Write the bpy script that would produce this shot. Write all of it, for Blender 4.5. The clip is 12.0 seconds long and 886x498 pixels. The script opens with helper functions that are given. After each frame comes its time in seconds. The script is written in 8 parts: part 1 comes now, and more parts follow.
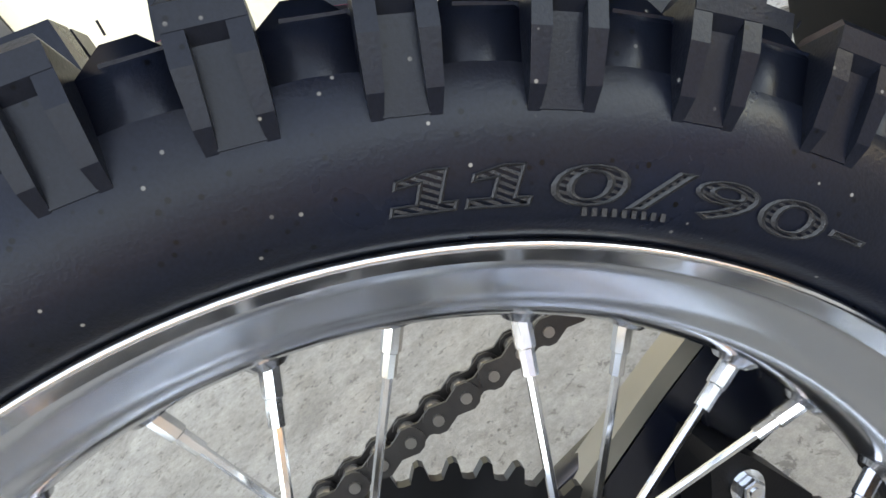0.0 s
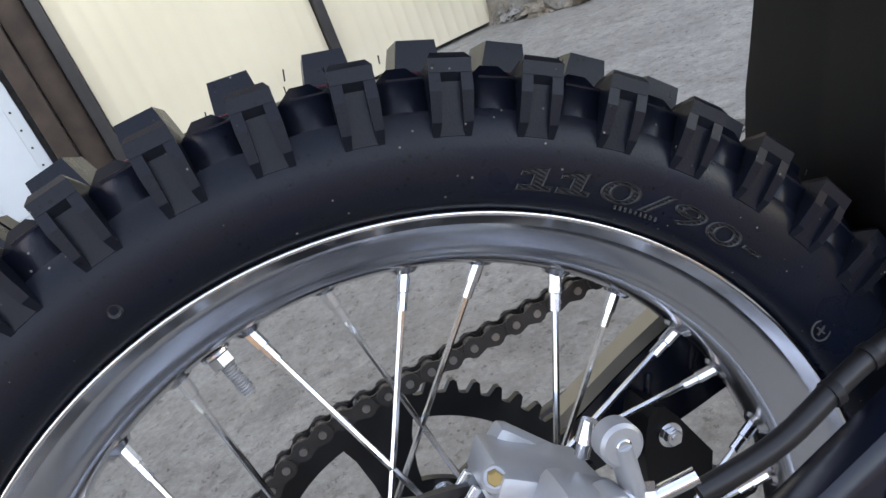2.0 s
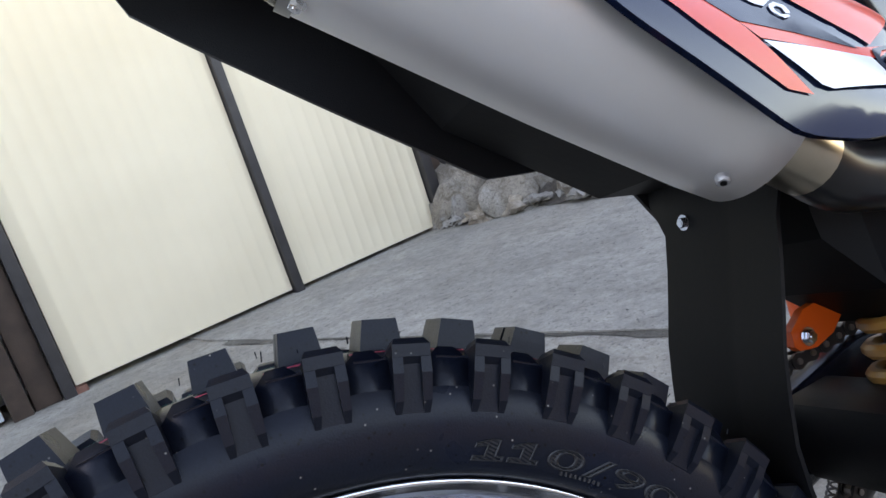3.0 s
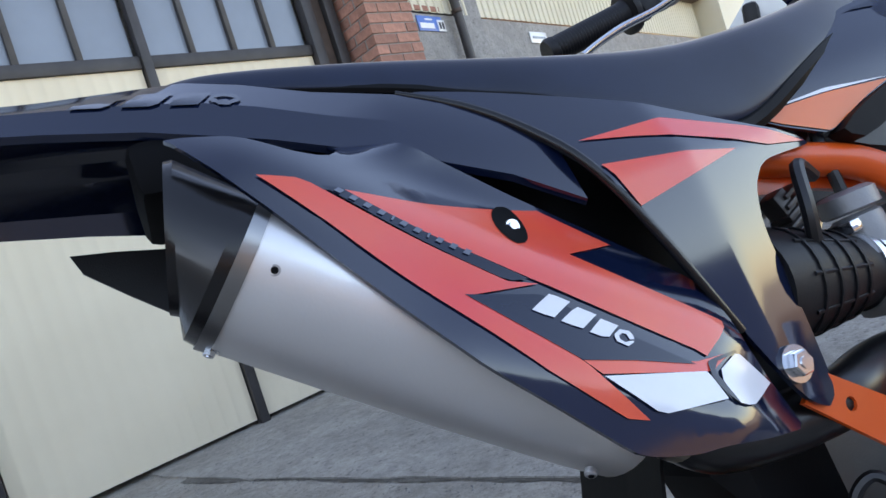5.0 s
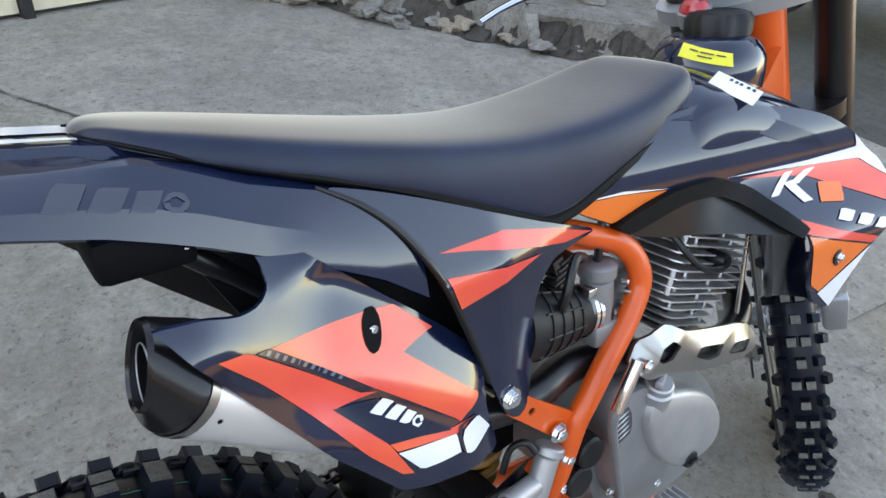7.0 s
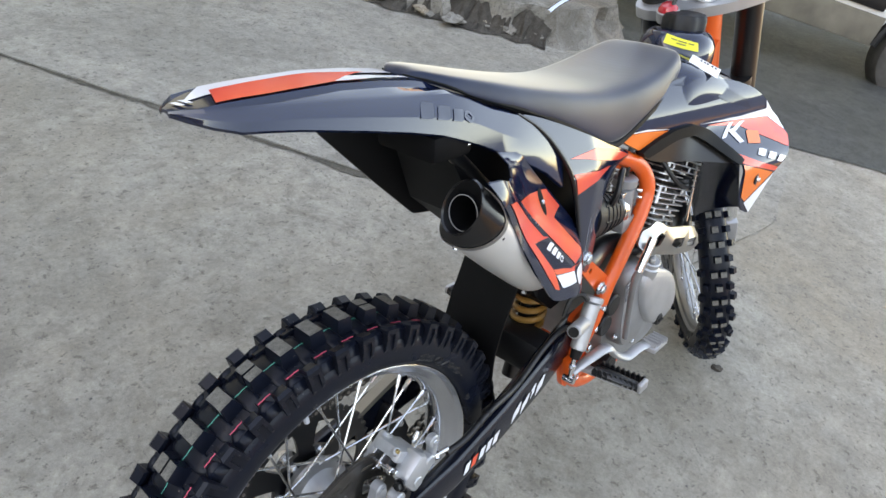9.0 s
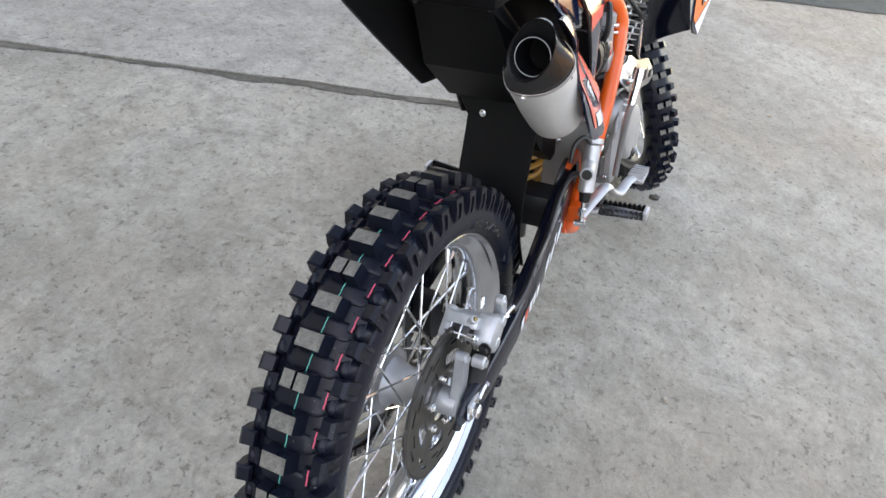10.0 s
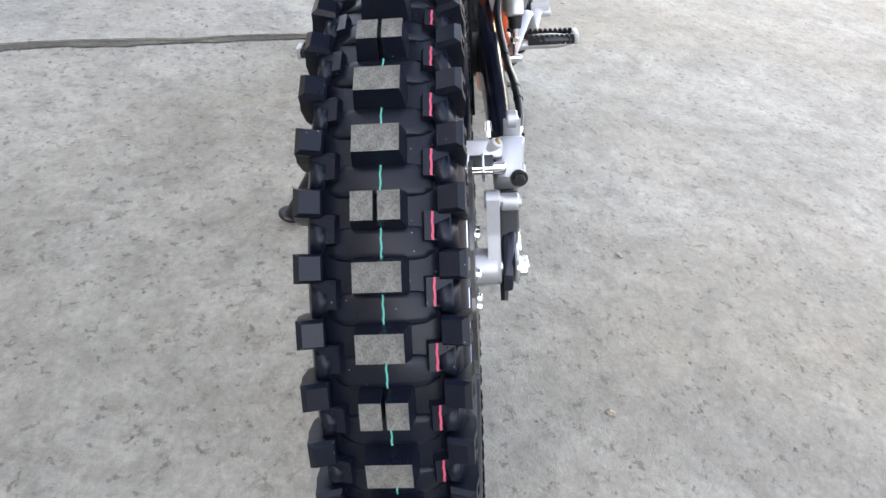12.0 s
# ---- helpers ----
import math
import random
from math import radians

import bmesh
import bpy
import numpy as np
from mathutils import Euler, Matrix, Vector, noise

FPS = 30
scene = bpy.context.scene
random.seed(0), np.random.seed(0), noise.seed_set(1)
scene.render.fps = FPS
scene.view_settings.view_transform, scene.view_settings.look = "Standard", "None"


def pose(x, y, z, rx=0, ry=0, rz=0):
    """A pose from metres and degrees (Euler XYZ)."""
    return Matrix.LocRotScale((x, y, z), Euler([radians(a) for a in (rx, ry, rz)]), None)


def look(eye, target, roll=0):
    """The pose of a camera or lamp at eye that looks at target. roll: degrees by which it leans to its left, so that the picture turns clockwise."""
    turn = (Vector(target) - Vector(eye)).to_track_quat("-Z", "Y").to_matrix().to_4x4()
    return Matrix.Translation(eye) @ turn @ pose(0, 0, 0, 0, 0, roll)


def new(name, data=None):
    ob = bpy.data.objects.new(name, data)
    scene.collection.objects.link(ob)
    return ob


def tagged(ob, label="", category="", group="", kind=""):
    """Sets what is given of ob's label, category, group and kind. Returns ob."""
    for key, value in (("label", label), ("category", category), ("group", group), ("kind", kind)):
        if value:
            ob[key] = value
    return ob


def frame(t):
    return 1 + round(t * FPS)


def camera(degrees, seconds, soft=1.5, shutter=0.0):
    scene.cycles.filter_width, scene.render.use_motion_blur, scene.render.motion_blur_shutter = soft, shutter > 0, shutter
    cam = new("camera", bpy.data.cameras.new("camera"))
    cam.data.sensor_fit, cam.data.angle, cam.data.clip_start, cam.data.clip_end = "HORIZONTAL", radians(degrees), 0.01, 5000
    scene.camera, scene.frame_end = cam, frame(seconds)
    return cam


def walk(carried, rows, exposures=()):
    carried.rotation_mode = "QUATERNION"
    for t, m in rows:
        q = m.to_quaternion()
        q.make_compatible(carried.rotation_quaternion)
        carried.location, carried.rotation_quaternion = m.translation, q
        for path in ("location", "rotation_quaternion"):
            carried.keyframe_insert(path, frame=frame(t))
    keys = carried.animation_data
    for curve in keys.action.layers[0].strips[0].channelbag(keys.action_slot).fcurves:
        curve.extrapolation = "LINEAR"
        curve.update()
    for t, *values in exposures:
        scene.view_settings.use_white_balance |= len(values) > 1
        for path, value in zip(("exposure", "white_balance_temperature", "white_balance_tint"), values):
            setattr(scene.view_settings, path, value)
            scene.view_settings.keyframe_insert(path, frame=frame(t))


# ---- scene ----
LENS = 66.96
PATH = [
    (0.0, 0.1138, -0.1611, 0.6268, 59.71, 30.31, -19.68),
    (0.5, 0.1083, -0.1642, 0.6304, 60.21, 29.89, -20.53),
    (1.0, 0.1072, -0.1954, 0.6328, 59.11, 27.07, -24.55),
    (1.5, 0.0646, -0.258, 0.6626, 64.23, 23.47, -18.05),
    (2.0, 0.0319, -0.2826, 0.6814, 64.14, 19.53, -17.93),
    (2.5, 0.0296, -0.2896, 0.7097, 70.08, 17.82, -20.36),
    (2.8, 0.0331, -0.3108, 0.7185, 76.62, 18.91, -21.16),
    (3.0, 0.0325, -0.3045, 0.7311, 78.86, 17.8, -22.71),
    (3.5, 0.0516, -0.3124, 0.7628, 84.66, 18.84, -23.87),
    (3.7, 0.0553, -0.3183, 0.7705, 86.03, 19.42, -23.84),
    (5.3, 0.0937, -0.3714, 0.8184, 88.01, 15.75, -25.99),
    (5.5, 0.1028, -0.3731, 0.8248, 87.85, 13.24, -27.47),
    (6.0, 0.1096, -0.3487, 0.951, 74.86, 4.74, -32.16),
    (6.5, 0.1162, -0.3691, 1.0662, 63.74, 0.77, -34.17),
    (7.0, 0.053, -0.3841, 1.1694, 55.59, -4.45, -36.36),
    (7.2, 0.0069, -0.392, 1.2037, 53.69, -5.66, -37.25),
    (8.8, -0.3742, -0.4457, 1.2558, 54.17, -11.52, -41.93),
    (9.0, -0.4454, -0.4049, 1.2453, 54.37, -11.33, -46.46),
    (9.5, -0.595, -0.3122, 1.2172, 51.5, -9.75, -54.87),
    (10.0, -0.5971, -0.2089, 1.1528, 48.75, -8.96, -63.53),
    (10.5, -0.5719, -0.0724, 1.1371, 43.86, -9.68, -72.91),
    (11.0, -0.6116, 0.0361, 1.1283, 43.45, -10.05, -85.41),
    (11.5, -0.605, 0.0367, 1.0214, 42.64, -7.19, -89.3),
    (12.0, -0.5812, 0.0288, 0.8015, 52.28, -7.86, -88.48),
]
cam = camera(LENS, 12.0, 1.5)
walk(cam, [(t, pose(x, y, z, a, b, c)) for t, x, y, z, a, b, c in PATH],
     exposures=[(0.0, 3.69, 12900, 18), (0.5, 3.50, 12800, 19), (1.0, 3.38, 12600, 20), (2.0, 2.94, 11000, 22), (2.5, 2.80, 10500, 23), (3.0, 2.76, 9900, 22), (3.5, 2.28, 8800, 19), (5.5, 2.23, 8600, 20), (6.0, 2.44, 10000, 18), (6.5, 2.58, 10300, 17), (7.2, 2.88, 10700, 16), (9.0, 3.05, 12100, 18), (9.5, 3.28, 12200, 19), (10.0, 3.29, 12100, 20), (10.5, 3.28, 12000, 20), (11.0, 3.40, 11800, 21), (11.5, 3.57, 11900, 21), (12.0, 3.62, 11700, 21)])

# ---- light ----
world = bpy.data.worlds.new("world")
scene.world = world
world.use_nodes = True
wn = world.node_tree.nodes
wl = world.node_tree.links
sky = wn.new("ShaderNodeTexSky")
sky.sky_type = "NISHITA"
sky.sun_disc = False
SUN_EL, SUN_AZ = 30.0, -50.0
sky.sun_elevation = radians(SUN_EL)
sky.sun_rotation = radians(SUN_AZ % 360)
sky.air_density, sky.dust_density, sky.ozone_density = 1.0, 0.6, 2.5
wl.new(sky.outputs[0], wn["Background"].inputs[0])
wn["Background"].inputs[1].default_value = 0.15
sun = new("sun", bpy.data.lights.new("sun", "SUN"))
sun.data.energy = 5.0
sun.data.angle = radians(0.5)
sun.data.color = (1.0, 0.84, 0.64)
_az, _el = radians(SUN_AZ), radians(SUN_EL)
sun.matrix_world = look((math.sin(_az) * 20 * math.cos(_el), math.cos(_az) * 20 * math.cos(_el), 20 * math.sin(_el)), (0, 0, 0))


# ---- materials ----
def material(name, color, rough=0.5, metal=0.0, vary=0.15, scale=30.0, bump=0.0, bump_scale=200.0, coat=0.0,
             fine=0.0, tint=None, spec=0.5, rough_vary=0.1, per_object=0.0):
    """A surface with two scales of colour variation, roughness variation and a fine relief."""
    m = bpy.data.materials.new(name)
    m.use_nodes = True
    n, l = m.node_tree.nodes, m.node_tree.links
    p = n["Principled BSDF"]
    tc = n.new("ShaderNodeTexCoord")
    big = n.new("ShaderNodeTexNoise")
    big.inputs["Scale"].default_value, big.inputs["Detail"].default_value = scale, 6
    l.new(tc.outputs["Object"], big.inputs["Vector"])
    ramp = n.new("ShaderNodeMapRange")
    ramp.inputs[1].default_value, ramp.inputs[2].default_value = 0.3, 0.7
    l.new(big.outputs["Fac"], ramp.inputs[0])
    mix = n.new("ShaderNodeMix")
    mix.data_type = "RGBA"
    c2 = tint or tuple(max(0.0, c * (1 - vary)) for c in color)
    mix.inputs[6].default_value = (*color, 1)
    mix.inputs[7].default_value = (*c2, 1)
    l.new(ramp.outputs[0], mix.inputs[0])
    out = mix.outputs[2]
    if fine:
        small = n.new("ShaderNodeTexNoise")
        small.inputs["Scale"].default_value, small.inputs["Detail"].default_value = bump_scale, 3
        l.new(tc.outputs["Object"], small.inputs["Vector"])
        mr = n.new("ShaderNodeMapRange")
        mr.inputs[1].default_value, mr.inputs[2].default_value = 0.3, 0.7
        mr.inputs[3].default_value, mr.inputs[4].default_value = 1 - fine, 1 + fine
        l.new(small.outputs["Fac"], mr.inputs[0])
        mul = n.new("ShaderNodeVectorMath")
        mul.operation = "SCALE"
        l.new(out, mul.inputs[0])
        l.new(mr.outputs[0], mul.inputs["Scale"])
        out = mul.outputs[0]
    if per_object:
        info = n.new("ShaderNodeObjectInfo")
        mo = n.new("ShaderNodeMapRange")
        mo.inputs[3].default_value, mo.inputs[4].default_value = 1 - per_object, 1 + per_object
        l.new(info.outputs["Random"], mo.inputs[0])
        mul = n.new("ShaderNodeVectorMath")
        mul.operation = "SCALE"
        l.new(out, mul.inputs[0])
        l.new(mo.outputs[0], mul.inputs["Scale"])
        out = mul.outputs[0]
    l.new(out, p.inputs["Base Color"])
    rr = n.new("ShaderNodeMapRange")
    rr.inputs[3].default_value = max(0.02, rough - rough_vary * rough)
    rr.inputs[4].default_value = min(1.0, rough + rough_vary * rough)
    l.new(big.outputs["Fac"], rr.inputs[0])
    l.new(rr.outputs[0], p.inputs["Roughness"])
    p.inputs["Metallic"].default_value = metal
    p.inputs["Specular IOR Level"].default_value = spec
    p.inputs["Coat Weight"].default_value = coat
    p.inputs["Coat Roughness"].default_value = 0.04
    if bump:
        bt = n.new("ShaderNodeTexNoise")
        bt.inputs["Scale"].default_value, bt.inputs["Detail"].default_value = bump_scale, 5
        l.new(tc.outputs["Object"], bt.inputs["Vector"])
        b = n.new("ShaderNodeBump")
        b.inputs["Strength"].default_value = bump
        b.inputs["Distance"].default_value = 0.002
        l.new(bt.outputs["Fac"], b.inputs["Height"])
        l.new(b.outputs[0], p.inputs["Normal"])
    return m


def brushed(name, color, rough, axis_scale=(4, 4, 400), metal=1.0):
    m = material(name, color, rough, metal, vary=0.12, scale=14, rough_vary=0.25)
    n, l = m.node_tree.nodes, m.node_tree.links
    tc = n.new("ShaderNodeTexCoord")
    mp = n.new("ShaderNodeMapping")
    mp.inputs["Scale"].default_value = axis_scale
    l.new(tc.outputs["Object"], mp.inputs[0])
    t = n.new("ShaderNodeTexNoise")
    t.inputs["Scale"].default_value, t.inputs["Detail"].default_value = 3, 4
    l.new(mp.outputs[0], t.inputs["Vector"])
    b = n.new("ShaderNodeBump")
    b.inputs["Strength"].default_value, b.inputs["Distance"].default_value = 0.12, 0.0006
    l.new(t.outputs["Fac"], b.inputs["Height"])
    l.new(b.outputs[0], n["Principled BSDF"].inputs["Normal"])
    return m


def concrete(name, base, dark, stain, groove=0.0, scale=1.0):
    """Worn concrete: wide stains, blotches, sand grain, small pits and optional broom lines."""
    m = bpy.data.materials.new(name)
    m.use_nodes = True
    n, l = m.node_tree.nodes, m.node_tree.links
    p = n["Principled BSDF"]
    tc = n.new("ShaderNodeTexCoord")

    def tex(s, d, rough=0.6, distort=0.0):
        t = n.new("ShaderNodeTexNoise")
        t.inputs["Scale"].default_value, t.inputs["Detail"].default_value = s * scale, d
        t.inputs["Roughness"].default_value, t.inputs["Distortion"].default_value = rough, distort
        l.new(tc.outputs["Object"], t.inputs["Vector"])
        return t.outputs["Fac"]

    def rng(v, a, b, c, d):
        r = n.new("ShaderNodeMapRange")
        for i, val in enumerate((a, b, c, d)):
            r.inputs[i + 1].default_value = val
        l.new(v, r.inputs[0])
        return r.outputs[0]

    def mixc(f, a, b):
        x = n.new("ShaderNodeMix")
        x.data_type = "RGBA"
        l.new(f, x.inputs[0])
        for i, c in ((6, a), (7, b)):
            if isinstance(c, tuple):
                x.inputs[i].default_value = (*c, 1)
            else:
                l.new(c, x.inputs[i])
        return x.outputs[2]

    def scaled(c, f):
        v = n.new("ShaderNodeVectorMath")
        v.operation = "SCALE"
        l.new(c, v.inputs[0])
        l.new(f, v.inputs["Scale"])
        return v.outputs[0]

    c = mixc(rng(tex(1.3, 8, 0.65, 0.4), 0.40, 0.66, 0, 0.9), base, dark)
    c = mixc(rng(tex(0.75, 6, 0.62, 0.6), 0.46, 0.66, 0, 0.75), c, stain)
    c = mixc(rng(tex(4.5, 10, 0.75, 0.8), 0.50, 0.62, 0, 0.75), c, dark)
    c = mixc(rng(tex(20, 7, 0.72, 0.5), 0.56, 0.60, 0, 0.65), c, dark)
    c = mixc(rng(tex(38, 5, 0.7, 0.3), 0.58, 0.63, 0, 0.65), c, tuple(v * 0.55 for v in dark))
    c = scaled(c, rng(tex(14, 8, 0.78), 0.34, 0.66, 0.80, 1.15))
    c = scaled(c, rng(tex(70, 6, 0.85), 0.34, 0.66, 0.80, 1.16))
    c = scaled(c, rng(tex(330, 4, 0.85), 0.32, 0.68, 0.90, 1.08))
    pits = n.new("ShaderNodeTexVoronoi")
    pits.inputs["Scale"].default_value = 42 * scale
    l.new(tc.outputs["Object"], pits.inputs["Vector"])
    pit = rng(pits.outputs["Distance"], 0.05, 0.16, 0.45, 1.0)
    gate = rng(tex(5, 4), 0.5, 0.62, 1.0, 0.0)
    mx = n.new("ShaderNodeMath")
    mx.operation = "MAXIMUM"
    l.new(pit, mx.inputs[0])
    l.new(gate, mx.inputs[1])
    c = scaled(c, mx.outputs[0])
    l.new(c, p.inputs["Base Color"])
    p.inputs["Roughness"].default_value = 0.86
    p.inputs["Specular IOR Level"].default_value = 0.3
    add = n.new("ShaderNodeMath")
    add.operation = "ADD"
    l.new(rng(tex(75, 8, 0.8), 0, 1, 0, 1.0), add.inputs[0])
    l.new(rng(pits.outputs["Distance"], 0, 0.2, -0.4, 0), add.inputs[1])
    hgt = add.outputs[0]
    if groove:
        add2 = n.new("ShaderNodeMath")
        add2.operation = "MULTIPLY_ADD"
        l.new(tex(260, 5, 0.9), add2.inputs[0])
        add2.inputs[1].default_value = groove
        l.new(hgt, add2.inputs[2])
        hgt = add2.outputs[0]
    b = n.new("ShaderNodeBump")
    b.inputs["Strength"].default_value, b.inputs["Distance"].default_value = 0.8, 0.008
    l.new(hgt, b.inputs["Height"])
    l.new(b.outputs[0], p.inputs["Normal"])
    return m


# blue in the base colour stands for sky sheen on black rubber
M_RUBBER = material("tyre rubber", (0.0038, 0.0066, 0.0140), 0.30, vary=0.4, scale=22, bump=0.08, bump_scale=900, fine=0.2,
                    tint=(0.0066, 0.0078, 0.0115), spec=0.20, rough_vary=0.35)


def specks(m, color, scale, size):
    """Sparse light specks of dust on a surface."""
    n, l = m.node_tree.nodes, m.node_tree.links
    p = n["Principled BSDF"]
    tc = n.new("ShaderNodeTexCoord")
    # each piece has its own scatter
    oi, mu_, ad = n.new("ShaderNodeObjectInfo"), n.new("ShaderNodeMath"), n.new("ShaderNodeVectorMath")
    mu_.operation = "MULTIPLY"
    mu_.inputs[1].default_value = 7.0
    l.new(oi.outputs["Random"], mu_.inputs[0])
    l.new(tc.outputs["Object"], ad.inputs[0])
    l.new(mu_.outputs[0], ad.inputs[1])
    v = n.new("ShaderNodeTexVoronoi")
    v.inputs["Scale"].default_value = scale
    l.new(ad.outputs[0], v.inputs["Vector"])
    g = n.new("ShaderNodeTexNoise")
    g.inputs["Scale"].default_value = scale * 0.22
    l.new(ad.outputs[0], g.inputs["Vector"])
    a = n.new("ShaderNodeMapRange")
    for i, val in enumerate((size * 0.6, size, 1.0, 0.0)):
        a.inputs[i + 1].default_value = val
    l.new(v.outputs["Distance"], a.inputs[0])
    b = n.new("ShaderNodeMapRange")
    for i, val in enumerate((0.50, 0.58, 0.0, 1.0)):
        b.inputs[i + 1].default_value = val
    l.new(g.outputs["Fac"], b.inputs[0])
    mul = n.new("ShaderNodeMath")
    mul.operation = "MULTIPLY"
    l.new(a.outputs[0], mul.inputs[0])
    l.new(b.outputs[0], mul.inputs[1])
    x = n.new("ShaderNodeMix")
    x.data_type = "RGBA"
    l.new(mul.outputs[0], x.inputs[0])
    l.new(p.inputs["Base Color"].links[0].from_socket, x.inputs[6])
    x.inputs[7].default_value = (*color, 1)
    l.new(x.outputs[2], p.inputs["Base Color"])


specks(M_RUBBER, (0.20, 0.19, 0.17), 150, 0.10)
specks(M_RUBBER, (0.0012, 0.0012, 0.0014), 210, 0.20)
M_KNOB_TOP = material("scuffed rubber", (0.155, 0.148, 0.130), 0.9, vary=0.5, scale=90, bump=0.5, bump_scale=700, fine=0.3)
M_RED_LINE = material("red rubber line", (0.62, 0.07, 0.12), 0.7, vary=0.3, scale=120)
M_GREEN_LINE = material("green rubber line", (0.02, 0.42, 0.33), 0.7, vary=0.3, scale=120)
M_LETTER = material("raised rubber lettering", (0.0095, 0.0105, 0.0130), 0.50, vary=0.3, scale=60, bump=0.3, bump_scale=1500)
M_ALU = brushed("brushed aluminium", (0.36, 0.355, 0.345), 0.32, (5, 300, 5))
M_ALU_MATT = material("cast aluminium", (0.45, 0.45, 0.455), 0.44, 0.7, vary=0.15, scale=20, bump=0.15, bump_scale=600)
M_CASE = material("grey cast case", (0.30, 0.305, 0.31), 0.46, 0.6, vary=0.25, scale=14, bump=0.15, bump_scale=500)
M_CHROME = material("zinc plated steel", (0.78, 0.79, 0.80), 0.16, 1.0, vary=0.12, scale=60)
M_STEEL_DARK = material("dark oiled steel", (0.050, 0.044, 0.041), 0.40, 0.35, vary=0.35, scale=80, bump=0.1, bump_scale=800)
M_DISC = material("brake disc steel", (0.16, 0.155, 0.15), 0.34, 1.0, vary=0.3, scale=50)
M_BLACK_PAINT = material("black painted metal", (0.007, 0.007, 0.008), 0.30, vary=0.3, scale=25)
M_SATIN_BLACK = material("satin black heatproof paint", (0.008, 0.0075, 0.0080), 0.22, vary=0.3, scale=25, bump=0.04, bump_scale=500, spec=0.45)
M_FIN = material("bare cast fins", (0.68, 0.69, 0.70), 0.42, 0.75, vary=0.2, scale=60, bump=0.1, bump_scale=600)
# black plastic; navy of the reflected sky is put into the base colour
M_GLOSS = material("glossy dark plastic", (0.0038, 0.0098, 0.0310), 0.09, vary=0.3, scale=7, coat=0.0, rough_vary=0.3, spec=0.78)
M_MATT_PLASTIC = material("matt black plastic", (0.007, 0.007, 0.008), 0.48, vary=0.3, scale=18, bump=0.15, bump_scale=900, spec=0.35)
M_SHEET_BLACK = material("thin black mudguard sheet", (0.0030, 0.0032, 0.0038), 0.55, vary=0.3, scale=10, bump=0.06, bump_scale=120, spec=0.16)
# navy base and warm sheen paint in the sky reflected by black vinyl
M_SEAT = material("ribbed seat vinyl", (0.0095, 0.0180, 0.0420), 0.37, vary=0.3, scale=16, bump=0.1, bump_scale=900, spec=0.30)
M_SEAT.node_tree.nodes["Principled BSDF"].inputs["Sheen Weight"].default_value = 0.9
M_SEAT.node_tree.nodes["Principled BSDF"].inputs["Sheen Roughness"].default_value = 0.30
M_SEAT.node_tree.nodes["Principled BSDF"].inputs["Sheen Tint"].default_value = (1.0, 0.90, 0.76, 1.0)
_n, _l = M_SEAT.node_tree.nodes, M_SEAT.node_tree.links
_tc, _wv, _bp = _n.new("ShaderNodeTexCoord"), _n.new("ShaderNodeTexWave"), _n.new("ShaderNodeBump")
_wv.bands_direction = "Z"
_wv.inputs["Scale"].default_value, _wv.inputs["Distortion"].default_value = 190, 0.3
_bp.inputs["Strength"].default_value, _bp.inputs["Distance"].default_value = 0.06, 0.0003
_l.new(_tc.outputs["Object"], _wv.inputs["Vector"])
_l.new(_wv.outputs["Fac"], _bp.inputs["Height"])
_l.new(_bp.outputs[0], _n["Principled BSDF"].inputs["Normal"])
M_ORANGE = material("orange powder coat", (0.82, 0.098, 0.012), 0.34, vary=0.12, scale=14, coat=0.2)
M_DECAL_RED = material("coral red decal", (0.78, 0.056, 0.050), 0.24, vary=0.1, scale=9, coat=0.25, tint=(0.84, 0.105, 0.040))
M_DECAL_ORANGE = material("orange decal", (0.86, 0.16, 0.025), 0.26, vary=0.1, scale=9, coat=0.25)
M_DECAL_WHITE = material("white decal", (0.74, 0.75, 0.77), 0.25, vary=0.08, scale=20, coat=0.4)
M_DECAL_PALE = material("pale grey lettering", (0.10, 0.115, 0.15), 0.25, vary=0.1, scale=20, coat=0.5)
M_EMBLEM = material("faint grey lettering film", (0.036, 0.043, 0.060), 0.10, vary=0.1, scale=20, spec=0.78)
M_DECAL_BLACK = material("black decal", (0.0070, 0.0135, 0.0330), 0.12, vary=0.2, scale=12, spec=0.42)
M_ARM = material("blue-black painted arm", (0.0040, 0.0068, 0.0150), 0.24, vary=0.3, scale=14, bump=0.03, bump_scale=300)
# near-black base: the shade inside hollows is put into the colour
M_DEEP_SHADE = material("near-black shade", (0.003, 0.003, 0.0035), 0.7, vary=0.2, scale=40, spec=0.1)
# brown of the base colour stands for a warm reflection
M_PAD = material("smooth plastic with painted warm sheen", (0.013, 0.0115, 0.010), 0.32, vary=0.25, scale=14, bump=0.05, bump_scale=700, spec=0.5)
M_BRASS = material("dull brass", (0.42, 0.30, 0.13), 0.35, 0.9, vary=0.2, scale=60)
M_CAN = material("satin steel can", (0.76, 0.75, 0.735), 0.38, 0.60, vary=0.06, scale=18, bump=0.04, bump_scale=500, rough_vary=0.15)
M_RIM = material("satin aluminium rim", (0.60, 0.63, 0.68), 0.17, 1.0, vary=0.06, scale=8, rough_vary=0.2)
M_CALIPER = material("bright cast alloy", (0.42, 0.43, 0.44), 0.40, 0.55, vary=0.15, scale=40, bump=0.1, bump_scale=500)
M_PIN = material("worn chain pin", (0.34, 0.31, 0.28), 0.35, 0.8, vary=0.3, scale=80)
M_PIPE_TAN = material("heat tinted pipe", (0.55, 0.48, 0.38), 0.30, 1.0, vary=0.25, scale=25)
M_YELLOW = material("yellow sticker", (0.78, 0.72, 0.05), 0.4, vary=0.1, scale=30)
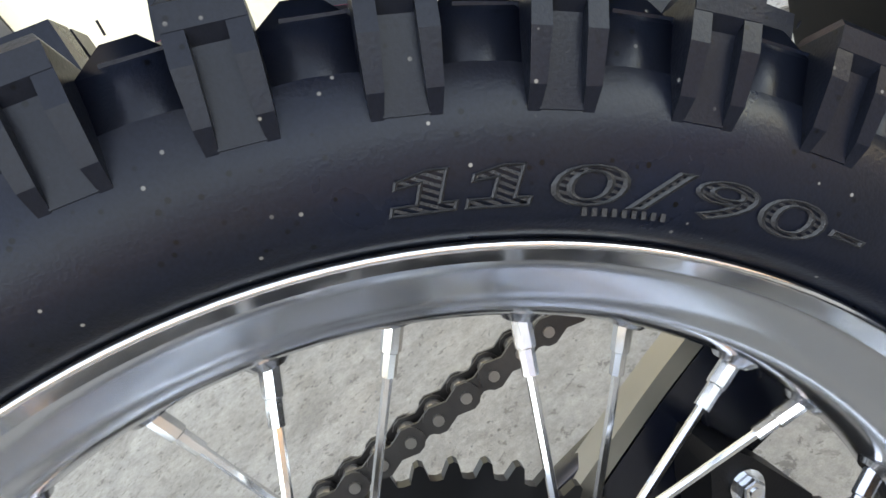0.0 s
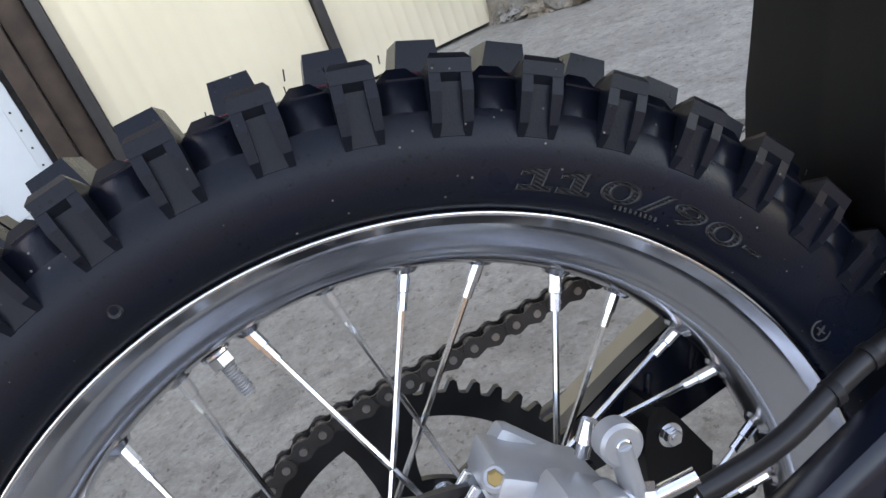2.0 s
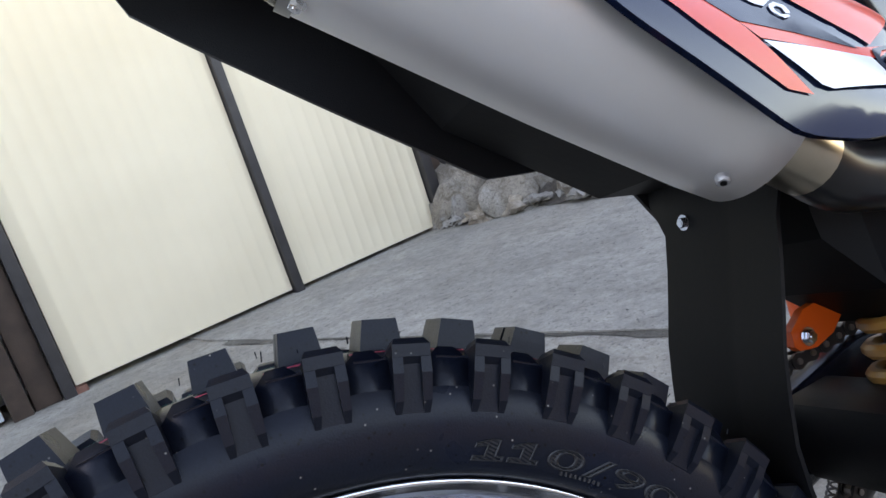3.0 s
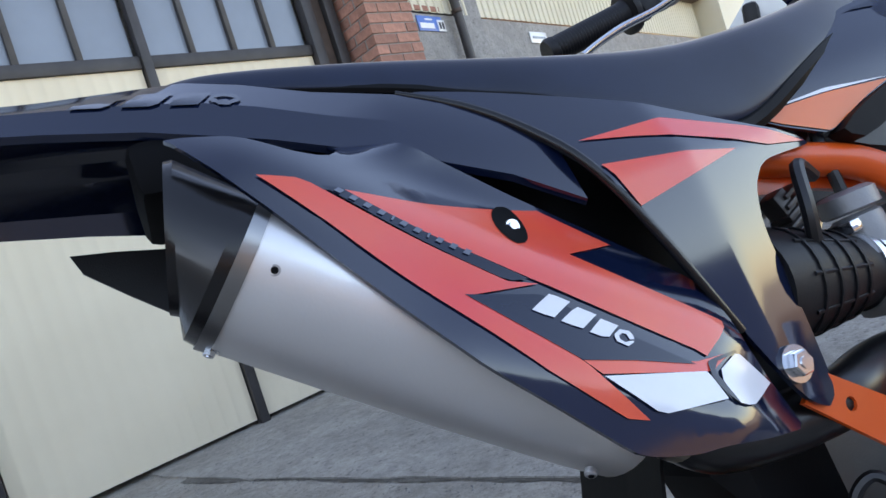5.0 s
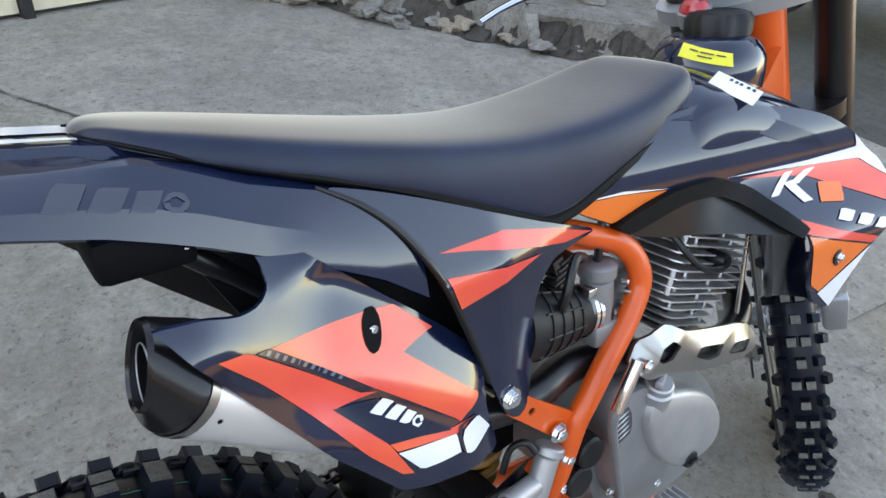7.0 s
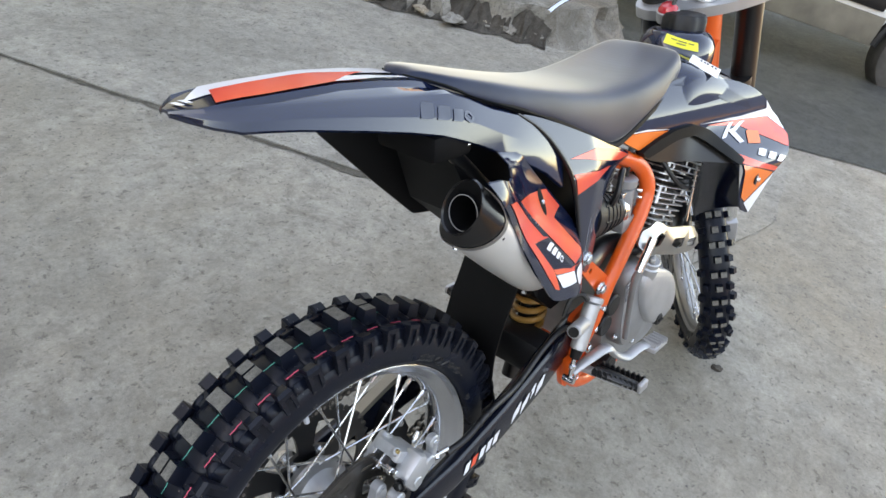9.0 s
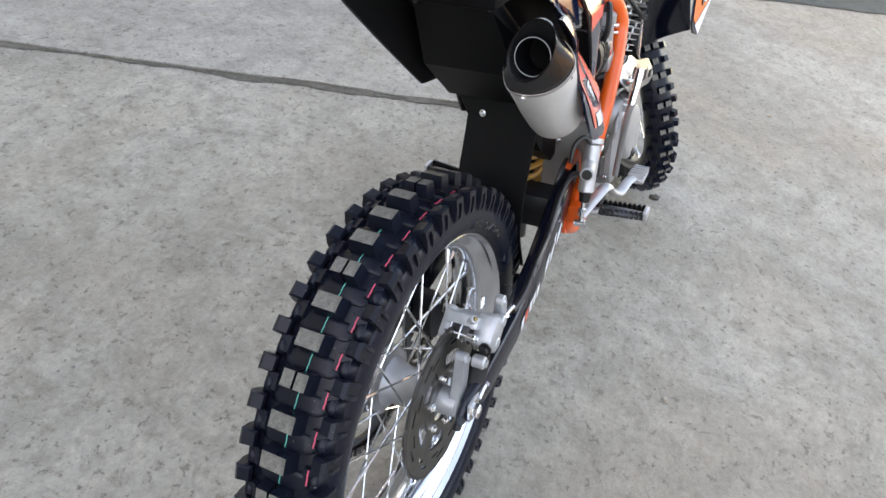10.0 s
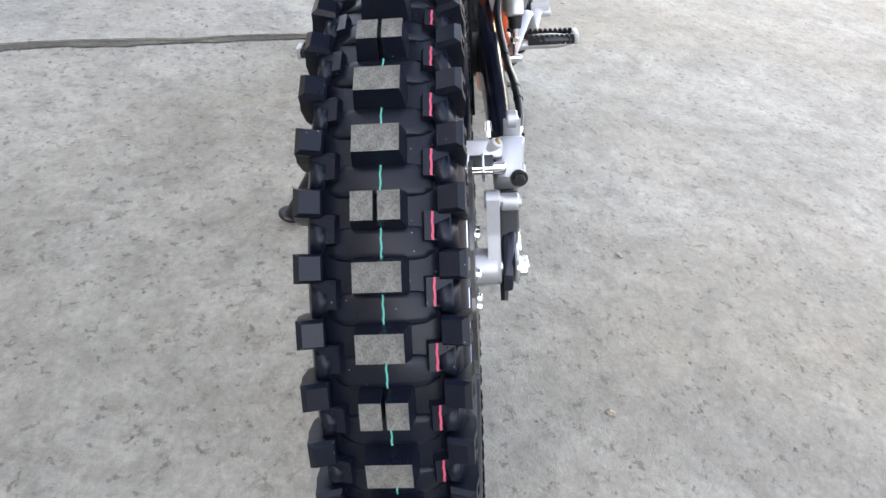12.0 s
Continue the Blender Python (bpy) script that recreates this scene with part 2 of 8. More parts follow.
M_PAPER = material("white paper label", (0.78, 0.79, 0.80), 0.6, vary=0.08, scale=30)
M_PRINT = material("dark print", (0.05, 0.05, 0.06), 0.6, vary=0.1, scale=30)
M_SPRING = material("ochre shock spring", (0.40, 0.185, 0.045), 0.35, vary=0.15, scale=30, coat=0.3)
M_RED_LENS = material("red switch plastic", (0.55, 0.02, 0.03), 0.2, vary=0.2, scale=30, coat=0.6)
M_CABLE = material("black cable sheath", (0.007, 0.007, 0.008), 0.40, vary=0.2, scale=40)
M_GUARD = material("olive grey swingarm", (0.30, 0.275, 0.23), 0.38, 0.6, vary=0.15, scale=20)

M_CONC = concrete("yard concrete", (0.410, 0.378, 0.325), (0.268, 0.242, 0.203), (0.340, 0.285, 0.220), 0.5)
M_CONC2 = concrete("slab concrete", (0.392, 0.366, 0.322), (0.270, 0.25, 0.218), (0.335, 0.297, 0.243), 0.2)
M_JOINT = concrete("dirt in the joint", (0.17, 0.152, 0.125), (0.085, 0.074, 0.06), (0.22, 0.20, 0.165), 0.0, 4.0)
M_RUBBLE = concrete("broken concrete", (0.36, 0.335, 0.30), (0.16, 0.14, 0.115), (0.25, 0.19, 0.14), 0.0, 2.2)
M_ASPHALT = concrete("dark asphalt", (0.085, 0.09, 0.085), (0.05, 0.052, 0.05), (0.07, 0.075, 0.065), 0.0)
M_DIRT = concrete("loose dirt", (0.10, 0.085, 0.07), (0.045, 0.038, 0.032), (0.15, 0.13, 0.11), 0.0, 3.0)
M_EARTH = concrete("bare brown earth", (0.235, 0.165, 0.095), (0.12, 0.082, 0.048), (0.30, 0.225, 0.14), 0.0, 1.5)
M_STONE = concrete("old stone plinth", (0.48, 0.40, 0.31), (0.24, 0.19, 0.15), (0.58, 0.53, 0.47), 0.0, 2.5)
M_FOOT = concrete("rough brown footing", (0.34, 0.29, 0.235), (0.13, 0.105, 0.08), (0.45, 0.41, 0.36), 0.0, 3.5)
M_PLASTER = concrete("grey plaster", (0.36, 0.35, 0.34), (0.29, 0.28, 0.27), (0.33, 0.31, 0.29), 0.0, 0.7)
M_CREAM = material("cream sheet steel", (0.77, 0.655, 0.475), 0.42, vary=0.10, scale=1.6, bump=0.03, bump_scale=40, tint=(0.70, 0.590, 0.420))
M_CREAM_FAR = material("cream cladding", (0.66, 0.60, 0.46), 0.5, vary=0.12, scale=1.2)
M_GATE_FRAME = material("dark gate steel", (0.045, 0.040, 0.040), 0.5, vary=0.35, scale=9, bump=0.2, bump_scale=150)
M_RUST = material("rusty brown post", (0.075, 0.045, 0.032), 0.7, vary=0.5, scale=8, bump=0.4, bump_scale=120)
M_GLAZE = material("grey glazing sheet", (0.21, 0.25, 0.30), 0.22, vary=0.2, scale=2.0, coat=0.3)
M_BRICK = material("red brick", (0.46, 0.215, 0.155), 0.85, vary=0.3, scale=25, bump=0.6, bump_scale=180, fine=0.12, per_object=0.2)
M_MORTAR = material("mortar", (0.30, 0.26, 0.235), 0.95, vary=0.25, scale=40, bump=0.6, bump_scale=200)
M_WHITE_PAINT = material("white van paint", (0.70, 0.71, 0.70), 0.25, vary=0.12, scale=3.0, coat=0.4)
M_WHITE_DOOR = material("white painted door", (0.66, 0.70, 0.72), 0.4, vary=0.08, scale=4.0)
M_GLASS_DARK = material("dark van glass", (0.05, 0.07, 0.07), 0.06, vary=0.2, scale=4.0, coat=0.5)
M_DUSTY_TYRE = material("dusty tyre", (0.085, 0.078, 0.070), 0.85, vary=0.35, scale=14, bump=0.3, bump_scale=200)
M_DUST = material("dried mud film", (0.20, 0.175, 0.135), 0.85, vary=0.4, scale=6, bump=0.3, bump_scale=60)
M_WHEEL_GREY = material("dusty steel wheel", (0.27, 0.25, 0.22), 0.55, 0.3, vary=0.3, scale=14)
M_ROOF = material("weathered roof edge", (0.22, 0.16, 0.13), 0.8, vary=0.3, scale=4)
M_BLUE_PLATE = material("blue enamel plate", (0.05, 0.16, 0.50), 0.3, vary=0.1, scale=20)
M_BROWN_WALL = material("brown block wall", (0.26, 0.18, 0.11), 0.85, vary=0.4, scale=0.9, bump=0.3, bump_scale=40)
M_BLUE_WALL = material("navy for reflections", (0.030, 0.062, 0.150), 0.6, vary=0.25, scale=0.8, bump=0.2, bump_scale=30)
M_BOARD = material("dark worn board", (0.020, 0.019, 0.018), 0.7, vary=0.5, scale=12, bump=0.4, bump_scale=90)


# ---- building helpers ----
def empty(name, m=None, **tags):
    ob = new(name)
    ob.empty_display_size = 0.1
    if m is not None:
        ob.matrix_basis = m
    return tagged(ob, **tags)


def finish(name, bm, mat, parent=None, label="", smooth=40, fix=True):
    if fix:
        bmesh.ops.recalc_face_normals(bm, faces=bm.faces)
    me = bpy.data.meshes.new(name)
    bm.to_mesh(me)
    bm.free()
    for x in (mat if isinstance(mat, (list, tuple)) else [mat]):
        me.materials.append(x)
    if smooth:
        me.polygons.foreach_set("use_smooth", [True] * len(me.polygons))
        me.set_sharp_from_angle(angle=radians(smooth))
    ob = new(name, me)
    if parent is not None:
        ob.parent = parent
    if label:
        ob["label"] = label
    return ob


def part(name, bm, mat, parent, label="", smooth=40):
    return finish(name, bm, mat, parent, label, smooth)


def frame_of(d):
    d = Vector(d).normalized()
    a = Vector((0, 0, 1)) if abs(d.z) < 0.9 else Vector((1, 0, 0))
    u = d.cross(a).normalized()
    return u, d.cross(u).normalized(), d


def ring(bm, c, u, v, r, seg, r2=None):
    r2 = r if r2 is None else r2
    return [bm.verts.new(Vector(c) + u * (r * math.cos(2 * math.pi * k / seg)) + v * (r2 * math.sin(2 * math.pi * k / seg))) for k in range(seg)]


def bridge(bm, a, b, closed=True):
    n = len(a)
    for k in range(n if closed else n - 1):
        j = (k + 1) % n
        bm.faces.new((a[k], a[j], b[j], b[k]))


def rod(bm, a, b, r, r2=None, seg=12, cap=True, bevel=0.0):
    """A round bar from a to b, with a small chamfer at its ends."""
    a, b = Vector(a), Vector(b)
    u, v, d = frame_of(b - a)
    r2 = r if r2 is None else r2
    rings = []
    if bevel:
        rings = [ring(bm, a, u, v, r - bevel, seg), ring(bm, a + d * bevel, u, v, r, seg),
                 ring(bm, b - d * bevel, u, v, r2, seg), ring(bm, b, u, v, r2 - bevel, seg)]
    else:
        rings = [ring(bm, a, u, v, r, seg), ring(bm, b, u, v, r2, seg)]
    for p, q in zip(rings, rings[1:]):
        bridge(bm, p, q)
    if cap:
        bm.faces.new(rings[0][::-1])
        bm.faces.new(rings[-1])
    return bm


def curve_points(pts, sub=6):
    """Catmull-Rom through the points."""
    p = [Vector(q) for q in pts]
    if len(p) < 3:
        return p
    out = []
    for i in range(len(p) - 1):
        a, b, c, d = p[max(i - 1, 0)], p[i], p[i + 1], p[min(i + 2, len(p) - 1)]
        for k in range(sub):
            t = k / sub
            out.append(0.5 * ((2 * b) + (c - a) * t + (2 * a - 5 * b + 4 * c - d) * t * t + (3 * b - a - 3 * c + d) * t ** 3))
    return out + [p[-1]]


def pipe(bm, pts, r, seg=10, sub=6, flat=1.0, closed=False):
    """A tube swept through the points; r is one radius or one for each point given."""
    q = curve_points(pts, sub) if sub else [Vector(x) for x in pts]
    n = len(q)
    rs = [r] * n if not isinstance(r, (list, tuple)) else [np.interp(i / (n - 1) * (len(r) - 1), range(len(r)), r) for i in range(n)]
    u, v, d = frame_of(q[1] - q[0])
    prev = None
    first = None
    for i in range(n):
        d2 = (q[min(i + 1, n - 1)] - q[max(i - 1, 0)]).normalized()
        u = (u - d2 * u.dot(d2)).normalized()
        v = d2.cross(u)
        rg = ring(bm, q[i], u, v, rs[i], seg, rs[i] * flat)
        if prev:
            bridge(bm, prev, rg)
        else:
            first = rg
        prev = rg
    bm.faces.new(first[::-1])
    bm.faces.new(prev)
    return bm


def turned(bm, profile, seg=64, centre=(0, 0, 0), closed=False, axis=(0, 1, 0), a0=0.0, a1=2 * math.pi):
    """A body of revolution about an axis through centre: profile rows are (radius, along)."""
    u, v, d = frame_of(axis)
    c = Vector(centre)
    full = abs(a1 - a0) > 6.28
    cols = []
    for k in range(seg if full else seg + 1):
        a = a0 + (a1 - a0) * k / seg
        w = u * math.cos(a) + v * math.sin(a)
        cols.append([bm.verts.new(c + w * r + d * y) for r, y in profile])
    n = len(cols)
    for k in range(n if full else n - 1):
        A, B = cols[k], cols[(k + 1) % n]
        m = len(profile)
        for i in range(m if closed else m - 1):
            j = (i + 1) % m
            if (A[i].co - B[i].co).length < 1e-9 and (A[j].co - B[j].co).length < 1e-9:
                continue
            try:
                bm.faces.new((A[i], A[j], B[j], B[i]))
            except ValueError:
                pass
    return bm


def box(bm, c, s, m=None, bevel=0.0, taper=(1, 1)):
    """A box about c; taper narrows its top in x and y; bevel rounds its edges."""
    t = bmesh.new()
    hx, hy, hz = s[0] / 2, s[1] / 2, s[2] / 2
    vs = []
    for z, kx, ky in ((-hz, 1, 1), (hz, *taper)):
        vs.append([t.verts.new((sx * hx * kx, sy * hy * ky, z)) for sx, sy in ((-1, -1), (1, -1), (1, 1), (-1, 1))])
    t.faces.new(vs[0][::-1])
    t.faces.new(vs[1])
    bridge(t, vs[0], vs[1])
    if bevel:
        bmesh.ops.bevel(t, geom=list(t.edges), offset=bevel, segments=2, affect="EDGES", profile=0.5)
    mm = Matrix.Translation(c) @ (m if m is not None else Matrix.Identity(4))
    t.transform(mm)
    tmp = bpy.data.meshes.new("tmp")
    t.to_mesh(tmp)
    t.free()
    bm.from_mesh(tmp)
    bpy.data.meshes.remove(tmp)
    return bm


def rounded(outline, cut=0.25, times=2):
    """Corner cutting on a closed outline."""
    p = [Vector((a, b)) for a, b in outline]
    for _ in range(times):
        q = []
        for i in range(len(p)):
            a, b = p[i], p[(i + 1) % len(p)]
            q += [a.lerp(b, cut), a.lerp(b, 1 - cut)]
        p = q
    return [(v.x, v.y) for v in p]


def sheet(outline, depth, thick=0.0025, step=0.02, lift=0.0, axis="y", holes=()):
    """A curved panel: an outline in the side view (x, z), its third coordinate from depth(x, z), with a thickness inwards."""
    bm = bmesh.new()
    f = bm.faces.new([bm.verts.new((a, 0, b)) for a, b in outline])
    bm.normal_update()
    bmesh.ops.triangulate(bm, faces=[f])
    xs = [a for a, _ in outline]
    zs = [b for _, b in outline]
    for lo, hi, no in ((min(xs), max(xs), (1, 0, 0)), (min(zs), max(zs), (0, 0, 1))):
        k = 1
        while lo + k * step < hi:
            c = lo + k * step
            bmesh.ops.bisect_plane(bm, geom=list(bm.verts) + list(bm.edges) + list(bm.faces), plane_co=(c * no[0], 0, c * no[2]), plane_no=no)
            k += 1
    bmesh.ops.remove_doubles(bm, verts=list(bm.verts), dist=1e-5)
    diagonal = [e for e in bm.edges if len(e.link_faces) == 2 and abs(e.verts[0].co.x - e.verts[1].co.x) > 1e-5 and abs(e.verts[0].co.z - e.verts[1].co.z) > 1e-5]
    bmesh.ops.dissolve_edges(bm, edges=diagonal, use_verts=True)
    for v in bm.verts:
        v.co.y = depth(v.co.x, v.co.z) + lift
    if thick:
        s = 1 if thick > 0 else -1
        res = bmesh.ops.extrude_face_region(bm, geom=list(bm.faces), use_keep_orig=True)
        for g in res["geom"]:
            if isinstance(g, bmesh.types.BMVert):
                g.co.y += thick
    return bm


def skin(sections, caps=True, closed=True):
    """A body through sections of equally many points."""
    bm = bmesh.new()
    rows = [[bm.verts.new(p) for p in s] for s in sections]
    for a, b in zip(rows, rows[1:]):
        bridge(bm, a, b, closed)
    if caps and closed:
        bm.faces.new(rows[0][::-1])
        bm.faces.new(rows[-1])
    return bm


def hexbolt(bm, at, way, r=0.006, h=0.005, washer=True):
    """A hexagon head with its washer flange."""
    at, way = Vector(at), Vector(way).normalized()
    if washer:
        rod(bm, at, at + way * h * 0.35, r * 1.45, seg=16)
        at = at + way * h * 0.35
    rod(bm, at, at + way * h, r, seg=6, bevel=r * 0.12)
    rod(bm, at + way * h, at + way * h * 1.15, r * 0.45, seg=10)
    return bm


def clamp01(v):
    return min(max(v, 0.0), 1.0)


# ---- the yard ----
def ragged(points, amp, seed, step=0.06):
    """An outline with broken, uneven edges."""
    rnd = random.Random(seed)
    out = []
    for i, a in enumerate(points):
        b = points[(i + 1) % len(points)]
        a, b = Vector(a), Vector(b)
        n = max(1, int((b - a).length / step)) if (b - a).length < 9 else 1
        nrm = Vector((a.y - b.y, b.x - a.x)).normalized()
        for k in range(n):
            p = a.lerp(b, k / n)
            if n > 1:
                p = p + nrm * (amp * (noise.noise(Vector((p.x * 3, p.y * 3, seed))) + 0.5 * noise.noise(Vector((p.x * 14, p.y * 14, seed)))) + rnd.uniform(-0.2, 0.2) * amp)
            out.append((p.x, p.y))
    return out


def slab(name, outline, z0, z1, mat, bevel=0.006):
    bm = bmesh.new()
    top = [bm.verts.new((x, y, z1)) for x, y in outline]
    low = [bm.verts.new((x, y, z0)) for x, y in outline]
    bridge(bm, low, top)
    f = bm.faces.new(top)
    if bevel:
        bmesh.ops.bevel(bm, geom=list(f.edges), offset=bevel, segments=2, affect="EDGES")
    return finish(name, bm, mat, smooth=30)


bm = bmesh.new()
bm.faces.new([bm.verts.new(p) for p in ((-150, -150, 0), (150, -150, 0), (150, 150, 0), (-150, 150, 0))])
tagged(finish("ground", bm, M_CONC, smooth=0), "worn grey concrete yard with stains and fine grit", "ground", kind="structure")

# out of view; added to put brown into the bike's reflections
bm = bmesh.new()
box(bm, (0.5, -6.05, -0.02), (26.0, 6.7, 0.06), bevel=0.01)
tagged(finish("dirt_ground", bm, M_EARTH, smooth=0), "unseen brown ground added so that the panels reflect brown", "ground", kind="structure")

SLAB = [(1.62, 0.10), (0.017, 3.20), (-0.35, 4.1), (1.56, 4.6), (2.05, 3.62), (2.62, 2.58), (3.15, 1.76), (3.40, 1.2), (3.3, 0.25), (2.4, 0.0)]
tagged(slab("pavement_slab", ragged(SLAB, 0.02, 3), -0.05, 0.010, M_CONC2), "light grey concrete slab with a chipped edge along the joint", "pavement", kind="structure")

bm = bmesh.new()
rnd = random.Random(5)
line = [Vector((1.60, 0.12, 0)), Vector((1.056, 1.215, 0)), Vector((0.39, 2.53, 0)), Vector((0.0, 3.22, 0))]
prev = None
for i in range(3):
    for k in range(40):
        p = line[i].lerp(line[i + 1], k / 40)
        w = 0.022 + 0.022 * noise.noise(p * 4) + rnd.uniform(0, 0.012)
        q = (bm.verts.new((p.x - 0.89 * max(w, 0.006) - 0.006, p.y - 0.45 * max(w, 0.006), 0.0035)), bm.verts.new((p.x + 0.012, p.y + 0.006, 0.006)))
        if prev:
            bm.faces.new((prev[0], prev[1], q[1], q[0]))
        prev = q
tagged(finish("joint_dirt", bm, M_JOINT, smooth=0), "dark dirt lying in the joint between slabs", "dirt", kind="stuff")

TERRACE = [(1.58, 4.02), (2.08, 3.62), (2.66, 2.60), (3.18, 1.78), (3.75, 1.75), (4.2, 1.9), (4.4, 2.6), (5.5, 9.0), (1.2, 9.0)]
bm = bmesh.new()
o = ragged(TERRACE, 0.06, 8, 0.07)
hi = [bm.verts.new((x, y, 0.20 + 0.03 * noise.noise(Vector((x * 2, y * 2, 1))))) for x, y in o]
c = Vector((3.4, 5.0, 0))
mid = [bm.verts.new((x - 0.07 * (x - c.x) / 2 + 0.03 * noise.noise(Vector((x * 9, y * 9, 4))) * 0, y, 0.11)) for x, y in o]
lo = [bm.verts.new((x + (x - c.x) * 0.02, y + (y - c.y) * 0.05, -0.03)) for x, y in o]
for m_, (x, y) in zip(mid, o):
    k = 1.0 + 0.05 * noise.noise(Vector((x * 6, y * 6, 9)))
    m_.co = Vector((c.x + (x - c.x) * k, c.y + (y - c.y) * k, 0.10 + 0.04 * noise.noise(Vector((x * 7, y * 7, 2)))))
bridge(bm, lo, mid)
bridge(bm, mid, hi)
bm.faces.new(hi)
tagged(finish("raised_ground", bm, M_RUBBLE, smooth=30), "raised broken concrete ground with a crumbling edge", "ground", kind="structure")


def lump(name, at, size, mat, seed, label, category="rock", group="", jag=0.35, flat=1.0):
    """A broken stone: an icosphere pushed about by noise and flattened below."""
    bm = bmesh.new()
    bmesh.ops.create_icosphere(bm, subdivisions=3, radius=1.0)
    for v in bm.verts:
        d = v.co.normalized()
        k = 1 + jag * noise.noise(d * 1.6 + Vector((seed, 0, 0))) + 0.3 * jag * noise.noise(d * 5 + Vector((0, seed, 0)))
        v.co = Vector((d.x * k * size[0], d.y * k * size[1], max(d.z * k * size[2] * flat, -0.35 * size[2])))
    ob = finish(name, bm, mat, smooth=28)
    ob.matrix_basis = pose(at[0], at[1], at[2] + 0.33 * size[2], 0, 0, seed * 47 % 360)
    return tagged(ob, label, category, group)


# crumbling edge: jagged chips of all sizes with loose dirt between them
EDGE = [Vector((1.62, 3.98, 0)), Vector((2.06, 3.58, 0)), Vector((2.64, 2.56, 0)), Vector((3.16, 1.74, 0))]
rnd = random.Random(21)
for i in range(46):
    t = rnd.random() * 2.999
    p = EDGE[int(t)].lerp(EDGE[int(t) + 1], t % 1)
    sz = rnd.choice((0.03, 0.04, 0.05, 0.07, 0.09)) * (1.25 - 0.22 * t)
    lump("concrete_lump", (p.x + rnd.gauss(0, 0.05), p.y + rnd.gauss(0, 0.05), rnd.uniform(0.0, 0.05)), (sz * rnd.uniform(1.0, 1.7), sz, sz * rnd.uniform(0.45, 0.8)), M_RUBBLE if i % 4 else M_STONE, i + 1,
         "broken lump of old concrete at the crumbling edge", "rubble", "rubble along the edge", jag=0.75)
for i, (x, y, sx, sy, sz) in enumerate(((1.94, 4.08, .36, .28, .38), (2.12, 3.78, .34, .25, .26), (2.36, 3.42, .28, .18, .15))):
    lump("foot_stone", (x, y, 0.0), (sx, sy, sz), M_FOOT, i + 61, "large rounded stone of the rough footing by the gate", "rock", "footing stones", jag=0.28)
bm = bmesh.new()
prev = None
for i in range(3):
    for k in range(36):
        p = EDGE[i].lerp(EDGE[i + 1], k / 36)
        w0 = 0.05 + 0.10 * abs(noise.noise(p * 4)) + rnd.uniform(0, 0.03)
        w1 = 0.10 + 0.12 * abs(noise.noise(p * 3 + Vector((5, 0, 0))))
        q = [bm.verts.new((p.x + f * 0.87, p.y + f * 0.50, z)) for f, z in ((-w0, 0.0172), (-w0 * 0.3, 0.035), (w1 * 0.4, 0.13), (w1, 0.213))]
        for r in q[1:3]:
            r.co += Vector((rnd.uniform(-.02, .02), rnd.uniform(-.02, .02), rnd.uniform(-.025, .025)))
        if prev:
            bridge(bm, prev, q, False)
        prev = q
tagged(finish("edge_dirt", bm, M_DIRT, smooth=0), "dark loose dirt along the crumbling edge", "dirt", kind="stuff")
for i, (x, y, sx, sy, sz) in enumerate(((2.95, 3.3, .45, .16, .07), (3.3, 2.55, .35, .15, .05), (2.6, 4.0, .3, .2, .08))):
    lump("concrete_slab_piece", (x, y, 0.19), (sx, sy, sz), M_RUBBLE, i + 31, "flat broken piece of concrete lying on the raised ground", "rubble", "slab pieces", jag=0.3)
# flat sheet, darker than the concrete yard
bm = bmesh.new()
bm.faces.new([bm.verts.new((x, y, 0.006)) for x, y in ragged([(3.28, 0.34), (3.85, -0.54), (6.0, -3.6), (16, -3.6), (16, 9), (4.6, 9), (4.2, 1.9), (3.38, 1.35)], 0.03, 6)])
tagged(finish("asphalt", bm, M_ASPHALT, smooth=0), "dark asphalt beyond the concrete", "road", kind="structure")
for i, pts in enumerate((((2.35, 3.6, .22), (2.6, 3.45, .26), (2.85, 3.6, .23), (3.05, 3.35, .25), (3.25, 3.5, .22)),
                         ((2.3, 3.9, .25), (2.5, 3.7, .32), (2.65, 3.85, .27), (2.5, 4.0, .24)))):
    bm = bmesh.new()
    pipe(bm, pts, 0.011, 8, 8)
    tagged(finish("old_hose", bm, M_CABLE), "black hose lying in a loose loop on the rubble", "hose")

# grit
bm = bmesh.new()
rnd = random.Random(11)
for _ in range(1500):
    if rnd.random() < 0.6:
        x, y = rnd.uniform(-1.2, 2.2), rnd.uniform(-1.4, 2.6)
    else:
        t = rnd.random()
        x, y = 1.6 - 1.6 * t + rnd.gauss(0, 0.06) - 0.03, 0.12 + 3.08 * t + rnd.gauss(0, 0.05)
    s = rnd.choice((0.0012, 0.0016, 0.002, 0.003, 0.0045)) * rnd.uniform(0.7, 1.3)
    z = 0.0166 if (x - 1.62) * 0.888 + (y - 0.1) * 0.46 > 0.03 and y < 4 and x < 3.2 and x > 0.0 and y > 0.1 else 0.0
    vs = [bm.verts.new((x + s * a * rnd.uniform(.7, 1.3), y + s * b * rnd.uniform(.7, 1.3), z + s * c_)) for a, b, c_ in
          ((1, 0, 0), (-.5, .9, 0), (-.5, -.9, 0), (0.1, 0, 1.0))]
    for f in ((0, 1, 3), (1, 2, 3), (2, 0, 3)):
        bm.faces.new([vs[k] for k in f])
tagged(finish("grit", bm, material("grit stone", (0.30, 0.28, 0.26), 0.9, vary=0.6, scale=3.0), smooth=0), "scattered grit and small chips on the concrete", "grit", kind="stuff")
